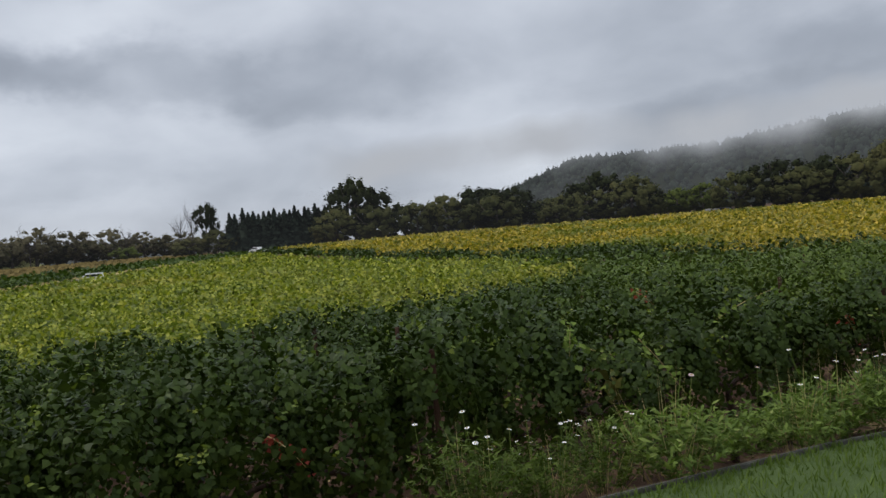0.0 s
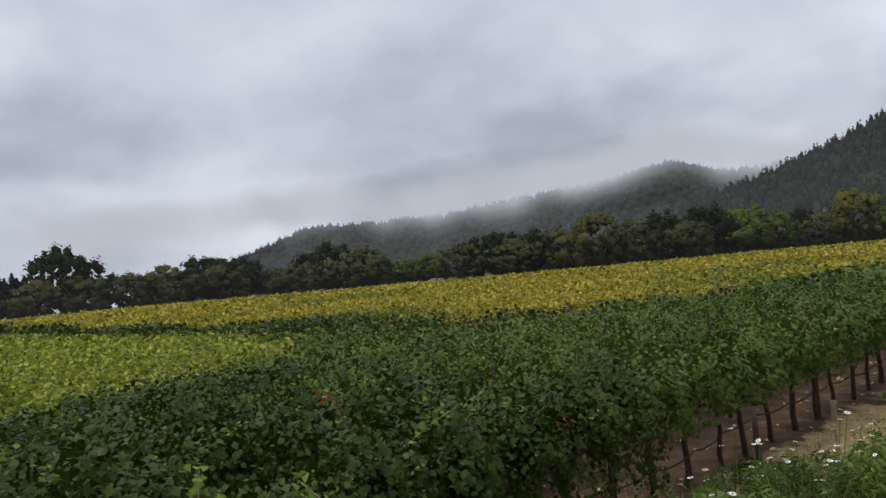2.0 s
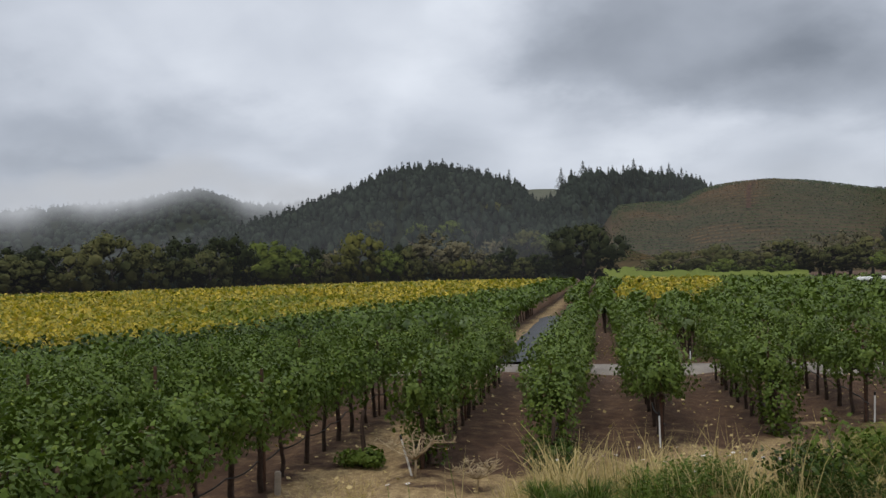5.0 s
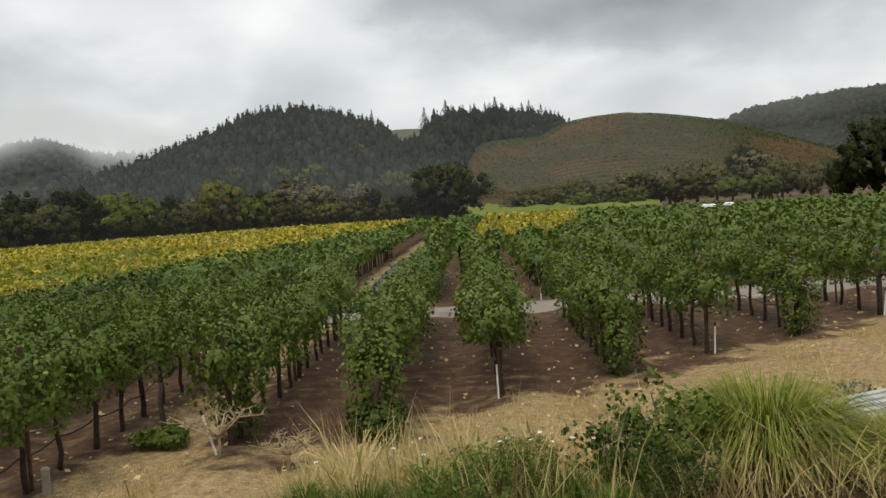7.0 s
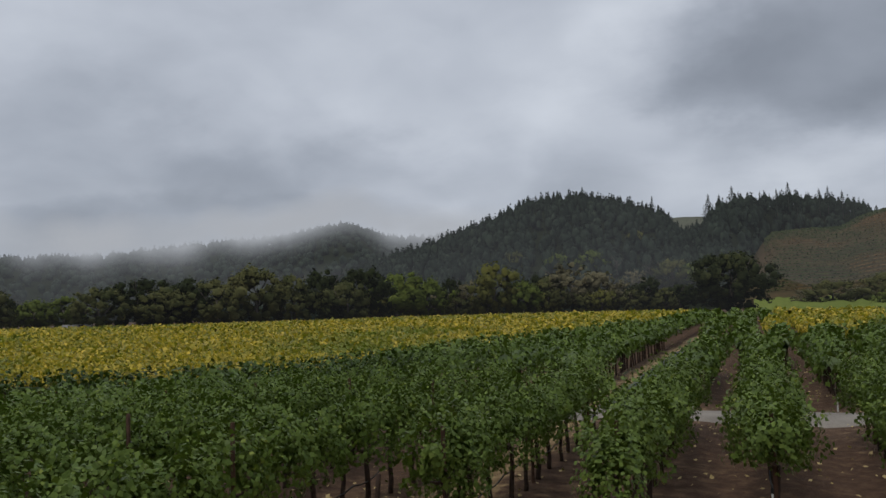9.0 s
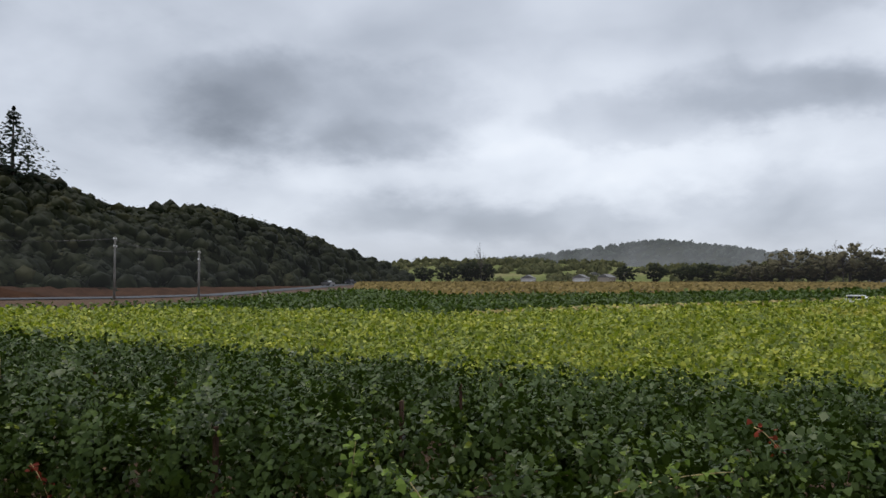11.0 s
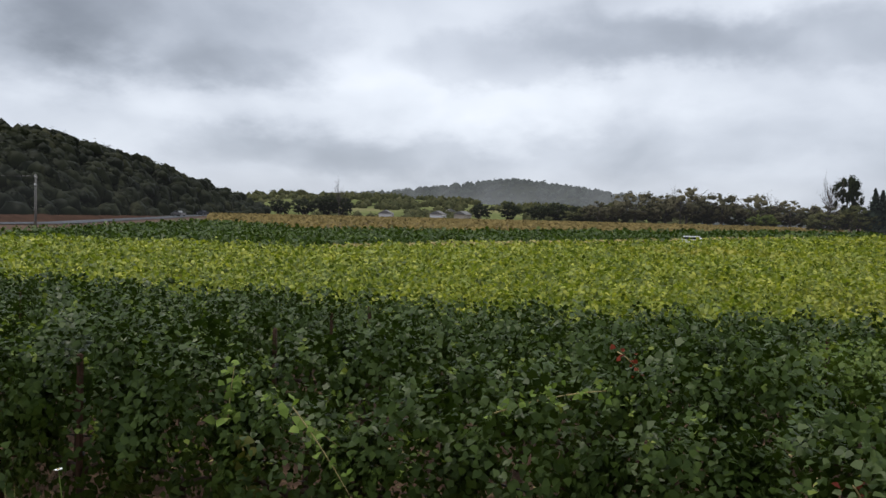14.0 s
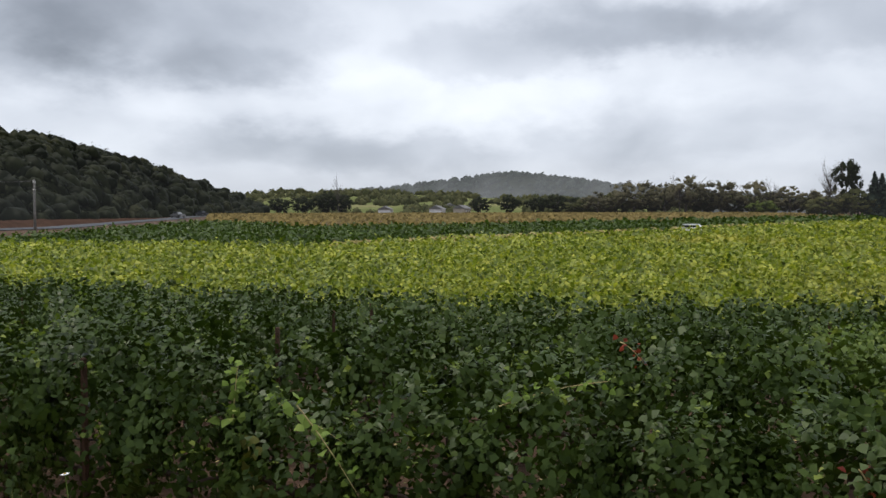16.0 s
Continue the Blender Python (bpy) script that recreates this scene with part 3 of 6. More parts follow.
# ---- hills ----
def hill(name, label, az, el, d_front, d_crest, mat, tree_h, n_trees, tree_mat, kind_tree, seed, size=1.0, d_back=1.6, forest_label="", low=0.0, rough=6.0, seen=(-160, 40), patchy=None):
    """A hill whose crest is given by azimuth and height angle, with woods scattered over its near slope."""
    rng = np.random.default_rng(seed)
    az, el = np.asarray(az, float), np.asarray(el, float)
    a = np.arange(az[0], az[-1] + 0.01, 0.5)
    df, dc = np.interp(a, az, np.broadcast_to(d_front, az.shape)), np.interp(a, az, np.broadcast_to(d_crest, az.shape))
    top = 2.85 + dc * np.tan(np.radians(np.interp(a, az, el))) - tree_h * 0.86
    top = np.maximum(top, -2)
    t = np.concatenate([np.linspace(0, 1, 22), 1 + np.linspace(0.05, 1, 8) * (d_back - 1)])
    prof = np.where(t <= 1, ss(-0.25, 1.05, t) * 1.0 - ss(-0.25, 1.05, 0) * (1 - np.clip(t, 0, 1)), 1 - 0.75 * ss(1, d_back, t))
    prof = prof / prof[21]
    r = np.where(t[None] <= 1, df[:, None] + (dc - df)[:, None] * t[None], dc[:, None] * t[None])
    x, y = r * np.sin(np.radians(a))[:, None], r * np.cos(np.radians(a))[:, None]
    wob = np.array([[noise.noise((px / 60, py / 60, seed)) for px, py in zip(rx, ryy)] for rx, ryy in zip(x, y)])
    z = -1.5 + (top[:, None] + 1.5) * prof[None] + wob * rough * np.clip(t[None] * (1 - np.abs(t[None] - 0.5)), 0, 1) * (np.abs(t[None] - 1) > 0.02)
    verts = np.stack([x, y, z], 2).reshape(-1, 3)
    na, nt = len(a), len(t)
    i = (np.arange(na - 1)[:, None] * nt + np.arange(nt - 1)[None]).ravel()
    ob = new(name, mesh_of(name, verts, np.stack([i, i + 1, i + 1 + nt, i + nt], 1)[:, ::-1], mat, True))
    tagged(ob, label, "hill", kind="structure")
    if not n_trees:
        return a, t, x, y, z
    ai = rng.uniform(np.searchsorted(a, max(seen[0], a[0])), np.searchsorted(a, min(seen[1], a[-1])) - 1.001, n_trees)
    tj = rng.uniform(low, 1.0, n_trees) ** 0.75 * 21
    tj[: n_trees // 6] = 21 + rng.uniform(-0.7, 0.6, n_trees // 6)
    i0, j0 = ai.astype(int), np.minimum(tj.astype(int), nt - 2)
    fa, fj = (ai - i0), (tj - j0)

    def at(g):
        return (g[i0, j0] * (1 - fa) * (1 - fj) + g[i0 + 1, j0] * fa * (1 - fj) + g[i0, j0 + 1] * (1 - fa) * fj + g[i0 + 1, j0 + 1] * fa * fj)

    base = np.stack([at(x), at(y), at(z)], 1)
    if patchy is not None:
        mask = np.array([noise.noise((b[0] / 55, b[1] / 55, seed)) for b in base]) > patchy
        base = base[mask]
        n_trees = len(base)
    hh = tree_h * rng.uniform(0.55, 1.15, n_trees)
    chunks, soft = [], []
    for b, h in zip(base, hh):
        if kind_tree == "conifer":
            m = int(44 * size)
            u = rng.uniform(0, 1, m) ** 0.7
            ang = rng.uniform(0, 2 * np.pi, m)
            rad = (1 - u) * h * (0.30 if size > 0.5 else 0.46) * rng.uniform(0.55, 1.15, m) + 0.1
            c = b + np.stack([np.cos(ang) * rad, np.sin(ang) * rad, u * h * 0.97 + 0.03 * h], 1)
            nrm = np.stack([np.cos(ang) * 0.6, np.sin(ang) * 0.6, np.full(m, 1.0)], 1) + rng.normal(0, 0.2, (m, 3))
            chunks.append(leaves(rng, c, nrm, h * (0.21 - 0.13 * u) / size ** 0.4 * rng.uniform(0.8, 1.4, m), OVAL, 0.3, 0.6))
            soft.append(np.stack([np.cos(ang) * 0.8, np.sin(ang) * 0.8, np.full(m, 0.4)], 1))
        else:
            m = int(40 * size)
            q = unit(rng.normal(size=(m, 3)))
            q[:, 2] = np.abs(q[:, 2])
            rad = h * 0.50 * (0.82 + 0.22 * rng.random(m))
            lump = 1 + 0.16 * np.sin(q[:, 0] * 5 + b[0]) * np.cos(q[:, 1] * 5 + b[1])
            c = b + np.array([0, 0, h * 0.06]) + q * (rad * lump)[:, None] * np.array([1.1, 1.1, 1.2])
            chunks.append(leaves(rng, c, q + [0, 0, 0.25] + rng.normal(0, 0.15, (m, 3)), h * 0.15 / size ** 0.5 * rng.uniform(0.5, 1.3, m), OVAL, 0.25))
            soft.append(q * [1, 1, 0.8] + [0, 0, 0.12])
    parts = [(*merge(chunks), np.vstack(soft))]
    wide = (0.20 if size > 0.5 else 0.33) if kind_tree == "conifer" else 0.44
    tall = 0.42 if kind_tree == "conifer" else 0.56
    up = 0.40 if kind_tree == "conifer" else 0.06
    parts.append(cores(rng, base + np.stack([0 * hh, 0 * hh, hh * up], 1), hh[:, None] * np.array([wide, wide, tall]), 2 if size > 1 else 1))
    if size > 1:
        # smaller crowns leaning out of the larger ones
        k = rng.integers(0, len(base), int(len(base) * 1.6))
        off = unit(rng.normal(size=(len(k), 3)) * [1, 1, 0.6] + [0, 0, 0.4]) * (hh[k] * 0.42)[:, None]
        parts.append(cores(rng, base[k] + off + np.stack([0 * k, 0 * k, hh[k] * 0.12], 1), (hh[k] * rng.uniform(0.2, 0.34, len(k)))[:, None], 1))
    ob = new(name + "_woods", foliage(parts, tree_mat, name + "_woods"))
    tagged(ob, forest_label or "dense dark woods covering the hillside", "woods", kind="stuff")
    return a, t, x, y, z


hill("hill_conifer", "steep hill under dark conifer forest", [-36, -30, -27, -23.3, -17.9, -14.1, -11.2, -7.2, -5.5, -4.6, -3.2, -2.0, -1.0, 0.4, 2.2, 6, 7.3, 8.2, 9.5],
     [0.4, 1.8, 3.0, 4.3, 6.0, 7.5, 7.75, 6.85, 6.3, 5.3, 5.2, 6.6, 6.8, 6.9, 6.9, 6.2, 5.6, 4.4, 2.6], [330] * 12 + [345, 430, 500, 510, 510, 510, 510],
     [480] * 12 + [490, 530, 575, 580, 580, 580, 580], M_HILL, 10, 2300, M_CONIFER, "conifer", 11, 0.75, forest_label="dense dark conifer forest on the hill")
TER = hill("hill_terraced", "terraced vineyard hill in brown and green", [-2.2, -0.8, 0.4, 1.2, 3, 5.4, 6.2, 7.4, 9, 11.1, 13.4, 17.3, 19.5, 21.4, 24, 27],
     [0.6, 1.5, 3.4, 4.3, 4.4, 4.4, 4.9, 5.3, 5.5, 5.55, 5.25, 4.4, 3.6, 2.9, 1.9, 1.0], 300, 480, M_HILLGRASS, 0.5, 0, M_OLIVE, "round", 12, rough=3.0)
hill("hill_grassy", "pale grassy ridge behind the conifers", [-8, -5.8, -4.4, -3, -1.5, 2], [4.6, 5.6, 5.75, 5.7, 5.4, 4.6], 720, 900, M_RIDGE, 0.5, 0, M_OLIVE, "round", 18, rough=2.0)
hill("hill_wooded_far", "broad wooded hill beyond the terraces", [8, 13, 17.4, 19.1, 22.4, 26.3, 30, 34.7, 40, 50],
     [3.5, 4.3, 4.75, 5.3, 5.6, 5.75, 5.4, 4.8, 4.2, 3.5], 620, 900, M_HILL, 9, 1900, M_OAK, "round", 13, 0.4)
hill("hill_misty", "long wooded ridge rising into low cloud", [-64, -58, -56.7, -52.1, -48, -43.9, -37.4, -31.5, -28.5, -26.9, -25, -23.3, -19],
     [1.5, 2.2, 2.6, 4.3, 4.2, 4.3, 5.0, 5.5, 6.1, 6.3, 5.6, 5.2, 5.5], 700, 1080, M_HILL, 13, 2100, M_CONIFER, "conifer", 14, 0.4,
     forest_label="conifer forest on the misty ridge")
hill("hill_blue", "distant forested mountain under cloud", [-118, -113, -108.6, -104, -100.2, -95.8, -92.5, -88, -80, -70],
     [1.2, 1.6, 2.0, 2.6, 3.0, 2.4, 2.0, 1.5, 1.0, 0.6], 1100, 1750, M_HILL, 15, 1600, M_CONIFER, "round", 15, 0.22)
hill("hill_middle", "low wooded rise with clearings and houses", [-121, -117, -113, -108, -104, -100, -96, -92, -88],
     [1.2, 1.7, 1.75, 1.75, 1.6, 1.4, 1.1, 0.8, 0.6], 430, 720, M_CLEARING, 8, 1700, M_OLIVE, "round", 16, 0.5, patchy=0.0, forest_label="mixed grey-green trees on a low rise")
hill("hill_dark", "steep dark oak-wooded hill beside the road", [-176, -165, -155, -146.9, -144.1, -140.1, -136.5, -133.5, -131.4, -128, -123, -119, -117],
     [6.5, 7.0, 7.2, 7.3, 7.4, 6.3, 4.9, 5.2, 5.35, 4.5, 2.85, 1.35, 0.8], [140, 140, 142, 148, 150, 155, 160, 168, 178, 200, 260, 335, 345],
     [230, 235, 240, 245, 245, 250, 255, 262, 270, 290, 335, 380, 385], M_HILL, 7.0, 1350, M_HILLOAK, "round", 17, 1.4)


def bank_sheet(name, az, near, far, foot, top, mat, label, category):
    """A strip of sloping ground between two distances."""
    a = np.linspace(az[0], az[-1], 70)
    n, fr = np.interp(a, az, near), np.interp(a, az, far)
    z0, z1 = np.interp(a, az, foot), np.interp(a, az, top)
    verts = []
    for q, d0, d1, h0, h1 in zip(a, n, fr, z0, z1):
        for t in np.linspace(0, 1, 6):
            x, y = polar(q, d0 + (d1 - d0) * t)
            verts.append((x, y, h0 + (h1 - h0) * t + 0.25 * (h1 - h0) * noise.noise((q * 1.7, t * 3, 6.0)) * (t > 0)))
    i = (np.arange(69)[:, None] * 6 + np.arange(5)[None]).ravel()
    tagged(new(name, mesh_of(name, verts, np.stack([i, i + 1, i + 7, i + 6], 1)[:, ::-1], mat, True)), label, category, kind="structure")


bank_sheet("bank_earth", [-156, -147, -140, -134, -128, -124, -120], [136, 141, 149, 156, 176, 222, 300], [141, 146, 154, 162, 184, 232, 312], [-0.5, -0.5, -0.4, 0, 0.2, 0.6, 0.8],
           [2.4, 2.2, 1.6, 1.5, 1.5, 1.4, 1.2], M_BANK, "bare red-brown earth bank at the foot of the hill", "bank")
bank_sheet("ground_pasture", [-118.6, -117.2, -115.8, -114.2], [425, 425, 425, 425], [500, 505, 505, 500], [2.0, 2.0, 2.0, 2.0], [5.0, 10.0, 12.0, 6.5], M_CLEARING, "pale green pasture slope among the trees", "pasture")
bank_sheet("ground_pasture", [-103.4, -102.2, -101.0, -99.8], [425, 425, 425, 425], [490, 500, 500, 490], [2.0, 2.0, 2.0, 2.0], [4.0, 8.5, 9.0, 4.5], M_CLEARING, "dry pale slope behind the farm buildings", "pasture")
bank_sheet("ground_meadow", [0.0, 1.5, 5, 9, 13], [140, 140, 130, 118, 110], [235, 235, 230, 220, 210], [-0.6, -0.4, -0.3, -0.3, -0.6], [3.2, 3.4, 3.2, 2.6, 1.6], M_MEADOW, "light green meadow beyond the vines", "meadow")


def terrace_rows():
    """Contour rows of vines on the terraced hill."""
    a, t, x, y, z = TER
    rng = np.random.default_rng(21)
    chunks = []
    for k, tj in enumerate(np.linspace(4.0, 20.8, 30)):
        j = int(tj)
        f = tj - j
        xs, ys, zs = (g[:, j] * (1 - f) + g[:, j + 1] * f for g in (x, y, z))
        s = np.linspace(0, len(a) - 1.01, 900)
        s = s[(a[np.minimum(s.astype(int), len(a) - 1)] > 0.3) & (a[np.minimum(s.astype(int), len(a) - 1)] < 23.5)]
        keep = rng.random(len(s)) < (0.55 + 0.45 * (np.sin(s * 0.31 + k * 0.9) > -0.85))
        s = s[keep]
        i = s.astype(int)
        g = s - i
        c = np.stack([v[i] * (1 - g) + v[i + 1] * g for v in (xs, ys, zs)], 1)
        c = c + rng.normal(0, 0.12, c.shape)
        c[:, 2] += 0.7
        chunks.append(leaves(rng, c, rng.normal(0, 0.5, c.shape) + [0, -0.6, 0.8], rng.uniform(0.55, 1.1, len(c)), OVAL, 0.2))
    v, f = merge(chunks)
    m = leafy("terrace_vine", [(0.0, (0.022, 0.036, 0.010)), (0.5, (0.045, 0.060, 0.016)), (1.0, (0.10, 0.085, 0.03))], 0.15, 0.6, (0.02, 0.5, 0.6, (0.13, 0.075, 0.03)))
    tagged(new("terrace_vines", mesh_of("terrace_vines", v, f, m)), "contour rows of brown and green vines on the terraces", "vineyard", kind="stuff")


terrace_rows()


def hill_track():
    """A bare earth track that climbs the terraces."""
    a, t, x, y, z = TER
    j = np.arange(11, 22)
    mid = np.interp(j, [11, 16, 19, 21], [9.6, 9.7, 10.2, 10.5])
    left, right = [], []
    for q, k in zip(mid, j):
        for side, out in ((-0.14, left), (0.14, right)):
            px, py, pz = (np.interp(q + side, a, g[:, k]) for g in (x, y, z))
            out.append((px, py, pz + 0.75))
    v = np.array(left + right)
    i = np.arange(len(j) - 1)
    tagged(new("track_hill", mesh_of("track_hill", v, np.stack([i, i + len(j), i + len(j) + 1, i + 1], 1), M_BANK, True)), "bare red-brown track climbing the terraced hill", "track", kind="structure")


hill_track()


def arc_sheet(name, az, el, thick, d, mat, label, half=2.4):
    """A glowing sheet of mist along a line of height angles; thick gives its density from its foot to its top."""
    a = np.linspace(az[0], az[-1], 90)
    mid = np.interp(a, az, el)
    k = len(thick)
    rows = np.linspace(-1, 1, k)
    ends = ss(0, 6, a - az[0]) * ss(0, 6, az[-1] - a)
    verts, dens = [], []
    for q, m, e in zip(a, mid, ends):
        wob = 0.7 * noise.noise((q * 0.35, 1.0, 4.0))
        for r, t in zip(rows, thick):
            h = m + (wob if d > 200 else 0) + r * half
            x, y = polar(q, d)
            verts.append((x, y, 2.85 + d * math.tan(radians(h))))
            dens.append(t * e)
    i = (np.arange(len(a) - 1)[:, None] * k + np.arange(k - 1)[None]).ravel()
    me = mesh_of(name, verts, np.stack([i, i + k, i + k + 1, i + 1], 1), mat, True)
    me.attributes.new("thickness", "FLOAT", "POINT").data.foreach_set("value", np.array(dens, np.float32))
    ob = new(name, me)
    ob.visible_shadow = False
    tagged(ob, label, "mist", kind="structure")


# these sheets glow to lay cloud and distance haze over the hills
M_MIST = mist_material("mist_haze_glow", (0.53, 0.56, 0.61))
arc_sheet("mist_glow_sheet", [-72, -60, -52, -44, -37, -31, -28, -26.5, -24, -20, -14], [4.1, 4.5, 5.1, 4.5, 4.8, 5.6, 6.6, 6.8, 5.3, 4.8, 5.0], [0, 0.04, 0.14, 0.42, 0.88, 0.97, 0.85, 0.45, 0], 690, M_MIST, "torn low cloud lying on the ridge")
arc_sheet("mist_glow_sheet", [-72, -20, 60], [1.0, 1.5, 1.5], [0.03, 0.035, 0.045, 0.06, 0.07, 0.04, 0], 610, M_MIST, "thin grey haze hanging in the valley")
arc_sheet("mist_glow_sheet", [-127, -112, -100, -84, -60], [0.8, 0.9, 1.4, 0.9, 0.6], [0.14, 0.17, 0.20, 0.22, 0.20, 0.14, 0], 1000, M_MIST, "thin grey haze before the far mountain")
arc_sheet("mist_glow_sheet", [-165, -60, 60], [1.2, 1.2, 1.2], [0.02, 0.02, 0.02, 0.018, 0.015, 0.01, 0], 150, M_MIST, "faint haze over the valley floor", 3.2)
arc_sheet("mist_glow_sheet", [-58, -45, 0, 20], [5.0, 5.0, 5.2, 5.0], [0.055, 0.055, 0.06, 0.06, 0.06, 0.052, 0.03], 310, M_MIST, "thin haze before the conifer hill", 4.2)
arc_sheet("mist_glow_sheet", [-4, 22, 30, 60], [4, 4.6, 5.4, 5.0], [0, 0.02, 0.05, 0.1, 0.15, 0.12, 0], 600, M_MIST, "light mist on the wooded crest")


# ---- vineyard ----
ROWS_RIGHT = [-3.3, -1.4, 0.3, 2.2, 4.05, 6.15, 8.4, 10.6] + [10.6 + 2.1 * k for k in range(1, 26)]
ROWS_LEFT = [-5.25 - 1.95 * k for k in range(0, 108)]
FIELD_AZ = [-160, -150, -137, -132, -125, -121, -114, -100, -90, -80, -72, -60, -45, -30, -15, -5, 3, 10, 15, 24, 32, 45]
FIELD_R = [78, 78, 80, 88, 118, 140, 112, 118, 130, 150, 172, 190, 195, 200, 195, 150, 128, 105, 90, 80, 76, 76]
DARK_R = [70, 74, 76, 74, 70, 68, 60, 80, 95, 124, 150, 999, 999, 999, 999, 999, 999, 999, 999, 999, 999, 999]


def south_end(x):
    """Where the rows beside the garden begin."""
    return np.where(np.asarray(x) < -2.5, 10.3, 11.85 + 0.62 * np.asarray(x))


def block_of(x, y):
    """0 none, 1 green near block, 2 yellow-green block, 3 gold block, 4 green block beyond the lane, 5 dull far block."""
    az, r = np.degrees(np.arctan2(x, y)), np.hypot(x, y)
    inside = r < np.interp(az, FIELD_AZ, FIELD_R)
    lane = np.abs(y - lane_y(x)) < 2.0
    road = (np.abs(x + 3.1) < 1.5) & (y > 24) & (y < 52)
    north = y > lane_y(x)
    west = x < -5.0
    out = np.zeros(np.shape(x), int)
    out[west & ~north] = 1
    # west of this edge the leaf colour is several times lighter
    edge = np.interp(y, [-30, -19, -14, -10, -6, 0, 4, 8, 11, 14.7, 19, 22, 26], [-25, -22.5, -21, -19.6, -18.6, -18.8, -20.6, -23, -24.6, -26.5, -31, -43, -80])
    out[west & ~north & (y > 8 + 2 * np.sin(x * 1.3))] = 4
    out[west & ~north & (x < edge)] = 2
    out[west & north] = 3
    # green vines by the lane and the drive, mingling with the gold
    jit = 3.2 * np.sin(x * 2.3 + 0.7) + 2.2 * np.sin(y * 1.1 + x * 3.0)
    out[west & north & (x > -22 + 0.42 * (y - 31) + jit) & (x > -60) & (y < 75)] = 4
    out[west & north & (x > -8.5)] = 4
    # dark green here also puts in the shade on the gold rows' near faces
    out[west & north & (y < lane_y(x) + 6.0 + 2.0 * np.sin(x * 0.23)) & (x < -9.5)] = 1
    out[~west & north] = 4
    out[~west & ~north & (y > south_end(x))] = 4
    out[~west & north & (y > 46) & (az > 1.0) & (az < 7.5) & (np.sin(x * 2.7) > -0.6)] = 3
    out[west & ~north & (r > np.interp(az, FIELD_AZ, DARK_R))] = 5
    out[west & ~north & (np.abs(r - np.interp(az, FIELD_AZ, DARK_R)) < 2.0)] = 0
    out[~inside | lane | road | (y < -95)] = 0
    return out


def lattice(i, j, k, seed):
    """A fixed random number between 0 and 1 for each corner of a grid."""
    h = (i * 374761393 + j * 668265263 + k * 2147483647 + seed * 974711) & 0xFFFFFFFF
    h = ((h ^ (h >> 13)) * 1274126177) & 0xFFFFFFFF
    return ((h ^ (h >> 16)) & 0xFFFF) / 65535.0


def bumps(p, seed):
    """Smooth noise between -1 and 1 at many points."""
    q = np.floor(p).astype(np.int64)
    f = p - q
    f = f * f * (3 - 2 * f)
    out = 0.0
    for a in (0, 1):
        for b in (0, 1):
            for c in (0, 1):
                wgt = (f[:, 0] if a else 1 - f[:, 0]) * (f[:, 1] if b else 1 - f[:, 1]) * (f[:, 2] if c else 1 - f[:, 2])
                out = out + wgt * lattice(q[:, 0] + a, q[:, 1] + b, q[:, 2] + c, seed)
    return out * 2 - 1


VINE_GAP = 0.85


def canopy(u, y, x, half, top, low, seed, rough=1.0):
    """Points on a row's shaggy canopy, whose skirts hang at both sides: u runs over it from -1 to 1, y along it; with outward directions."""
    th = np.clip(u / 0.62, -1, 1) * np.pi / 2
    s = np.clip((np.abs(u) - 0.62) / 0.38, 0, 1)
    vine = np.floor(y / VINE_GAP + 0.5)
    each = lattice(vine.astype(np.int64), np.full(len(y), int(round(x * 20)), np.int64), np.zeros(len(y), np.int64), seed)
    side = lattice(vine.astype(np.int64), np.full(len(y), int(round(x * 20)), np.int64), np.ones(len(y), np.int64), seed)
    swell = 0.5 + 0.5 * np.cos(2 * np.pi * (y / VINE_GAP))
    half = half * (0.66 + 0.38 * swell + 0.36 * (side - 0.5))
    top = top - 0.16 + 0.24 * swell + 0.30 * (each - 0.5)
    knee = low + 0.42 * (top - low)
    px = np.sin(th) * half * (1 - 0.22 * s)
    pz = np.where(s > 0, knee - s * (knee - low) * (0.75 + 0.5 * side), knee + (top - knee) * np.cos(th))
    o = np.stack([np.sin(th), 0 * th, np.where(s > 0, -0.05, np.cos(th) + 0.12)], 1)
    p = np.stack([px, y, pz], 1)
    w = p + [x * 3.1, 0, 0]
    lump = 0.17 * bumps(w * 2.4, seed) + 0.09 * bumps(w * 6.1, seed + 1)
    clump = np.stack([bumps(w * 5.0 + 40 * k, seed + 2 + k) for k in range(3)], 1)
    p = p + o * lump[:, None] * rough
    p[:, 2] = np.maximum(p[:, 2], 0.12)
    return p, unit(o + clump * 0.95)


def core_tube(y, x, half, top, low, seed, points=9):
    """The dense dark heart of a canopy along y: points and faces."""
    u = np.linspace(-0.93, 0.93, points)
    yy, uu = np.repeat(y, points), np.tile(u, len(y))
    p, _ = canopy(uu, yy, x, half * 0.42, top - 0.42, low + 0.25, seed, 0.3)
    ends = np.repeat(np.where((np.arange(len(y)) == 0) | (np.arange(len(y)) == len(y) - 1), 0.12, 1.0), points)
    p[:, 0] *= ends
    p[:, 2] = low + 0.6 * (top - low) + (p[:, 2] - low - 0.6 * (top - low)) * ends
    i = (np.arange(len(y) - 1)[:, None] * points + np.arange(points)[None]).ravel()
    j = (np.arange(len(y) - 1)[:, None] * points + (np.arange(points)[None] + 1) % points).ravel()
    f = np.concatenate([np.stack([i, j, j + points], 1), np.stack([i, j + points, i + points], 1)], 0)
    return p, f


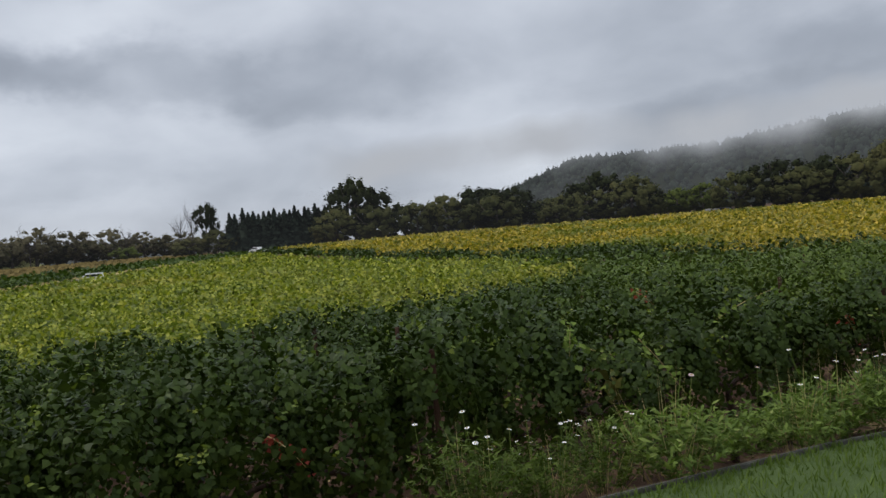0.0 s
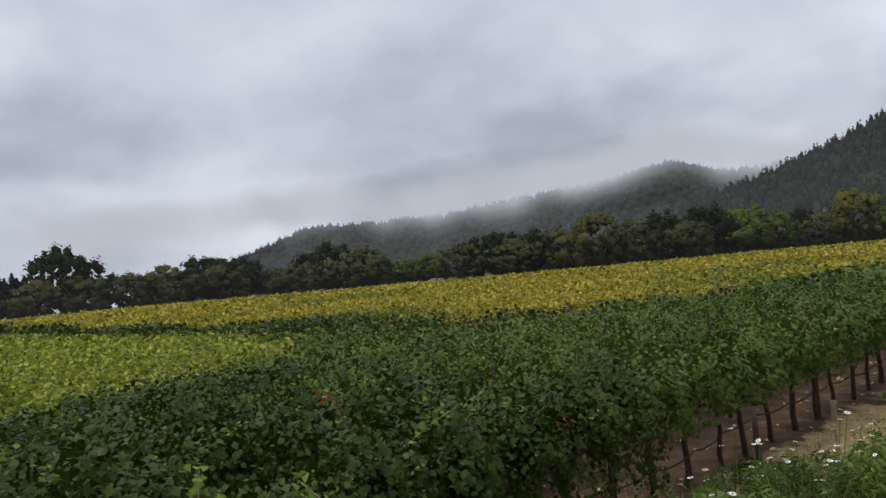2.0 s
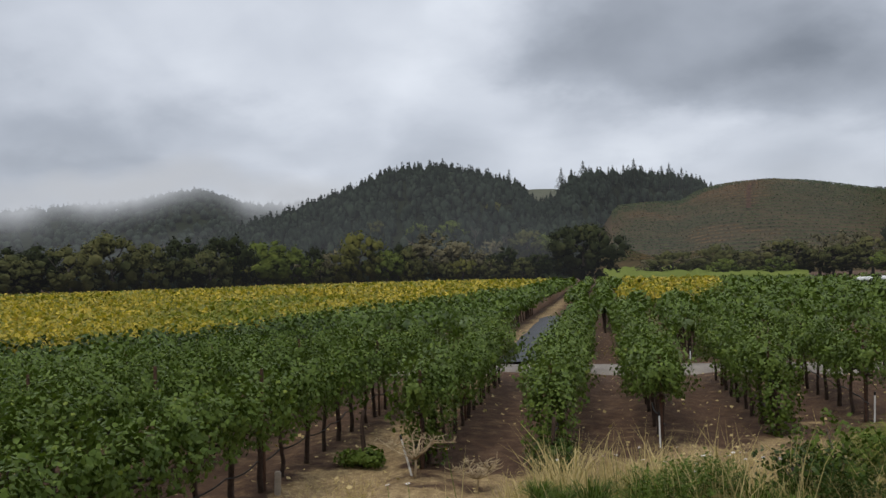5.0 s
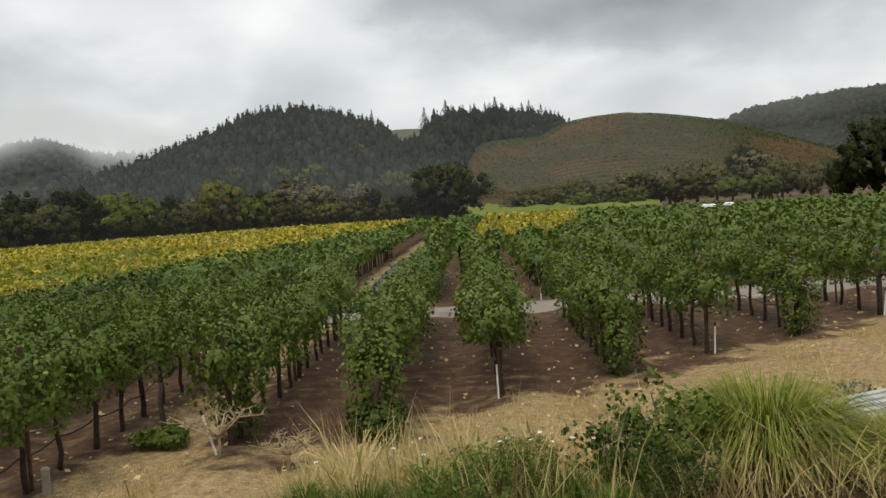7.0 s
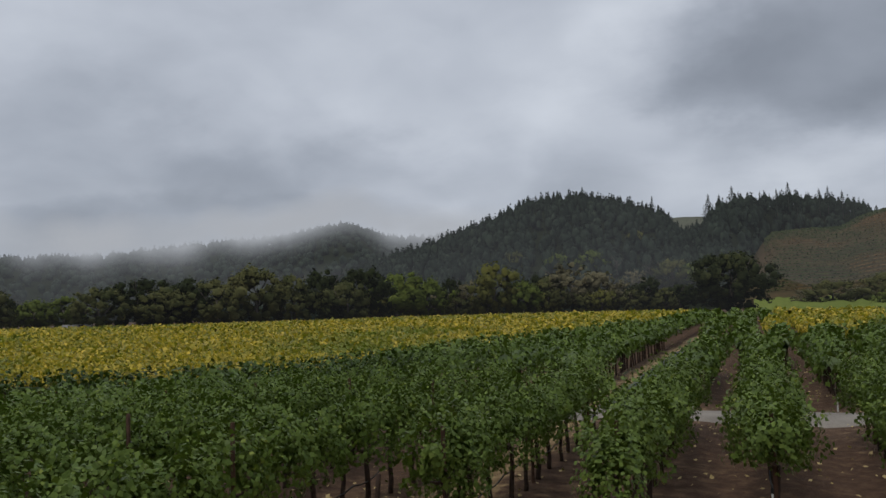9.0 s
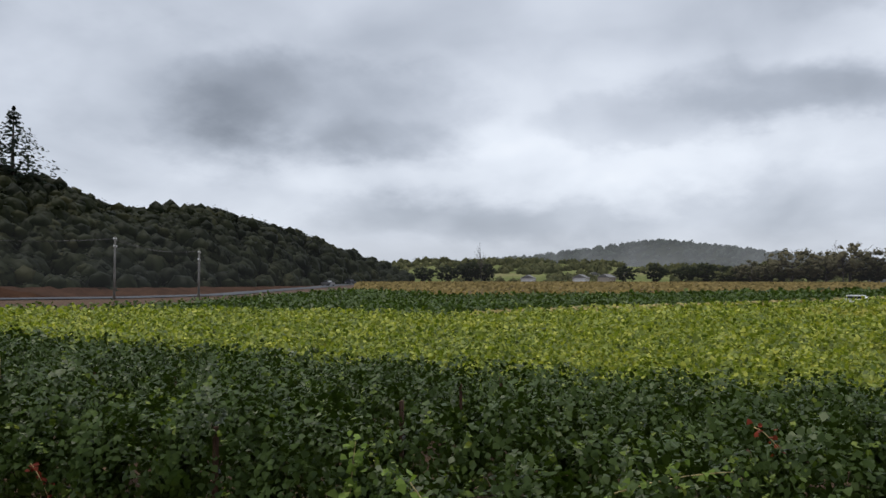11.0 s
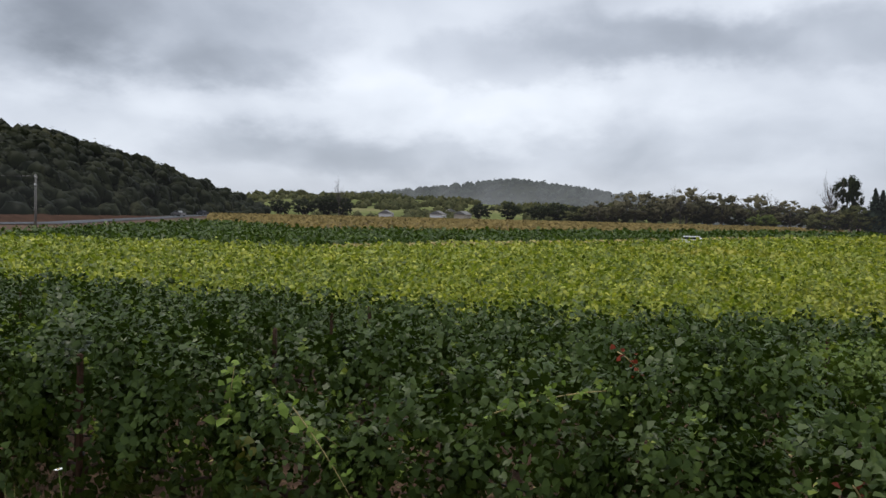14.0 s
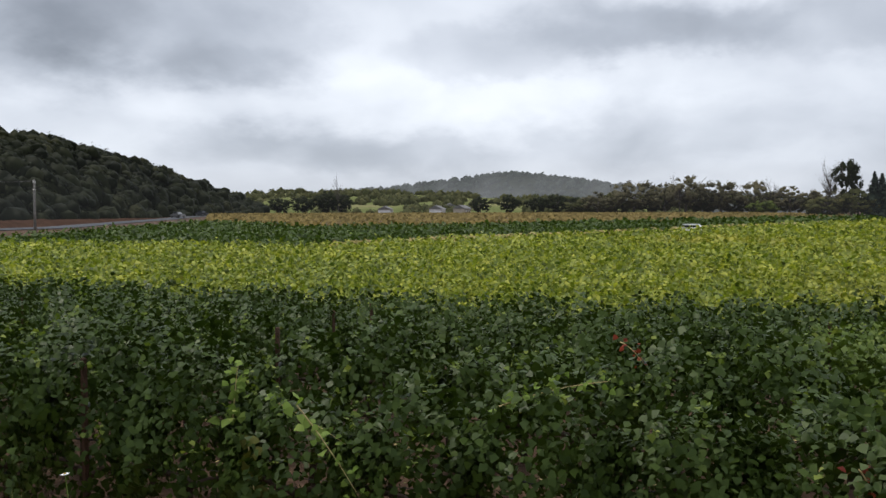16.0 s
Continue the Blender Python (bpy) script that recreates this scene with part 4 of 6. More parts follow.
def vine_foliage(seed, n, size, half, top, low, outline, shoots, reach):
    """The foliage of one vine: a leafy shell round a dense heart, and young shoots that stand or arch out of it."""
    rng = np.random.default_rng(seed)
    y = rng.uniform(-0.60, 0.60, n)
    u = rng.uniform(-1, 1, n)
    p, o = canopy(u, y, seed * 0.37, half, top, low, seed)
    # rounded towards its neighbours
    e = np.abs(y / 0.60)
    squeeze = (1 - 0.9 * e**4)[:, None]
    mid = np.array([0, 0, low + 0.55 * (top - low)])
    p = np.where([True, False, True], mid + (p - mid) * squeeze, p)
    o = unit(o * (1 - 0.8 * e**3)[:, None] + np.stack([0 * y, np.sign(y) * e**3, 0 * y], 1))
    deep = rng.random(n)
    p = p - o * np.where(deep < 0.72, deep * 0.22, rng.uniform(0.12, 0.42, n))[:, None]
    s = size * rng.uniform(0.55, 1.25, n)
    sp, so, sz = [], [], []
    for _ in range(shoots):
        b, bo = canopy(rng.uniform(-0.55, 0.55, 1), rng.uniform(-0.4, 0.4, 1), seed * 0.37, half, top, low, seed)
        way = unit(bo[0] * [1, 1, 0.6] + rng.normal(0, 0.35, 3) + [0, 0, 0.55])
        ln = reach * rng.uniform(0.4, 1.0)
        for q in np.linspace(0.1, 1, max(5, int(ln / 0.035))):
            sp.append(b[0] + way * ln * q - np.array([0, 0, 0.45 * ln * q * q]) + rng.normal(0, 0.018, 3))
            so.append(rng.normal(0, 0.5, 3) + [0, 0, 0.8])
            sz.append(size * (1.05 - 0.55 * q) * rng.uniform(0.7, 1.1))
    young = (*leaves(rng, np.array(sp), np.array(so), np.array(sz), outline, 0.3, 0.5), np.array(so))
    d = unit(o + rng.normal(0, 0.5, p.shape))
    shell = (*leaves(rng, p, d, s, outline, 0.32, 0.5), unit(d * 0.25 + o * 0.75))
    return shell, young


def vine_trunk(seed):
    rng = np.random.default_rng(seed)
    z = np.linspace(-0.06, 0.84, 7)
    p = np.stack([rng.normal(0, 0.016, 7).cumsum() * 0.7, rng.normal(0, 0.02, 7).cumsum() * 0.7, z], 1)
    return tube_arrays(p, np.linspace(0.040, 0.028, 7) * rng.uniform(0.85, 1.2), 6)


def vine_cordon(seed, sign):
    rng = np.random.default_rng(seed)
    q = np.linspace(0, 1, 6)
    p = np.stack([rng.normal(0, 0.012, 6), sign * q * 0.44, 0.80 + 0.12 * np.sqrt(q) + rng.normal(0, 0.01, 6)], 1)
    return tube_arrays(p, np.linspace(0.028, 0.015, 6), 5)


# leaves, leaf size, half width, top, hem, outline, shoots and their reach
FOLIAGE = {}
for key, mat, *shape in (("wild", M_VINE, 3000, 0.058, 0.64, 1.88, 0.48, LOBED, 10, 0.5), ("green", M_VINE, 2600, 0.057, 0.62, 1.70, 0.56, LOBED, 6, 0.42),
                         ("plain", M_VINE, 1450, 0.074, 0.62, 1.70, 0.60, OVAL, 5, 0.40), ("fresh", M_VINE_FRESH, 1600, 0.069, 0.54, 1.66, 0.74, OVAL, 6, 0.36),
                         ("lush", M_VINE_LUSH, 1400, 0.071, 0.60, 1.64, 0.74, OVAL, 4, 0.36)):
    FOLIAGE[key] = []
    for k in range(7):
        shell, young = vine_foliage(40 + k + len(key) * 20, *shape)
        FOLIAGE[key].append((foliage([shell], mat, "vine_foliage"), foliage([young], M_YOUNG, "young_shoots")))
TRUNKS = [mesh_of("vine_trunk", *vine_trunk(60 + k), M_BARK, True) for k in range(5)]
CORDONS = [mesh_of("vine_cordon", *vine_cordon(70 + k, 1 if k % 2 else -1), M_BARK, True) for k in range(4)]


def grapevine(x, y, k, kind):
    label = {"fresh": "light green grapevine with a dark trunk at the row end", "wild": "tall shaggy dark green grapevine with long shoots"}
    ob = thing("grapevine", label.get(kind, "leafy green grapevine with a dark trunk, trained along the row"),
               "grapevine", "vines in the rows", at=pose(x, y, gz(x, y), 0, 0, 180 * (k % 2)))
    part_mesh("trunk", TRUNKS[k % 5], ob)
    part_mesh("cordon", CORDONS[(2 * k) % 4], ob)
    part_mesh("cordon", CORDONS[(2 * k + 1) % 4], ob)
    leafage, young = FOLIAGE[kind][(k * 3 + int(abs(x) * 2)) % 7]
    part_mesh("foliage", leafage, ob, kind="stuff")
    part_mesh("shoot_growth", young, ob, "pale young leaves at the shoot tips", kind="stuff")
    return ob


def near_row(x):
    """The stretch of a row whose vines stand near enough to be told apart."""
    if x < -5:
        return np.arange(-11.5 + 0.3 * (x % 1), float(lane_y(x)) - 2.6, VINE_GAP)
    return np.arange(float(south_end(x)) + 0.35, 20.8, VINE_GAP)


NEAR_SPAN = {}
count = 0
for x in ROWS_LEFT[:4] + ROWS_RIGHT[:9]:
    ys = near_row(x)
    NEAR_SPAN[round(x, 2)] = (ys[0] - 0.5, ys[-1] + 0.5)
    for y in ys:
        count += 1
        # leaf green is lighter north of about y 3.5, darker south of it
        wave = y + 1.5 * math.sin(count * 2.1)
        grapevine(x, y, count, "fresh" if x > -4 else "lush" if wave > 3.5 else "plain" if x < -6 or y < -7 else "green" if wave > -1.8 else "wild")


def field():
    """All further vines, joined block by block: leafy shells that grow coarser with distance, with trunks where these show."""
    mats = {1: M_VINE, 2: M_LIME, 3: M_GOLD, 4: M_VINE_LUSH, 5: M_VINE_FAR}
    labels = {1: "rows of dark green grapevines", 2: "rows of yellow-green grapevines", 3: "rows of golden yellow autumn grapevines",
              4: "rows of fresh green grapevines beyond the lane", 5: "rows of dull green grapevines far across the field"}
    rng = np.random.default_rng(77)
    chunks, trunks = {k: [] for k in mats}, []
    aside = [x + 0.92 for x in ROWS_RIGHT]
    for x in ROWS_LEFT + ROWS_RIGHT + aside:
        y = np.arange(-95, 205, 0.5)
        b = block_of(np.full_like(y, x), y)
        if x > -4:
            b[(y < 37) if x in aside else (y > 36)] = 0
        span = NEAR_SPAN.get(round(x, 2))
        if span:
            b[(y > span[0] - 0.3) & (y < span[1] + 0.3)] = 0
        az = np.degrees(np.arctan2(x, y))
        b[(az > 44) | (az < -158)] = 0
        half, top = (0.60, 1.68)
        low = 0.62
        # hearts along each unbroken stretch
        cuts = np.flatnonzero(np.diff(b)) + 1
        for run in np.split(np.arange(len(y)), cuts):
            if b[run[0]] == 0 or len(run) < 2:
                continue
            far = np.hypot(x, y[run]).min() > 60
            yy = np.arange(y[run[0]], y[run[-1]] + 0.5, 3.4 if far else VINE_GAP)
            if len(yy) < 2:
                continue
            v, f = core_tube(yy, x, half, top, low, 5, 6 if far else 8)
            v = v + [x, 0, 0]
            v[:, 2] += ground_z(v[:, 0], v[:, 1])
            chunks[b[run[0]]].append((v, f, unit(np.stack([(v[:, 0] - x) * 1.5, 0 * v[:, 0], np.full(len(v), 0.7)], 1))))
        y, b = y[b > 0], b[b > 0]
        if not len(y):
            continue
        r = np.hypot(x, y)
        zone = np.searchsorted([20, 34, 60, 110], r)
        # leaves to half a metre, leaf size, how far down the sides they reach
        for k, (n, size, reach) in enumerate(((230, 0.094, 1.0), (84, 0.15, 0.95), (28, 0.23, 0.85), (8, 0.39, 0.75), (3, 0.66, 0.7))):
            for blk in mats:
                sel = (zone == k) & (b == blk)
                if not sel.any():
                    continue
                yy = np.repeat(y[sel], n) + rng.uniform(-0.25, 0.25, n * int(sel.sum()))
                m = len(yy)
                p, o = canopy(rng.uniform(-reach, reach, m), yy, x, half, top, low, 5)
                p = p - o * (rng.random(m) ** 1.8 * 0.20)[:, None]
                if k < 4:
                    tall = rng.random(m) < (0.03 if blk in (2, 3) else 0.015)
                    p[tall, 2] += rng.uniform(0.05, 0.30, tall.sum())
                p[:, 0] += x
                p[:, 2] += ground_z(p[:, 0], p[:, 1])
                lv, lf = leaves(rng, p, o + rng.normal(0, 0.5, p.shape), size * rng.uniform(0.6, 1.25, m), OVAL, 0.3, 0.45)
                own = unit(np.cross(lv[1::4] - lv[0::4], lv[3::4] - lv[0::4]))
                own = own * np.sign((own * o).sum(1, keepdims=True) + 1e-6)
                soft = own * 0.3 + o * 0.7
                chunks[blk].append((lv, lf, soft))
        t = np.arange(math.ceil(y.min() / VINE_GAP), math.floor(y.max() / VINE_GAP)) * VINE_GAP
        t = t[(np.hypot(x, t) < 55) & (np.abs(t[:, None] - y[None]).min(1) < 0.3)]
        trunks += [(x, v) for v in t]
    for k in mats:
        tagged(new("vine_rows", foliage(chunks[k], mats[k], "vine_rows")), labels[k], "vineyard", kind="stuff")
    q = np.array(trunks)
    n = len(q)
    ang = np.arange(4) * np.pi / 2
    ring = np.stack([np.cos(ang), np.sin(ang), 0 * ang], 1)
    base = np.stack([q[:, 0] + rng.normal(0, 0.03, n), q[:, 1] + rng.normal(0, 0.05, n), ground_z(q[:, 0], q[:, 1]) - 0.05], 1)
    top = base + np.stack([rng.normal(0, 0.03, n), rng.normal(0, 0.03, n), np.full(n, 0.95)], 1)
    v = np.concatenate([base[:, None] + ring * 0.042, top[:, None] + ring * 0.032], 1).reshape(-1, 3)
    i = np.arange(n)[:, None] * 8
    f = np.concatenate([i + [a, (a + 1) % 4, 4 + (a + 1) % 4, 4 + a] for a in range(4)], 0)
    tagged(new("vine_trunks", mesh_of("vine_trunks", v, f, M_BARK)), "dark trunks of the vines along the rows", "vine trunks", kind="stuff")


field()


# ---- trees ----
def crown_mesh(name, seed, mat, clumps=46, per=44, wide=0.5, low=0.22, leaf=0.05, gap=0.0, flat=1.0, lump=0.105):
    """A crown of many leaf clumps, uneven in outline, for a tree one metre high."""
    rng = np.random.default_rng(seed)
    q = unit(rng.normal(size=(clumps, 3)))
    rad = rng.uniform(0.15, 1.0, clumps) ** 0.4
    half = (1 - low) / 2
    lob = 1 + 0.22 * np.sin(np.arctan2(q[:, 1], q[:, 0]) * 3 + seed) * (1 - np.abs(q[:, 2])) + 0.12 * np.sin(q[:, 2] * 5 + seed)
    size = rng.uniform(0.6, 1.3, clumps) * lump * (1 - gap)
    c = q * (rad * lob)[:, None] * np.array([wide * 0.76, wide * 0.76, half * 0.8 * flat])
    c[:, 2] += low + half
    c[:, :2] *= (1 - 0.25 * np.clip((c[:, 2] - 0.6) / 0.4, 0, 1))[:, None]
    pts, nrm, soft = bunches(rng, c, q + [0, 0, 0.25], size, per, 0.7)
    mid = np.repeat(c[:, 2], per)
    pts[:, 2] = np.maximum(mid + (pts[:, 2] - mid) * 1.2, 0.01)
    hearts = cores(rng, c * [0.95, 0.95, 1], (size * (0.52 - 0.5 * gap))[:, None] * np.array([1, 1, 1.25]), 1, 0.0)
    hearts[0][:, 2] = np.maximum(hearts[0][:, 2], 0.0)

    def mass(p, own, weight):
        out = unit((p - [0, 0, low + half * 0.8]) / [wide, wide, half])
        return unit(out * (1 - weight) + own * weight + rng.normal(0, 0.16, p.shape))

    hearts = (hearts[0], hearts[1], mass(hearts[0], hearts[2], 0.3))
    return foliage([(*leaves(rng, pts, nrm + rng.normal(0, 0.3, pts.shape), leaf * rng.uniform(0.5, 1.2, len(pts)), OVAL, 0.25), mass(pts, nrm, 0.42)), hearts], mat, name)


def limbs_mesh(name, seed, mat, top=0.55, spread=0.32, n=6, thick=0.028, twigs=0):
    """A tapered trunk with limbs, for a tree one metre high."""
    rng = np.random.default_rng(seed)
    z = np.linspace(-0.01, top, 6)
    stem = np.stack([rng.normal(0, 0.006, 6).cumsum(), rng.normal(0, 0.006, 6).cumsum(), z], 1)
    chunks = [tube_arrays(stem, np.linspace(thick, thick * 0.45, 6), 7)]
    for k in range(n):
        a, s = rng.uniform(0, 2 * np.pi), rng.uniform(0.35, 1.0)
        p0 = stem[0] * (1 - s) + stem[-1] * s
        out = np.array([math.cos(a), math.sin(a), 0]) * spread * rng.uniform(0.6, 1.1)
        p1 = p0 + out * 0.5 + [0, 0, rng.uniform(0.08, 0.16)]
        p2 = p0 + out + [0, 0, rng.uniform(0.16, 0.38)]
        chunks.append(tube_arrays([p0, p1, p2], [thick * 0.45, thick * 0.28, thick * 0.1], 5))
        for _ in range(twigs):
            u = rng.uniform(0.2, 1.0)
            b = p1 * (1 - u) + p2 * u
            e = b + rng.normal(0, 0.07, 3) + [0, 0, 0.09]
            chunks.append(tube_arrays([b, (b + e) / 2 + rng.normal(0, 0.01, 3), e], [thick * 0.1, thick * 0.07, thick * 0.03], 4))
    return mesh_of(name, *merge(chunks), mat, True)


def conifer_mesh(name, seed, mat, wide=0.2, low=0.02, layers=26, per=40, leaf=0.075, ragged=0.25):
    """Whorls of drooping branches, narrowing to the top, for a tree one metre high."""
    rng = np.random.default_rng(seed)
    pts, nrm, sz = [], [], []
    for k in range(layers):
        u = k / (layers - 1)
        h = low + (1 - low) * u
        rad = wide * (1 - u) ** 0.85 * rng.uniform(1 - ragged, 1 + ragged) + 0.008
        ang = rng.uniform(0, 2 * np.pi, per)
        r = rad * np.sqrt(rng.uniform(0.15, 1.0, per)) * (1 + ragged * np.sin(ang * 4 + k))
        pts.append(np.stack([np.cos(ang) * r, np.sin(ang) * r, h - r * 0.35 + rng.normal(0, 0.012, per)], 1))
        nrm.append(np.stack([np.cos(ang) * 0.6, np.sin(ang) * 0.6, np.full(per, 0.8)], 1) + rng.normal(0, 0.35, (per, 3)))
        sz.append(leaf * (1.1 - 0.6 * u) * rng.uniform(0.6, 1.3, per))
    pts = np.vstack(pts)
    parts = [(*leaves(rng, pts, np.vstack(nrm), np.concatenate(sz), OVAL, 0.3, 0.4), pts * [3, 3, 0] + [0, 0, 0.4])]
    if wide < 0.3:
        h = np.array([0.2, 0.4, 0.6, 0.78])
        parts.append(cores(rng, np.stack([0 * h, 0 * h, h], 1), np.stack([wide * (1 - h) * 0.85, wide * (1 - h) * 0.85, 0 * h + 0.2], 1)))
    return foliage(parts, mat, name)


TRUNK_MESH = [limbs_mesh("trunk", 300 + k, M_TRUNK) for k in range(3)]
BARE_MESH = limbs_mesh("bare_trunk", 311, M_TRUNK, 0.7, 0.3, 14, 0.02, 9)
STEM_MESH = mesh_of("stem", *tube_arrays([(0, 0, -0.01), (0.004, 0, 0.5), (0, 0, 0.97)], [0.02, 0.013, 0.002], 7), M_TRUNK, True)
KINDS = {
    "oak": ([crown_mesh("crown", 320 + k, M_OAK, 130, 15, 0.54, 0.03, 0.042, lump=0.085) for k in range(3)], "broad dark evergreen oak at the field's edge", "oak tree"),
    "olive": ([crown_mesh("crown", 330 + k, M_OLIVE, 88, 17, 0.54, 0.0, 0.044) for k in range(3)], "rounded olive-brown deciduous tree in the tree line", "tree"),
    "green": ([crown_mesh("crown", 340 + k, M_GREENTREE, 88, 17, 0.54, 0.0, 0.044) for k in range(3)], "bright green leafy tree in the tree line", "tree"),
    "yellow": ([crown_mesh("crown", 350 + k, M_YELLOWTREE, 78, 14, 0.54, 0.0, 0.050) for k in range(2)], "yellowing autumn tree in the tree line", "tree"),
    "grey": ([crown_mesh("crown", 360 + k, M_GREYTREE, 74, 15, 0.52, 0.04, 0.045, 0.12) for k in range(3)], "grey-brown half-bare autumn tree in the tree line", "tree"),
    "liveoak": ([crown_mesh("crown", 325 + k, M_LIVEOAK, 220, 22, 0.56, 0.02, 0.030, lump=0.080) for k in range(2)], "massive dark live oak beyond the vineyard", "oak tree"),
    "tall": ([crown_mesh("crown", 370, M_OAK, 90, 20, 0.40, 0.28, 0.034, 0.1, lump=0.085)], "tall narrow dark tree standing alone", "tree"),
}
CONIFERS = [conifer_mesh("needles", 380 + k, M_CONIFER, 0.24) for k in range(3)]
PINES = [conifer_mesh("needles", 390 + k, M_CONIFER, 0.31, 0.2, 16, 80, 0.045, 0.35) for k in range(2)]


def plant_tree(kind, x, y, h, wide, k, z=None):
    """A tree of height h and crown width wide."""
    base = gz(x, y) if z is None else z
    m = pose(x, y, base, 0, 0, (k * 77) % 360) @ Matrix.Diagonal((wide, wide, h, 1))
    if kind == "conifer":
        ob = thing("conifer", "dark narrow conifer in a dense row", "conifer", "conifer row", at=m)
        part_mesh("trunk", STEM_MESH, ob)
        part_mesh("needles", CONIFERS[k % 3], ob, kind="stuff")
        return ob
    if kind == "pine":
        ob = thing("pine_tree", "tall ragged dark pine standing above the woods", "pine tree", at=m)
        part_mesh("trunk", STEM_MESH, ob)
        part_mesh("needles", PINES[k % 2], ob, kind="stuff")
        return ob
    if kind == "bare":
        ob = thing("bare_tree", "leafless grey tree with fine branches", "tree", at=m)
        part_mesh("trunk", BARE_MESH, ob)
        return ob
    crowns, label, cat = KINDS[kind]
    ob = thing("oak_tree" if cat == "oak tree" else "tree", label, cat, "tree line", at=m)
    part_mesh("trunk", TRUNK_MESH[k % 3], ob)
    part_mesh("crown", crowns[k % len(crowns)], ob, kind="stuff")
    return ob


def tree_line(kind, d, rows, k0):
    """Trees by azimuth, height angle of the top and width in degrees, at distance d."""
    for k, (az, el, wdeg) in enumerate(rows):
        x, y = polar(az, d)
        h = (2.85 + d * math.tan(radians(el)) - gz(x, y)) * (1.2 if kind == "grey" and d > 300 else 1.06)
        plant_tree(kind, x, y, h, d * radians(wdeg) * (1.28 if kind != "conifer" else 2.6), k0 + k)


tree_line("oak", 398, [(-119.0, 1.0, 1.6), (-102.6, 1.1, 1.5), (-100.7, 1.2, 1.6), (-116.4, 1.0, 1.6), (-114.9, 1.15, 1.8), (-113.2, 1.5, 1.9), (-112.3, 1.3, 1.5), (-98.7, 1.1, 1.6), (-97.4, 1.25, 1.9), (-96.2, 1.05, 1.6)], 0)
tree_line("grey", 330, [(-94.6, 1.2, 2.6), (-92.2, 1.85, 3.4), (-90.2, 1.6, 3.0), (-88.8, 2.1, 3.2), (-86.6, 1.8, 3.2), (-84.6, 1.65, 2.8), (-82.4, 1.4, 3.0), (-80.2, 1.25, 2.8)], 3)
tree_line("olive", 345, [(-95.4, 0.9, 2.8), (-93.4, 1.3, 3.0), (-91, 1.3, 3.0), (-87.6, 1.4, 3.0), (-85.6, 1.25, 3.0), (-83.4, 1.2, 2.8), (-81.2, 1.05, 2.6), (-79.4, 1.0, 2.6)], 7)
tree_line("bare", 325, [(-83.6, 1.9, 1.6), (-89.2, 2.2, 1.8), (-112.4, 2.3, 1.2), (-80.1, 2.7, 1.7)], 1)
tree_line("green", 251, [(-83.9, 0.75, 1.9)], 2)
tree_line("tall", 202, [(-79.0, 3.2, 2.3)], 0)
tree_line("bare", 198, [(-80.0, 2.9, 1.4)], 2)
tree_line("olive", 200, [(-80.2, 0.9, 2.6), (-78.4, 1.3, 2.6)], 2)
tree_line("conifer", 200, [(-77.5, 2.2, 1.5), (-76.6, 2.45, 1.5), (-75.9, 2.2, 1.6), (-75.2, 2.15, 1.6), (-74.5, 2.3, 1.6), (-73.8, 2.2, 1.6), (-73.1, 2.35, 1.6), (-72.4, 2.25, 1.6), (-71.7, 2.4, 1.6), (-71.0, 2.2, 1.5)], 5)
tree_line("conifer", 206, [(-77.1, 2.1, 1.6), (-76.2, 2.15, 1.6), (-75.5, 2.0, 1.6), (-74.8, 2.15, 1.6), (-74.1, 2.0, 1.6), (-73.4, 2.1, 1.6), (-72.8, 2.05, 1.6), (-72.1, 2.15, 1.6), (-71.4, 2.1, 1.6), (-70.6, 2.0, 1.6)], 6)
tree_line("oak", 195, [(-69.0, 4.4, 4.2), (-66.6, 2.2, 4.0), (-60.2, 2.95, 4.6), (-58.0, 2.75, 3.4), (-51.8, 3.2, 4.6), (-40.4, 2.85, 4.6), (-37.2, 2.8, 4.6), (-28.6, 3.15, 4.2), (-25.6, 3.3, 3.6), (-56.0, 1.6, 2.6), (-48.6, 2.0, 2.4)], 4)
tree_line("olive", 188, [(-70.6, 2.0, 3.4), (-67.8, 2.2, 3.6), (-64.6, 2.15, 3.2), (-62.6, 2.3, 4.2), (-59.2, 2.2, 4.2), (-55.0, 1.75, 3.2), (-53.4, 1.7, 3.0), (-49.8, 2.6, 4.6), (-43.0, 2.2, 3.4), (-39.0, 2.0, 4.0), (-35.4, 2.6, 4.2), (-32.8, 3.45, 4.6), (-30.6, 2.6, 3.6), (-27.0, 2.3, 3.4)], 9)
tree_line("green", 215, [(-46.6, 1.6, 2.8), (-44.9, 1.75, 2.6), (-23.6, 2.9, 5.0), (-21.6, 2.4, 3.2), (-15.0, 2.0, 3.0), (-47.8, 1.2, 2.0)], 3)
tree_line("yellow", 215, [(-25.0, 1.5, 2.0), (-16.8, 3.1, 3.4), (-9.6, 1.2, 1.8), (-13.4, 1.0, 1.8)], 1)
tree_line("oak", 222, [(-19.8, 2.4, 1.8), (-14.2, 2.4, 2.6), (-6.6, 1.9, 3.0), (-4.6, 1.4, 2.4)], 6)
tree_line("grey", 222, [(-18.4, 1.9, 2.8), (-11.6, 3.0, 5.0), (-8.6, 1.7, 2.6), (-9.9, 2.3, 3.6), (-22.6, 1.2, 2.4), (-20.6, 1.3, 2.2)], 2)
tree_line("olive", 218, [(-17.6, 1.0, 2.4), (-13.0, 2.0, 3.0), (-10.8, 1.1, 2.2), (-7.6, 1.1, 2.2), (-5.6, 1.0, 2.0), (-19.4, 0.9, 2.0), (-24.4, 0.9, 2.2)], 5)
tree_line("liveoak", 166, [(-1.3, 3.5, 5.0)], 1)
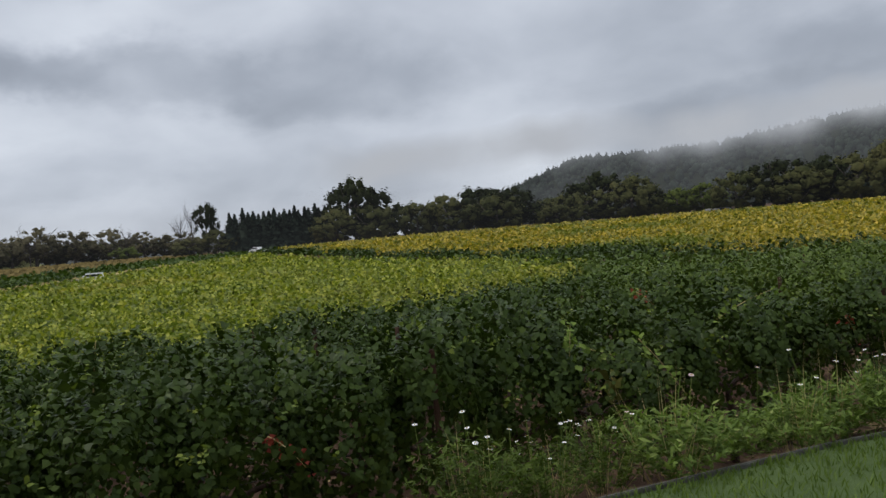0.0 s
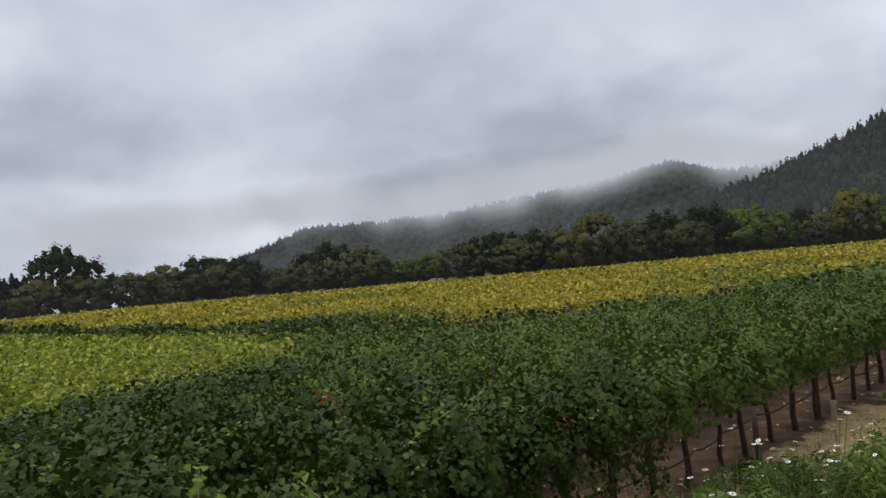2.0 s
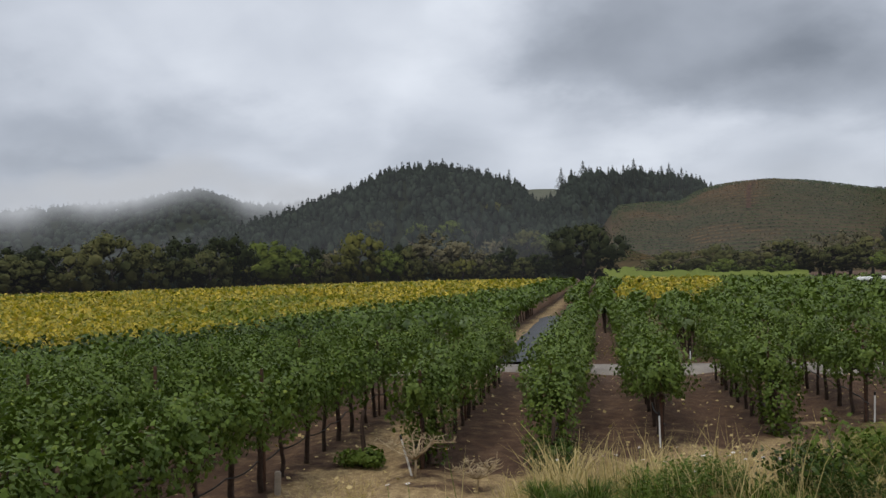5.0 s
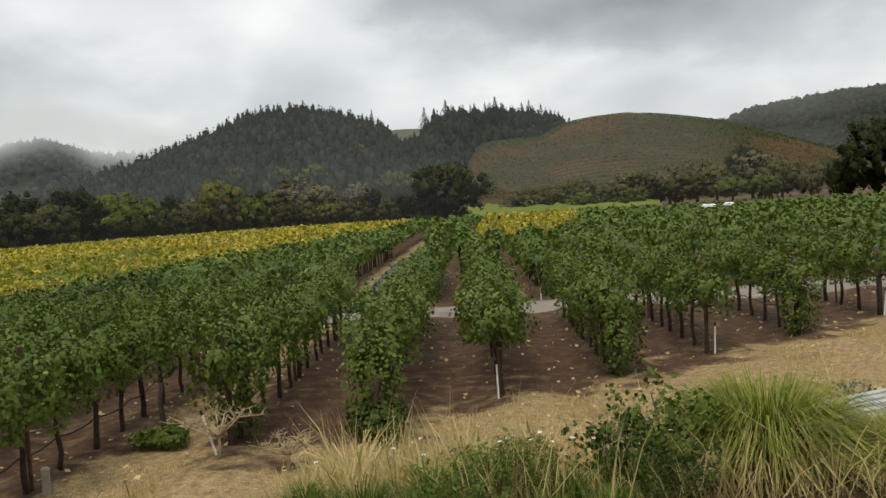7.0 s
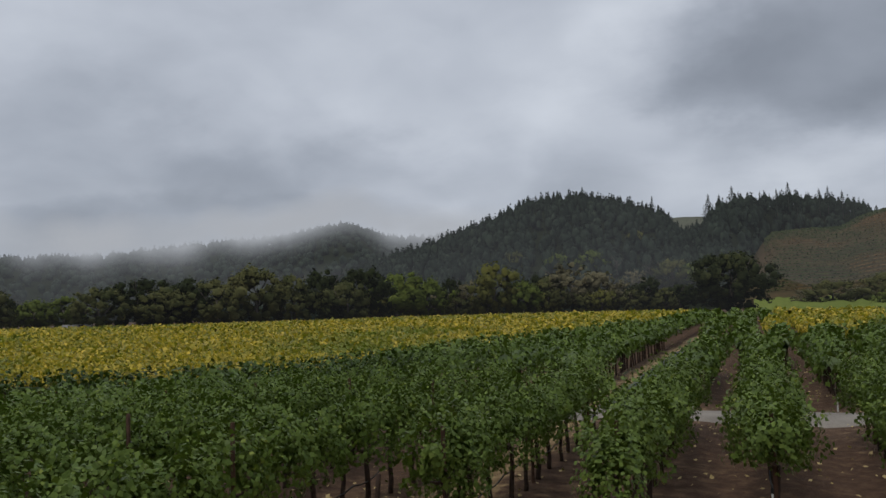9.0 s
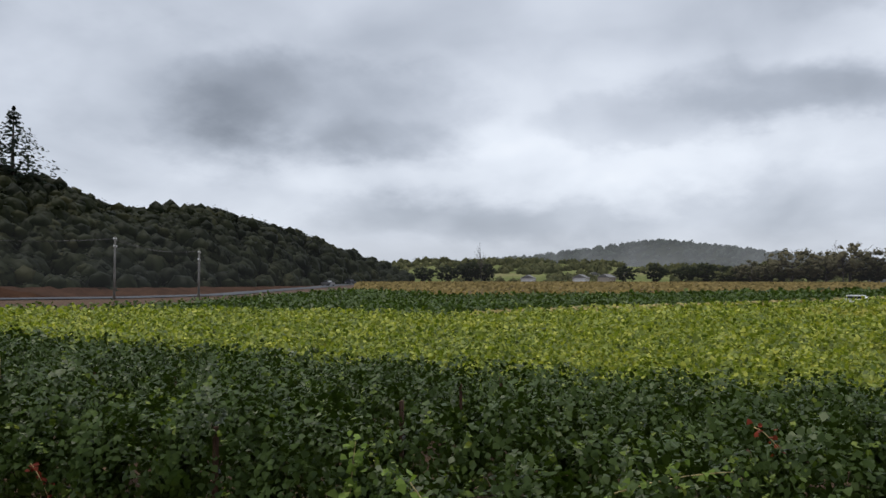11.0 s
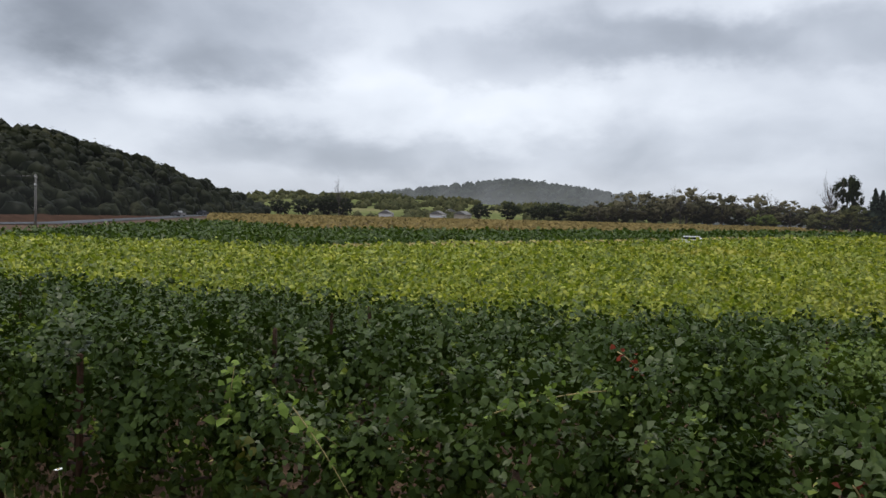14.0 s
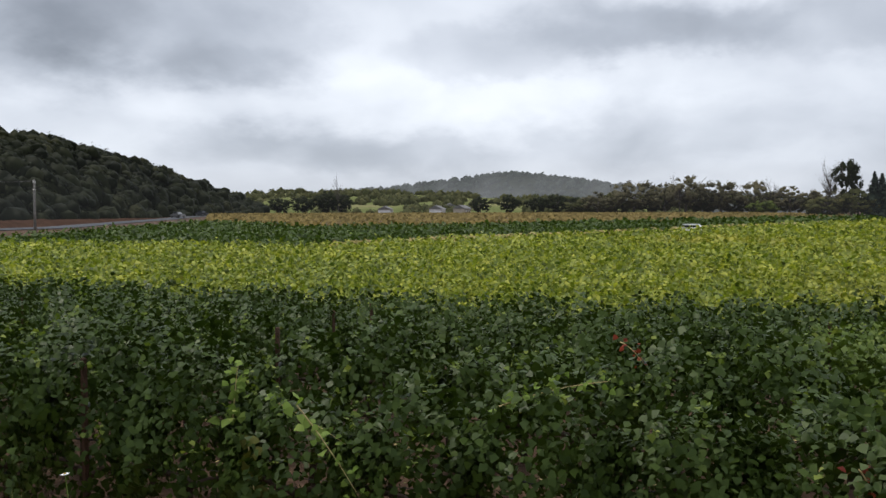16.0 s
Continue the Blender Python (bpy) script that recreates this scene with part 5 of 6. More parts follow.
for kind, az, el, foot, d, wdeg, k in (("yellow", -7.2, 4.95, 3.5, 420, 1.3, 0), ("bare", -8.6, 3.3, 2.0, 360, 1.1, 1), ("bare", -6.4, 2.9, 1.4, 350, 1.4, 2), ("green", -10.2, 3.9, 2.6, 380, 2.0, 1), ("green", -12.6, 3.8, 2.6, 380, 1.8, 2), ("olive", -15.4, 3.9, 2.8, 385, 2.0, 1),
                                       ("oak", 12.8, 3.75, 2.75, 415, 1.3, 1), ("oak", 18.4, 2.7, 1.6, 330, 2.2, 0), ("olive", -5.0, 3.0, 1.2, 350, 2.2, 2), ("green", -3.8, 2.7, 1.0, 350, 2.0, 0), ("grey", -7.4, 2.4, 0.8, 345, 2.0, 1)):
    x, y = polar(az, d)
    z0 = 2.85 + d * math.tan(radians(min(foot, el - wdeg)))
    plant_tree(kind, x, y, (2.85 + d * math.tan(radians(el)) - z0) * 1.06, d * radians(wdeg) * 1.28, k, z0)
tree_line("olive", 205, [(4.6, 1.2, 3.0), (7.4, 1.4, 3.2), (9.6, 1.0, 2.6), (12.0, 1.7, 3.2), (16.6, 1.5, 3.0), (20.6, 1.7, 2.8), (14.4, 1.2, 2.6), (22.4, 1.2, 2.6)], 2)
tree_line("grey", 212, [(6.0, 0.8, 2.2), (10.8, 1.5, 3.0), (13.6, 1.9, 3.2), (15.4, 2.1, 3.0), (18.8, 2.3, 3.4), (8.6, 0.9, 2.2), (3.2, 0.7, 2.0)], 4)
tree_line("green", 190, [(8.0, 0.6, 2.0), (17.6, 0.8, 2.4), (19.6, 0.9, 2.2), (11.2, 0.6, 2.0)], 1)
tree_line("liveoak", 118, [(26.0, 3.7, 4.6), (28.3, 2.0, 2.2), (24.0, 1.4, 1.6), (33.6, 4.7, 4.8), (37.2, 4.3, 5.6), (31.3, 3.2, 2.6), (42.0, 4.4, 6.0)], 2)
tree_line("grey", 112, [(30.0, 1.6, 2.2), (22.2, 1.3, 1.6)], 5)
tree_line("green", 114, [(29.2, 0.9, 1.6)], 6)
tree_line("oak", 330, [(18.2, 2.9, 1.6), (19.2, 2.5, 1.6)], 1)
# single conifers that stand out along the forest's crest
for k, (az, el, wdeg) in enumerate(((-2.5, 7.1, 0.75), (-1.8, 7.0, 0.7), (-1.0, 7.5, 0.9), (-0.6, 7.1, 0.7), (0.7, 7.0, 0.7), (1.7, 7.1, 0.7), (2.4, 7.45, 0.8), (2.9, 7.0, 0.6), (4.2, 6.9, 0.7), (4.7, 7.0, 0.7), (5.5, 6.65, 0.8), (6.1, 6.2, 0.6),
                                   (-14.8, 7.45, 0.7), (-13.9, 7.7, 0.7), (-12.7, 7.75, 0.8), (-11.5, 7.9, 0.8), (-10.5, 7.8, 0.7), (-8.3, 7.35, 0.7), (-6.1, 7.2, 0.6), (-16.1, 6.75, 0.7), (-17.6, 6.25, 0.7), (-19.4, 5.6, 0.7), (-21.3, 5.1, 0.6), (-9.3, 7.5, 0.7))):
    d = 470 if az < -3 else 520
    x, y = polar(az, d)
    foot = 2.85 + d * math.tan(radians(el - 1.7))
    ob = thing("hill_conifer_tree", "single dark conifer standing above the forest crest", "conifer", "crest conifers", at=pose(x, y, foot, 0, 0, k * 77) @ Matrix.Diagonal((d * radians(wdeg) * 1.9, d * radians(wdeg) * 1.9, 2.85 + d * math.tan(radians(el)) - foot, 1)))
    part_mesh("trunk", STEM_MESH, ob)
    part_mesh("needles", PINES[k % 2], ob, kind="stuff")
# pines that stand out on the dark hill, and one on the valley floor before it
for az, el, d, wdeg, k, foot in ((-142.7, 10.6, 236, 5.2, 0, 5.6), (-146.3, 9.0, 236, 3.6, 1, 6.0), (-148.6, 8.1, 238, 2.6, 0, 6.0), (-151.4, 10.2, 120, 5.6, 1, -1.0)):
    x, y = polar(az, d)
    z0 = 2.85 + d * math.tan(radians(foot))
    plant_tree("pine", x, y, 2.85 + d * math.tan(radians(el)) - z0, d * radians(wdeg) * 1.5, k, z0)
for az, el, d, wdeg in ((-149.4, 1.6, 104, 4.5), (-152.5, 3.0, 100, 6.0), (-147.2, 0.6, 108, 3.0)):
    x, y = polar(az, d)
    plant_tree("oak", x, y, 2.85 + d * math.tan(radians(el)) - gz(x, y), d * radians(wdeg), 3)


# ---- far crops, poles, cars and houses ----
def crop_field():
    rng = np.random.default_rng(91)
    n = 26000
    az = rng.uniform(-121, -79, n)
    r0 = np.interp(az, [-121, -114, -100, -90, -80], [118, 109, 122, 134, 154])
    r1 = np.interp(az, [-121, -114, -100, -90, -80], [330, 395, 385, 315, 215])
    r = np.sqrt(r0**2 + rng.random(n) * (r1**2 - r0**2))
    x, y = r * np.sin(np.radians(az)), r * np.cos(np.radians(az))
    c = np.stack([x, y, ground_z(x, y) + rng.uniform(0.1, 0.9, n)], 1)
    v, f = leaves(rng, c, rng.normal(0, 0.4, (n, 3)) + [0.5, 0, 0.8], rng.uniform(0.5, 1.3, n), OVAL, 0.1)
    tagged(new("dry_crop", mesh_of("dry_crop", v, f, M_CORN)), "dry golden-brown crop across the valley floor", "crop field", kind="stuff")


crop_field()


def pale_verge():
    """Tall straw-coloured blades that draw a pale line along the track between the far blocks."""
    rng = np.random.default_rng(92)
    n = 2600
    az = rng.uniform(-112, -78, n)
    d = np.interp(az, [-116, -114.5, -96, -81.5, -76], [59, 60, 86, 119, 138]) + rng.normal(0, 0.7, n)
    x, y = d * np.sin(np.radians(az)), d * np.cos(np.radians(az))
    c = np.stack([x, y, ground_z(x, y) + rng.uniform(0.5, 1.45, n)], 1)
    v, f = leaves(rng, c, rng.normal(0, 0.3, (n, 3)) + [0.7, 0, 0.5], rng.uniform(0.25, 0.5, n), OVAL, 0.1, 0.6)
    tagged(new("pale_verge", mesh_of("pale_verge", v, f, M_STRAW)), "pale straw-coloured blades along the track between vineyard blocks", "dry grass", kind="stuff")


pale_verge()


def utility_pole(az, d, h, k):
    x, y = polar(az, d)
    ob = thing("utility_pole", "weathered wooden utility pole with crossarms beside the road", "utility pole", "roadside poles", at=pose(x, y, gz(x, y), 0, 0, 35))
    part_mesh("pole", mesh_of("pole", *tube_arrays([(0, 0, -0.3), (0, 0, h / 2), (0, 0, h)], [0.19, 0.16, 0.13], 8), M_POLE, True), ob)
    for zz in (h - 0.5, h - 1.6):
        part("crossarm", box_bm(0, 0, zz, 2.4, 0.13, 0.16, 0.02), M_POLE, ob)
        for sx in (-1.1, -0.5, 0.5, 1.1):
            bm = bmesh.new()
            bmesh.ops.create_cone(bm, cap_ends=True, segments=8, radius1=0.07, radius2=0.05, depth=0.2, matrix=Matrix.Translation((sx, 0, zz + 0.18)))
            part("insulator", bm, M_STAKE, ob)
    return x, y


M_POLE = surface("grey_pole_wood", [(0.3, (0.12, 0.11, 0.10)), (0.7, (0.26, 0.25, 0.23))], 3, 30, 0.85, 0.4)
pa, pb = utility_pole(-136.5, 134, 9.6, 0), utility_pole(-131.2, 126, 7.6, 1)
pc = polar(-150, 128)
for a, b, ha, hb in ((pa, pb, 9.2, 7.2), (pc, pa, 9.4, 9.2)):
    for off in (-0.7, 0.0, 0.7):
        q = np.linspace(0, 1, 14)
        p = np.stack([a[0] + (b[0] - a[0]) * q + off, a[1] + (b[1] - a[1]) * q, ha + (hb - ha) * q - 2.2 * q * (1 - q) * 1.6], 1)
        ob = new("power_line", mesh_of("power_line", *tube_arrays(p, np.full(14, 0.022), 4), M_WIRE))
        tagged(ob, "thin dark power line sagging between the poles", "power line", "power lines")


def car(az, d, turn, label, body_mat, long=4.5, high=1.5):
    x, y = polar(az, d)
    ob = thing("car", label, "car", at=pose(x, y, gz(x, y) + 0.35, 0, 0, turn))
    bm = box_bm(0, 0, 0.62, long, 1.75, 0.62, 0.14)
    part("body", bm, body_mat, ob)
    bm = box_bm(-0.15, 0, high - 0.28, long * 0.55, 1.55, 0.6, 0.16)
    for v in bm.verts:
        if v.co.z > high - 0.3:
            v.co.x = -0.15 + (v.co.x + 0.15) * 0.78
            v.co.y *= 0.86
    part("cabin", bm, body_mat, ob)
    for sy in (-1, 1):
        part("side_window", box_bm(-0.15, sy * 0.735, high - 0.26, long * 0.4, 0.03, 0.34, 0.01), M_GLASS, ob)
    for sx in (-1, 1):
        for sy in (-1, 1):
            bm = bmesh.new()
            bmesh.ops.create_cone(bm, cap_ends=True, segments=18, radius1=0.34, radius2=0.34, depth=0.22, matrix=pose(sx * long * 0.31, sy * 0.8, 0.34, 90))
            bmesh.ops.bevel(bm, geom=bm.edges[:], offset=0.03, segments=1, affect="EDGES")
            wh = part("wheel", bm, M_TYRE, ob)
            bm = bmesh.new()
            bmesh.ops.create_cone(bm, cap_ends=True, segments=14, radius1=0.2, radius2=0.18, depth=0.03, matrix=pose(sx * long * 0.31, sy * 0.925, 0.34, 90))
            part("rim", bm, M_STEEL, wh)


car(-76.0, 178, 20, "white parked car beside the conifer row", M_WHITE)
car(-87.8, 101, 70, "white car parked on the field track", M_WHITE)
car(-122.9, 230, 70, "pale grey car on the valley road", M_STEEL)
car(-121.4, 262, 70, "dark car on the valley road", M_ASPHALT)


def house(az, d, turn, wx, wy, h, wall_mat, label, z=None):
    x, y = polar(az, d)
    ob = thing("house", label, "house", at=pose(x, y, gz(x, y) if z is None else z, 0, 0, turn))
    part("wall", box_bm(0, 0, h / 2, wx, wy, h), wall_mat, ob)
    bm = bmesh.new()
    o, r = 0.5, wy * 0.28
    vs = [bm.verts.new(p) for p in ((-wx / 2 - o, -wy / 2 - o, h), (wx / 2 + o, -wy / 2 - o, h), (wx / 2 + o, wy / 2 + o, h), (-wx / 2 - o, wy / 2 + o, h), (-wx / 2 - o, 0, h + r), (wx / 2 + o, 0, h + r))]
    for f in ((0, 1, 5, 4), (2, 3, 4, 5), (0, 4, 3), (1, 2, 5), (3, 2, 1, 0)):
        bm.faces.new([vs[i] for i in f])
    part("roof", bm, M_ROOF, ob)
    for k in range(int(wx // 3)):
        px = -wx / 2 + 1.6 + k * 3.0
        for sy in (-1, 1):
            wn = part("window", box_bm(px, sy * (wy / 2 + 0.02), h * 0.55, 1.3, 0.1, 1.1, 0.01), M_WHITE, ob)
            part("pane", box_bm(px, sy * (wy / 2 + 0.06), h * 0.55, 1.1, 0.05, 0.9), M_GLASS, wn)
    part("door", box_bm(wx / 2 - 1.2, -wy / 2 - 0.02, 1.05, 1.0, 0.1, 2.1, 0.01), M_DARKWOOD_SHADE, ob)


house(-109.2, 404, 10, 8, 6, 2.6, M_WHITE, "white farmhouse with a grey roof across the valley")
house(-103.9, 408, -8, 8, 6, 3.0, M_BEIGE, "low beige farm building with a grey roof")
house(-105.6, 402, 5, 11, 6, 2.8, M_WHITE, "long white farm shed among trees")
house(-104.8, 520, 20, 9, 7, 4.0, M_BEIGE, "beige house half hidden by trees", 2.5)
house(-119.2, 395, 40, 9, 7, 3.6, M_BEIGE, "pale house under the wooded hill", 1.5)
house(-44.1, 186, 30, 4.6, 2.4, 1.5, M_WHITE, "small white shed before the tree line")


def roof_sheet(az, d, z, wx, label):
    x, y = polar(az, d)
    ob = thing("field_shelter", label, "shelter", at=pose(x, y, gz(x, y), 0, 0, -az))
    part("roof", box_bm(0, 0, z, wx, 2.2, 0.22, 0.06), M_WHITE, ob)
    for sx in (-1, 1):
        for sy in (-1, 1):
            part("leg", box_bm(sx * (wx / 2 - 0.3), sy * 0.9, z / 2, 0.12, 0.12, z), M_POLE, ob)


roof_sheet(16.1, 62, 1.75, 0.95, "white-roofed field shelter among the vines")
roof_sheet(17.35, 62, 1.78, 0.7, "white-roofed field shelter among the vines")


# ---- vineyard hardware near the garden ----
def white_stake(x, y, h, lean, turn):
    ob = thing("marker_stake", "thin white-painted stake at the end of a vine row", "stake", "row-end stakes", at=pose(x, y, gz(x, y) - 0.04, lean, 0, turn))
    part("rod", box_bm(0, 0, h / 2, 0.026, 0.026, h, 0.005), M_STAKE, ob)
    part("cap", box_bm(0, 0, h + 0.03, 0.032, 0.032, 0.07, 0.006), M_WIRE, ob)


for x, y, h, lean, turn in ((0.26, 12.25, 0.58, 1, 0), (4.15, 14.55, 0.55, 3, 60), (6.2, 15.95, 0.5, 12, 100), (8.4, 17.2, 0.6, 8, 110), (10.7, 18.6, 0.6, 9, 120), (-3.35, 10.15, 0.62, 14, -80), (-1.5, 24.6, 0.5, 4, 0), (2.0, 24.7, 0.4, 3, 30)):
    white_stake(x, y, h, lean, turn)


def row_post(x, y, h, wood):
    ob = thing("trellis_post", "thick brown wooden end post of a vine row" if wood else "thin rusty steel trellis post in the vine row", "trellis post", "trellis posts", at=pose(x, y, gz(x, y), 0, 0, (x * 37) % 90))
    if wood:
        part_mesh("post", mesh_of("post", *tube_arrays([(0, 0, -0.2), (0.01, 0, h / 2), (0, 0.01, h)], [0.06, 0.055, 0.052], 9), M_TRUNK, True), ob)
    else:
        part("post", box_bm(0, 0, h / 2 - 0.1, 0.045, 0.035, h + 0.2, 0.006), M_POST, ob)
        for zz in (0.95, 1.35):
            part("wire_clip", box_bm(0.0, 0.024, zz, 0.06, 0.016, 0.03, 0.004), M_STEEL, ob)


for x in ROWS_LEFT[:4]:
    for k, y in enumerate(np.arange(-9.5, 20, 6.0)):
        row_post(x + 0.03, y + (0.7 if x > -6 else x % 1.7), 1.7 if k % 2 else 1.62, False)
for x in ROWS_RIGHT[:9]:
    row_post(x, float(south_end(x)) + 0.3, 1.5, x > 5)
    row_post(x, 19.4, 1.5, False)
row_post(-3.3, 14.6, 1.5, False)


def drip_line(x, y0, y1):
    """A drip tube hung along the row, sagging between the vines."""
    y = np.arange(y0, y1, 0.25)
    z = ground_z(np.full_like(y, x), y) + 0.46 - 0.05 * np.abs(np.sin(y * np.pi)) ** 0.7 + 0.03 * np.sin(y * 0.9 + x)
    p = np.stack([x + 0.05 * np.sin(y * 1.7), y, z], 1)
    ob = new("drip_line", mesh_of("drip_line", *tube_arrays(p, np.full(len(y), 0.011), 5), M_WIRE, True))
    tagged(ob, "black drip irrigation tube hung along the vines", "drip tube", "drip tubes")
    for h in (0.93,):
        p2 = np.stack([np.full_like(y, x), y, ground_z(np.full_like(y, x), y) + h], 1)
        tagged(new("trellis_wire", mesh_of("trellis_wire", *tube_arrays(p2[::8], np.full(len(p2[::8]), 0.003), 4), M_WIRE)), "thin dark trellis wire along the vines", "wire", "trellis wires")


for x in ROWS_LEFT[:3]:
    drip_line(x, -11.5, 20.0)
for x in ROWS_RIGHT[:6]:
    drip_line(x, float(south_end(x)), 20.6)


def leader(name, label, x, y, z, vec, n, mat, size, seed):
    """A long leafy cane that reaches out of the row."""
    rng = np.random.default_rng(seed)
    q = np.linspace(0, 1, n)
    p = np.stack([x + vec[0] * q, y + vec[1] * q, z + vec[2] * q - 0.12 * q * q], 1)
    ob = thing(name, label, "vine cane", "long canes", at=pose(0, 0, 0))
    part_mesh("cane", mesh_of("cane", *tube_arrays(p[:: max(1, n // 8)], np.linspace(0.006, 0.002, len(p[:: max(1, n // 8)])), 4), M_STRAW), ob)
    c = np.repeat(p, 2, 0) + rng.normal(0, 0.035, (2 * n, 3))
    part_mesh("leaf_spray", kind="stuff", parent=ob, me=mesh_of("leaf_spray", *leaves(rng, c, rng.normal(0, 0.5, c.shape) + [0.5, 0, 0.7], size * rng.uniform(0.7, 1.2, len(c)) * np.repeat(1.1 - 0.5 * q, 2), LOBED, 0.25, 0.4), mat))


M_CANE = leafy("pale_young_leaf", [(0.0, (0.11, 0.17, 0.03)), (0.6, (0.2, 0.27, 0.06)), (1.0, (0.33, 0.34, 0.09))], 0.3, 0.5)
leader("vine_cane", "pale green leafy cane reaching out of the row", -5.2, -1.3, 1.5, (0.15, 0.85, -0.25), 22, M_CANE, 0.066, 1)
leader("vine_cane", "pale green leafy cane reaching out of the row", -5.1, 0.35, 1.55, (0.1, 0.75, 0.35), 20, M_CANE, 0.066, 2)
leader("vine_cane", "pale yellow-green shoot standing above the row", -5.1, -1.5, 1.35, (0.0, 0.05, 0.52), 16, M_CANE, 0.085, 3)
leader("vine_cane", "yellow-green hanging cane on the row's face", -4.85, -0.9, 1.55, (0.06, 0.5, -0.5), 18, M_CANE, 0.066, 4)
leader("vine_cane", "yellowing shoot on the row's face", -4.85, -1.25, 1.3, (0.05, 0.1, -0.5), 14, M_YELLOWTREE, 0.11, 5)
leader("vine_cane", "dark upright shoot above the row", -5.3, -5.4, 1.7, (0.05, 0.05, 0.55), 14, M_VINE, 0.12, 6)
leader("vine_cane", "cluster of red autumn leaves in the row", -4.8, -4.35, 1.35, (0.02, 0.25, -0.15), 12, M_RED, 0.05, 7)
leader("vine_cane", "small cluster of red leaves in the row", -5.2, 2.45, 1.3, (0.05, 0.1, -0.1), 7, M_RED, 0.05, 8)
leader("vine_cane", "small cluster of red leaves in the row", -7.0, 1.0, 1.7, (0.05, 0.2, -0.05), 7, M_RED, 0.05, 9)
leader("vine_cane", "yellowing vine shoots beside the lane", -22.2, 22.2, 0.4, (0.3, 0.9, 0.6), 22, M_YELLOWTREE, 0.16, 10)


# ---- row ends draped with leaves down to the soil ----
def drape(x, y, seed, h, mat, label):
    rng = np.random.default_rng(seed)
    n = 1500
    q = unit(rng.normal(size=(n, 3)))
    lob = 1 + 0.3 * np.sin(np.arctan2(q[:, 1], q[:, 0]) * 3 + seed)
    c = q * np.array([0.36, 0.34, h / 2])[None] * (rng.uniform(0.7, 1.05, n) * lob)[:, None] + [0, 0, h / 2]
    c[:, 2] = np.maximum(c[:, 2], 0.02)
    ob = thing("vine_thicket", label, "vine thicket", at=pose(x, y, gz(x, y)))
    part_mesh("stem", TRUNKS[seed % 5], ob)
    part_mesh("foliage", mesh_of("foliage", *leaves(rng, c, q + rng.normal(0, 0.4, (n, 3)) + [0, 0, 0.4], 0.060 * rng.uniform(0.6, 1.3, n), OVAL, 0.25, 0.5), mat), ob, kind="stuff")


drape(-1.4, 10.75, 3, 1.45, M_VINE_LUSH, "leafy vine drooping to the soil at a row end")
drape(-1.3, 10.3, 5, 0.55, M_VINE, "low dark green leafy growth at the foot of a row end")
drape(2.3, 13.35, 7, 1.3, M_VINE_LUSH, "leafy vine drooping to the soil at a row end")
drape(-3.3, 10.9, 8, 1.35, M_VINE_LUSH, "leafy vine drooping at a row end")
drape(6.15, 15.9, 9, 1.2, M_VINE_LUSH, "leafy vine drooping at a row end")
drape(-4.3, 10.9, 10, 0.25, M_BED, "low green weed patch between vine rows")
drape(-4.5, 5.3, 12, 0.3, M_BED, "low green weed patch between vine rows")


# ---- lawn, edging and garden bed ----
def build_lawn():
    ys = np.arange(-24.0, LAWN_NORTH + 0.25, 0.4)
    xs = np.linspace(0, 1, 30) ** 1.4
    v = np.array([(lawn_west(y) + (15 - lawn_west(y)) * u, y) for y in ys for u in xs])
    z = ground_z(v[:, 0], v[:, 1]) + 0.05
    k = len(xs)
    i = (np.arange(len(ys) - 1)[:, None] * k + np.arange(k - 1)[None]).ravel()
    me = mesh_of("lawn", np.column_stack([v, z]), np.stack([i, i + 1, i + 1 + k, i + k], 1), M_TURF, True)
    tagged(new("lawn", me), "mown green garden lawn", "lawn", kind="structure")
    rng = np.random.default_rng(8)
    n = 20000
    y = rng.uniform(-3.8, LAWN_NORTH + 0.2, n)
    x = lawn_west(y) + 0.02 + rng.random(n) ** 1.5 * 5.0
    r = np.stack([x, y, ground_z(x, y) + 0.045], 1)
    t = r + np.stack([rng.normal(0, 0.018, n), rng.normal(0, 0.018, n), rng.uniform(0.03, 0.065, n)], 1)
    tagged(new("lawn_grass", mesh_of("lawn_grass", *strokes(rng, r, t, np.full(n, 0.004), 0.1), M_LAWN)), "short green blades of the mown lawn", "grass", kind="stuff")


M_TURF = surface("turf", [(0.3, (0.045, 0.075, 0.020)), (0.7, (0.09, 0.135, 0.038))], 1.5, 120, 0.95, 0.8, bump_scale=160)
build_lawn()


def edging():
    """Timber boards that hold the lawn's edge."""
    ob = thing("lawn_edging", "narrow weathered timber edging between lawn and flower bed", "edging", kind="structure")
    pts = [(float(lawn_west(y)), y) for y in np.arange(-9.0, 3.2, 1.8)]
    for a, b in zip(pts[:-1], pts[1:]):
        dx, dy = b[0] - a[0], b[1] - a[1]
        ln = math.hypot(dx, dy)
        me = bpy.data.meshes.new("edging_board")
        bm = box_bm(0, 0, 0, ln - 0.012, 0.022, 0.065, 0.005)
        bm.to_mesh(me)
        bm.free()
        me.materials.append(M_EDGING)
        o = part_mesh("edging_board", me, ob)
        o.matrix_basis = pose((a[0] + b[0]) / 2, (a[1] + b[1]) / 2, LAWN_Z + 0.045, 0, 0, math.degrees(math.atan2(dy, dx)))


edging()


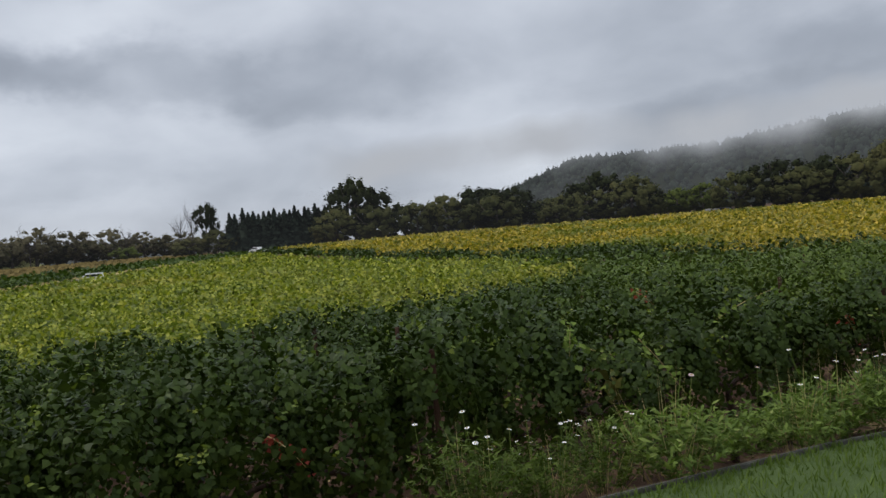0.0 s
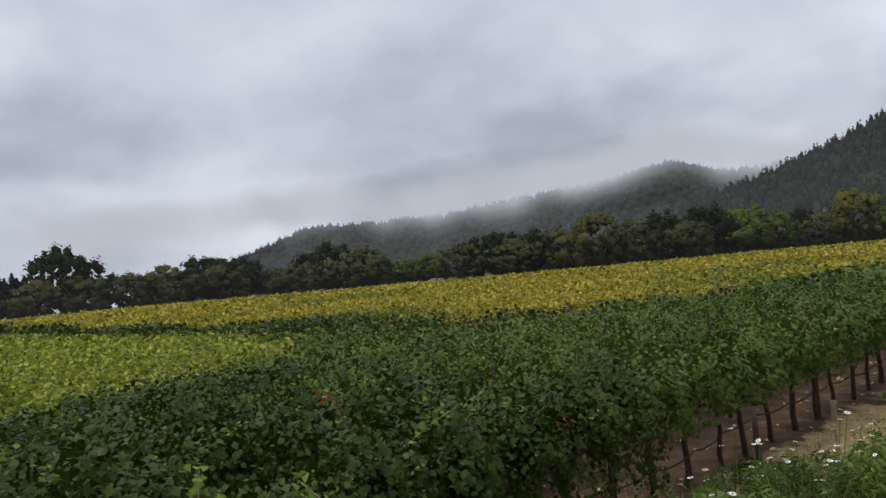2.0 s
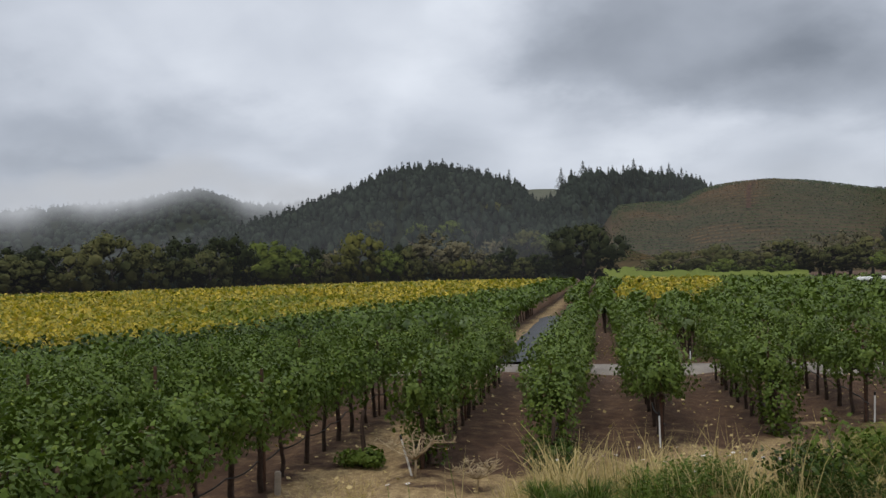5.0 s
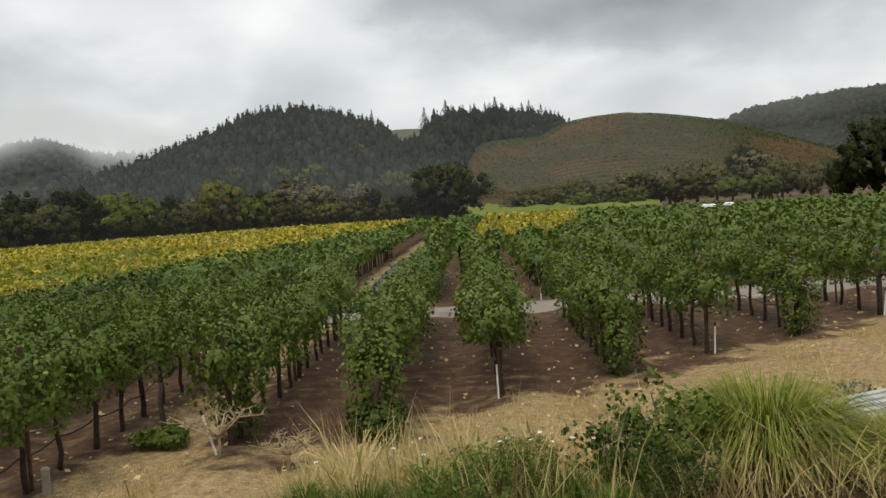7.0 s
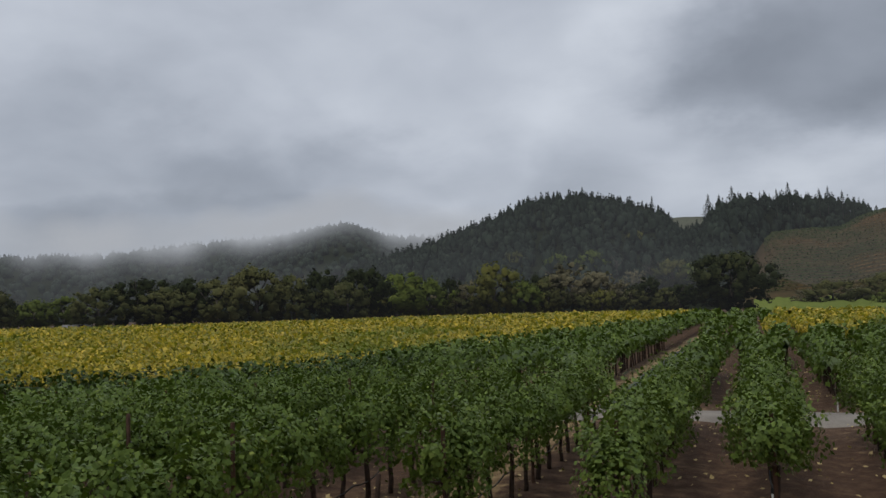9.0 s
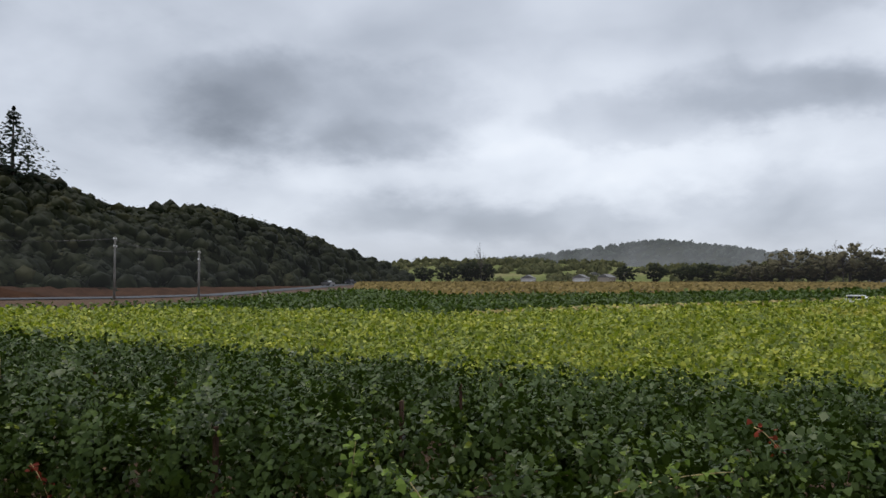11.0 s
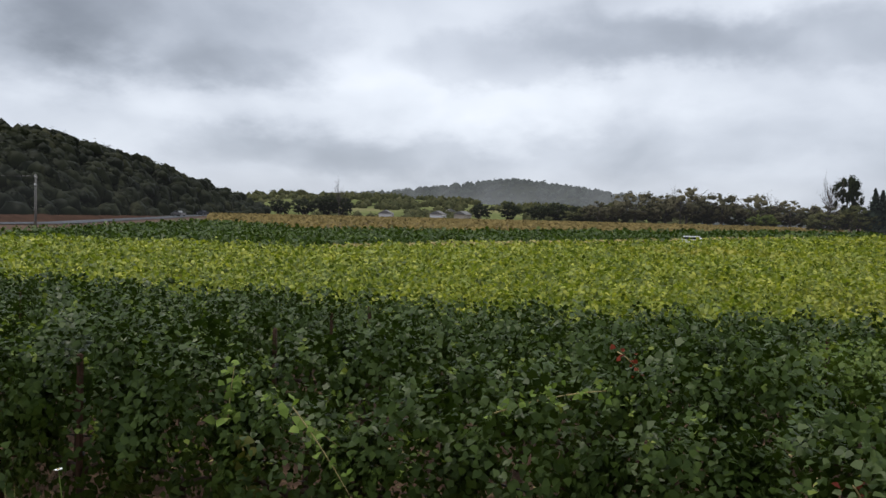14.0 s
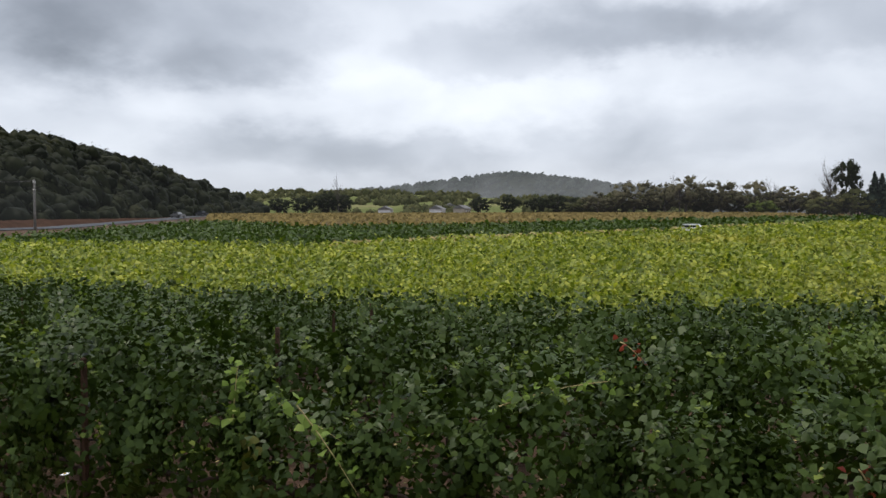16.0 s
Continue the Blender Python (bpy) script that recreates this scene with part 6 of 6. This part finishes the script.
def stone(x, y, sx, sy, sz, turn, seed, label):
    rng = np.random.default_rng(seed)
    bm = bmesh.new()
    bmesh.ops.create_icosphere(bm, subdivisions=3, radius=0.5)
    for v in bm.verts:
        p = v.co.copy()
        v.co = p * (1 + 0.22 * noise.noise(p * 2.3 + Vector((seed, 0, 0)))) * 1.0
        v.co.z = max(min(v.co.z, 0.34), -0.35)
        v.co = Vector((v.co.x * sx, v.co.y * sy, v.co.z * sz))
    for f in bm.faces:
        f.smooth = True
    me = bpy.data.meshes.new("stone")
    bm.to_mesh(me)
    bm.free()
    me.materials.append(M_STONE)
    ob = new("garden_stone", me)
    ob.matrix_basis = pose(x, y, gz(x, y) + sz * 0.18, 0, 0, turn)
    tagged(ob, label, "stone", "bed stones")


stone(-1.12, 3.55, 0.75, 0.32, 0.16, 28, 1, "long buff stone edging the flower bed")
stone(-0.75, 3.95, 0.5, 0.3, 0.2, 10, 2, "pale buff stone at the bed's corner")
stone(-0.2, 4.15, 0.45, 0.28, 0.16, -15, 3, "buff stone edging the flower bed")


NEEDLE = np.array([(0, -0.5), (0.26, -0.05), (0, 0.9), (-0.26, -0.05)])


def blades_mesh(name, seed, n, h, spread, width, mat, droop=0.3, base=0.12):
    rng = np.random.default_rng(seed)
    a = rng.uniform(0, 2 * np.pi, n)
    r0 = base * np.sqrt(rng.random(n))
    root = np.stack([np.cos(a) * r0, np.sin(a) * r0, np.full(n, -0.03)], 1)
    hh = h * rng.uniform(0.5, 1.0, n)
    out = spread * rng.uniform(0.1, 1.0, n) ** 0.8
    a2 = a + rng.normal(0, 0.5, n)
    tip = np.stack([np.cos(a2) * out, np.sin(a2) * out, hh * (1 - 0.55 * (out / spread) ** 2)], 1)
    return mesh_of(name, *strokes(rng, root, tip, width * rng.uniform(0.6, 1.2, n), droop), mat)


def arch_mesh(name, seed, n, h, spread, width, mat, base=0.14):
    """Long narrow blades that rise from one crown and arch over."""
    rng = np.random.default_rng(seed)
    a = rng.uniform(0, 2 * np.pi, n)
    r0 = base * np.sqrt(rng.random(n))
    out, hh = spread * rng.uniform(0.15, 1.0, n) ** 0.7, h * rng.uniform(0.55, 1.0, n)
    a2 = a + rng.normal(0, 0.35, n)
    t = np.array([0.0, 0.35, 0.68, 1.0])
    z = hh[:, None] * (2.0 * t - (1.0 + 0.65 * out[:, None] / spread) * t**2) - 0.03
    px = np.cos(a)[:, None] * r0[:, None] + np.cos(a2)[:, None] * out[:, None] * t**1.4
    py = np.sin(a)[:, None] * r0[:, None] + np.sin(a2)[:, None] * out[:, None] * t**1.4
    p = np.stack([px, py, z], 2)
    side = np.stack([-np.sin(a2), np.cos(a2), rng.normal(0, 0.3, n)], 1) * (width * rng.uniform(0.6, 1.2, n))[:, None]
    v = np.concatenate([p[:, :3] - side[:, None] * np.array([1, 0.9, 0.6])[:, None], p[:, :3] + side[:, None] * np.array([1, 0.9, 0.6])[:, None], p[:, 3:]], 1).reshape(-1, 3)
    b = np.arange(n)[:, None] * 7
    return mesh_of(name, v, np.concatenate([b + f for f in ([0, 3, 4], [0, 4, 1], [1, 4, 5], [1, 5, 2], [2, 5, 6])], 0), mat)


def daisy_meshes(mat, seed):
    """A flower head of twelve petals, and its disc."""
    rng = np.random.default_rng(seed)
    a = np.arange(12) * 2 * np.pi / 12
    c = np.stack([np.cos(a) * 0.021, np.sin(a) * 0.021, np.zeros(12)], 1)
    w = np.stack([-np.sin(a), np.cos(a), 0 * a], 1) * 0.006
    o = np.stack([np.cos(a), np.sin(a), 0 * a], 1)
    v = np.stack([c - o * 0.012, c + w, c + o * 0.016 + [0, 0, rng.uniform(-0.004, 0.006)], c - w], 1).reshape(-1, 3)
    b = np.arange(12)[:, None] * 4
    pet = mesh_of("petals", v, np.concatenate([b + [0, 1, 2], b + [0, 2, 3]], 0), mat)
    bm = bmesh.new()
    bmesh.ops.create_uvsphere(bm, u_segments=6, v_segments=4, radius=0.010)
    for q in bm.verts:
        q.co.z = q.co.z * 0.5 + 0.003
    disc = bpy.data.meshes.new("disc")
    bm.to_mesh(disc)
    bm.free()
    disc.materials.append(M_DISC)
    return pet, disc


DAISY, PINKY = daisy_meshes(M_PETAL, 1), daisy_meshes(M_PINK, 2)
STALK = mesh_of("stalk", *tube_arrays([(0, 0, 0), (0.01, 0, 0.5), (0, 0.01, 1.0)], [0.0028, 0.0022, 0.0018], 4), M_BED)
SPEAR = np.array([(0, -0.5), (0.15, -0.1), (0, 0.6), (-0.15, -0.1)])


def stemmy_mesh(name, seed, stems, per, h, spread, size, mat, outline=SPEAR, lean=0.55):
    """A bush of many leafy stems that rise and lean outwards from one crown, with leaves all along them."""
    rng = np.random.default_rng(seed)
    pts, nrm, sz = [], [], []
    for _ in range(stems):
        a, out = rng.uniform(0, 2 * np.pi), spread * math.sqrt(rng.random())
        ht = h * rng.uniform(0.6, 1.0) * (1 - 0.35 * (out / spread) ** 2)
        root = np.array([math.cos(a), math.sin(a), 0]) * out * (1 - lean)
        tip = np.array([math.cos(a) * out, math.sin(a) * out, ht])
        q = np.sort(rng.uniform(0.12, 1.0, per))
        p = root + (tip - root) * q[:, None]
        p[:, 2] += 0.12 * ht * np.sin(q * np.pi)
        b = rng.uniform(0, 2 * np.pi, per)
        side = np.stack([np.cos(b), np.sin(b), rng.uniform(0.2, 0.9, per)], 1)
        pts.append(p + side * (size * 0.4))
        nrm.append(np.stack([-np.cos(b) * 0.5, -np.sin(b) * 0.5, np.full(per, 0.8)], 1) + rng.normal(0, 0.3, (per, 3)))
        sz.append(size * rng.uniform(0.6, 1.2, per))
    return mesh_of(name, *leaves(rng, np.vstack(pts), np.vstack(nrm), np.concatenate(sz), outline, 0.2), mat)


M_LIMELEAF = leafy("bed_leaf_lime", [(0.0, (0.07, 0.11, 0.025)), (0.5, (0.16, 0.22, 0.05)), (1.0, (0.32, 0.34, 0.12))], 0.28, 0.5)
BED_MESH = {
    "strap": [arch_mesh("leaf_clump", 500 + k, 210, 0.46, 0.34, 0.0055, M_BED, 0.13) for k in range(4)],
    "bushy": [stemmy_mesh("leaf_mound", 520 + k, 84, 20, 0.50, 0.36, 0.046, M_BED) for k in range(4)],
    "dark": [stemmy_mesh("leaf_mound", 530 + k, 76, 18, 0.56, 0.36, 0.046, M_BEDDARK) for k in range(3)],
    "lime": [stemmy_mesh("leaf_clump", 510 + k, 76, 18, 0.38, 0.33, 0.056, M_LIMELEAF) for k in range(3)],
}
WISPS = [blades_mesh("flower_stems", 540 + k, 34, 0.62, 0.36, 0.0022, M_STRAW, 0.05) for k in range(2)]
BED_LABEL = {"strap": "green strap-leaved perennial clump in the flower bed", "lime": "lime green arching perennial clump in the flower bed",
             "bushy": "bushy green daisy plant in the flower bed", "dark": "dark green bushy perennial in the flower bed"}


def bed_plant(kind, x, y, s, k, flowers, pink=0):
    ob = thing("perennial", BED_LABEL[kind] + (" with white flowers" if flowers > 3 else ""), "perennial", "flower bed plants",
               at=pose(x, y, gz(x, y), 0, 0, (k * 53) % 360) @ Matrix.Diagonal((s, s, s, 1)))
    part_mesh("leaf_clump", BED_MESH[kind][k % len(BED_MESH[kind])], ob, kind="stuff")
    if flowers:
        part_mesh("stem_tuft", WISPS[k % 2], ob, kind="stuff")
    rng = np.random.default_rng(900 + k)
    for j in range(flowers + pink):
        a, r, h = rng.uniform(0, 6.28), 0.36 * math.sqrt(rng.random()), rng.uniform(0.30, 0.50)
        st = part_mesh("flower", STALK, ob, "white daisy flower on a thin stalk" if j < flowers else "faded pink flower on a thin stalk")
        st.matrix_basis = pose(math.cos(a) * r, math.sin(a) * r, 0.05, rng.normal(0, 6), rng.normal(0, 6), 0) @ Matrix.Diagonal((1, 1, h, 1))
        pair = DAISY if j < flowers else PINKY
        for nm, me in (("petals", pair[0]), ("disc", pair[1])):
            o = part_mesh(nm, me, st)
            o.matrix_basis = pose(0, 0.01, 1.0, rng.uniform(-35, 35), rng.uniform(-25, 25), 0) @ Matrix.Diagonal((0.48, 0.48, 0.48 / h, 1))


rng_bed = np.random.default_rng(31)
spots = []
for _ in range(2600):
    y = rng_bed.uniform(-4.5, 3.9)
    if y < 3.3:
        out = rng_bed.uniform(0.22, 1.5)
        x = float(lawn_west(y)) - out
    else:
        out = 1.0
        x = rng_bed.uniform(-3.2, -1.75 - 0.12 * (y - 3.3))
    if y < -4.0 or x < (-3.9 if y > 1.5 else -3.3 if y > 0.8 else -2.75):
        continue
    if all((x - a) ** 2 + (y - b) ** 2 > 0.37**2 for a, b, _ in spots):
        spots.append((x, y, out))
k = 0
for x, y, out in spots:
    k += 1
    if out < 0.55:
        kind = "lime" if (-2.8 < y < -0.6 or rng_bed.random() < 0.2) else "bushy" if rng_bed.random() < 0.7 else "strap"
    else:
        kind = ("bushy", "dark", "bushy", "dark", "bushy", "strap")[int(rng_bed.integers(6))]
    fl = int(rng_bed.integers(4, 12)) if kind in ("bushy", "dark") else int(rng_bed.integers(0, 3))
    bed_plant(kind, x, y, rng_bed.uniform(0.9, 1.35) * (0.8 if y < -3.0 else 1.0), k, fl, int(rng_bed.random() < 0.3))
# the bed goes on round the corner, below the lawn's north edge
for x, y, kind, s, fl in ((-0.3, 4.7, "strap", 0.9, 2), (0.1, 4.75, "bushy", 0.9, 6), (0.45, 4.6, "strap", 0.8, 1), (0.2, 5.1, "bushy", 0.8, 5), (-0.15, 4.35, "bushy", 0.9, 3),
                          (0.8, 4.7, "strap", 0.8, 1), (-0.7, 4.5, "strap", 0.8, 1), (1.05, 4.45, "dark", 0.8, 0), (3.9, 4.4, "lime", 0.8, 0), (3.3, 4.25, "strap", 0.6, 0)):
    k += 1
    bed_plant(kind, x, y, s, k, fl, 1)


def tussock(x, y, h, spread, n, seed, label, mat):
    ob = thing("grass_tussock", label, "ornamental grass", "grass tussocks", at=pose(x, y, gz(x, y), 0, 0, seed * 40))
    part_mesh("blade_tuft", arch_mesh("blades", seed, n, h, spread, 0.0045, mat, 0.16), ob)
    part_mesh("dead_tuft", arch_mesh("dead_blades", seed + 50, n // 3, h * 0.75, spread * 1.1, 0.004, M_STRAW, 0.2), ob)


for x, y, s in ((-0.9, 4.5, 0.6), (-0.35, 4.3, 0.7), (-0.6, 4.1, 0.55), (0.3, 4.2, 0.6), (0.65, 4.3, 0.6), (-1.1, 4.9, 0.6)):
    k += 1
    bed_plant("strap", x, y, s, k, 0)
for x, y, h, sd in ((-0.9, 5.6, 0.6, 612), (-0.1, 5.8, 0.65, 614), (0.35, 5.7, 0.7, 615), (0.8, 6.3, 0.55, 616), (1.3, 6.2, 0.6, 617), (2.2, 6.0, 0.5, 619)):
    tussock(x, y, h, 0.45, 60, sd, "tall dry straw-coloured grass tuft on the bank", M_STRAW)
tussock(1.75, 5.1, 0.86, 0.85, 2100, 601, "large green-gold arching grass tussock on the bank", M_CLUMP)
tussock(2.45, 4.75, 0.55, 0.6, 900, 602, "green-gold arching grass tussock on the bank", M_CLUMP)
tussock(2.75, 4.95, 0.42, 0.6, 620, 603, "low green grass tussock on the bank", M_CLUMP)
tussock(3.4, 4.7, 0.4, 0.45, 420, 605, "low yellow-green grass mound beside the lawn", M_CLUMP)


def shrub(name, label, category, x, y, z, rx, h, n, size, mat, seed, stems=9, outline=OVAL, lift=0.25):
    rng = np.random.default_rng(seed)
    ob = thing(name, label, category, at=pose(x, y, z))
    for _ in range(stems):
        a, r = rng.uniform(0, 6.28), rx * rng.uniform(0.3, 0.85)
        top = np.array([math.cos(a) * r, math.sin(a) * r, h * rng.uniform(0.5, 0.9)])
        part_mesh("stem", mesh_of("stem", *tube_arrays([(0, 0, -0.05), top * [0.3, 0.3, 0.45], top], [0.014, 0.009, 0.004], 5), M_TRUNK, True), ob)
    m = 22 if n > 5000 else 13
    q = unit(rng.normal(size=(n // m, 3)))
    lob = 1 + 0.2 * np.sin(np.arctan2(q[:, 1], q[:, 0]) * 4 + seed) + 0.18 * np.sin(q[:, 2] * 8 + seed * 2)
    c = q * np.array([rx, rx, h * (1 - lift) / 2]) * (rng.uniform(0.55, 0.96, n // m) * lob)[:, None] + [0, 0, h * lift + h * (1 - lift) / 2]
    rad = rng.uniform(0.06, 0.13, n // m) * (1.6 if n > 5000 else 0.9)
    hearts = cores(rng, c[::2] * [0.92, 0.92, 1], rad[::2] * (0.2 if n > 5000 else 0.12))
    c, q, soft = bunches(rng, c, q, rad, m)
    n = len(c)
    c[:, 2] = np.maximum(c[:, 2], 0.03)
    part_mesh("foliage", kind="stuff", parent=ob, me=foliage([(*leaves(rng, c, q + rng.normal(0, 0.5, (n, 3)) + [0, 0, 0.3], size * rng.uniform(0.6, 1.4, n), outline, 0.2), soft), hearts], mat, "foliage"))


shrub("shrub", "low dark green shrub with rosette leaves in the bed", "shrub", 1.12, 5.0, gz(1.12, 5.0), 0.42, 0.60, 1900, 0.034, M_BED, 1)
shrub("shrub", "low dark green shrub with rosette leaves in the bed", "shrub", 0.85, 4.85, gz(0.85, 4.85), 0.3, 0.45, 1100, 0.034, M_VINE, 2)
shrub("sage_bush", "silvery grey-green sage bush on the bank", "sage", 3.05, 5.3, gz(3.05, 5.3), 0.33, 0.75, 620, 0.035, M_SAGE, 3, 14)
shrub("sage_bush", "small grey-green bush in the dry grass", "sage", 4.3, 9.6, gz(4.3, 9.6), 0.4, 0.5, 500, 0.04, M_SAGE, 4, 12)
shrub("juniper", "big dark green juniper bush beside the deck", "juniper", 6.75, 8.1, gz(6.75, 8.1), 1.55, 2.45, 20000, 0.06, M_JUNIPER, 5, 16, NEEDLE, lift=0.12)
shrub("juniper", "big dark green juniper bush beside the deck", "juniper", 7.9, 6.6, gz(7.9, 6.6), 1.5, 2.2, 8000, 0.07, M_JUNIPER, 6, 14, NEEDLE, lift=0.1)


def dry_bush(x, y, h, wide, seed):
    """A dead pale bush: one short stem that forks into spreading limbs with fine twigs."""
    rng = np.random.default_rng(seed)
    ob = thing("dry_bush", "dead pale tan bush with spreading bare limbs", "dry bush", at=pose(x, y, gz(x, y)))
    fork = np.array([0.03, 0.0, h * 0.38])
    part_mesh("stem", mesh_of("stem", *tube_arrays([(0, 0, -0.05), fork * 0.6 + [0.015, 0, 0], fork], [0.022, 0.018, 0.015], 6), M_DEADWOOD, True), ob)
    for k in range(9):
        a = k * 0.7 + rng.uniform(-0.2, 0.2)
        out = np.array([math.cos(a), math.sin(a), 0]) * wide * rng.uniform(0.55, 1.0)
        tip = fork + out + [0, 0, h * rng.uniform(0.25, 0.62)]
        knee = fork + out * 0.45 + [0, 0, h * rng.uniform(0.1, 0.3)]
        chunks = [tube_arrays([fork, knee, tip], [0.012, 0.009, 0.004], 5)]
        for _ in range(13):
            u = rng.uniform(0.25, 1.0)
            p = (fork * (1 - u) + knee * u) if rng.random() < 0.35 else (knee * (1 - u) + tip * u)
            e = p + rng.normal(0, 0.09, 3) * [1, 1, 0.5] + [0, 0, 0.07]
            chunks.append(tube_arrays([p, (p + e) / 2 + rng.normal(0, 0.015, 3), e], [0.006, 0.0045, 0.002], 4))
        part_mesh("limb", mesh_of("limb", *merge(chunks), M_DEADWOOD), ob)


M_DEADWOOD = surface("bleached_dead_wood", [(0.3, (0.22, 0.16, 0.09)), (0.7, (0.50, 0.40, 0.25))], 8, 60, 0.85, 0.3)
dry_bush(-3.3, 10.0, 0.8, 0.62, 1)
dry_bush(-2.35, 9.6, 0.35, 0.4, 2)
dry_bush(0.2, 7.6, 0.35, 0.3, 3)


def stump_post(x, y):
    """A short pale timber post with a sawn top."""
    ob = thing("marker_post", "short pale timber post beside the vine row", "post", at=pose(x, y, gz(x, y), 3, 2, 20))
    part("post", box_bm(0, 0, 0.14, 0.085, 0.075, 0.42, 0.012), M_STONE, ob)


stump_post(-4.95, 9.0)


def bank_grass():
    """Dry grass and straw over the bank and the headland."""
    rng = np.random.default_rng(12)
    n = 22000
    x, y = rng.uniform(-4.2, 9.5, n), rng.uniform(4.3, 17.0, n)
    dens = np.array([noise.noise((p * 0.55, q * 0.55, 2.0)) for p, q in zip(x, y)])
    ok = (y < south_end(x) - 0.4) & (dens + rng.normal(0, 0.18, n) > -0.14 + 0.2 * (y > 8.5)) & ~((x > 2.6) & (x < 7.0) & (np.abs(y - 7.6 - 0.43 * (x - 4.5)) < 0.6))
    x, y = x[ok], y[ok]
    h = np.where((y < 7.0) & (x > -1.5), rng.uniform(0.12, 0.42, len(x)), rng.uniform(0.03, 0.15, len(x)))
    tall = (y < 7.4) & (x < 2.8) & (x > -1.2) & (rng.random(len(x)) < 0.26)
    h[tall] = rng.uniform(0.4, 0.8, tall.sum())
    chunks = []
    for j in range(4):
        r = np.stack([x + rng.normal(0, 0.05, len(x)), y + rng.normal(0, 0.05, len(x)), ground_z(x, y) - 0.02], 1)
        t = r + np.stack([rng.normal(0, 0.3, len(x)) * h, rng.normal(0, 0.3, len(x)) * h, h * rng.uniform(0.5, 1.0, len(x))], 1)
        chunks.append(strokes(rng, r, t, np.full(len(x), 0.0038), 0.12))
    v, f = merge(chunks)
    tagged(new("dry_grass", mesh_of("dry_grass", v, f, M_STRAW)), "dry straw-coloured grass on the bank", "dry grass", kind="stuff")
    m = 2600
    x, y = rng.uniform(-5.0, -3.6, m), rng.uniform(-6, 10, m)
    r = np.stack([x, y, ground_z(x, y) - 0.01], 1)
    t = r + np.stack([rng.normal(0, 0.05, m), rng.normal(0, 0.05, m), rng.uniform(0.03, 0.12, m)], 1)
    tagged(new("dry_grass", mesh_of("dry_grass", *strokes(rng, r, t, np.full(m, 0.003), 0.1), M_STRAW)), "thin dry grass beside the vine row", "dry grass", kind="stuff")
    n = 5200
    x, y = rng.uniform(-12, 14, n), rng.uniform(-9, 40, n)
    ok = (ground_z(x, y) < 0.4)
    x, y = x[ok], y[ok]
    c = np.stack([x, y, ground_z(x, y) + 0.06], 1)
    v, f = leaves(rng, c, rng.normal(0, 0.3, c.shape) + [0, 0, 1], rng.uniform(0.04, 0.10, len(x)), OVAL, 0.3)
    tagged(new("fallen_leaves", mesh_of("fallen_leaves", v, f, M_STRAW)), "fallen pale leaves scattered on the soil", "leaf litter", kind="stuff")


bank_grass()


def deck():
    """A low boardwalk of weathered planks over a dark gap in the bank."""
    ob = thing("boardwalk", "weathered grey plank boardwalk over a dark gap", "boardwalk", at=pose(4.52, 7.6, 0.0, 0, 0, 23.3))
    for j in range(5):
        part("plank", box_bm(0.02 * ((j * 5) % 3), -0.375 + j * 0.125, 1.0 + 0.004 * ((j * 3) % 2), 4.1, 0.112, 0.04, 0.006), M_BOARD, ob)
    for j in range(4):
        part("batten", box_bm(0.0, -0.3125 + j * 0.125, 1.022, 4.05, 0.02, 0.03, 0.004), M_BOARD, ob)
    part("fascia_board", box_bm(-0.6, -0.45, 0.95, 2.6, 0.03, 0.13, 0.006), M_BOARD, ob)
    part("fascia_board", box_bm(1.38, -0.445, 0.975, 1.2, 0.03, 0.08, 0.006), M_BOARD, ob)
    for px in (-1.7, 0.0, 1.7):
        part("bearer", box_bm(px, 0, 0.89, 0.14, 0.8, 0.16, 0.01), M_DARKWOOD_SHADE, ob)
        part("post", box_bm(px, 0.15, 0.3, 0.12, 0.12, 1.0, 0.01), M_DARKWOOD_SHADE, ob)
    # near-black panel added to put the gap's shade under the planks
    part("gap_shade_panel", box_bm(0.1, 0.1, 0.40, 3.8, 0.04, 0.92, 0.005), M_DARKWOOD_SHADE, ob)


deck()
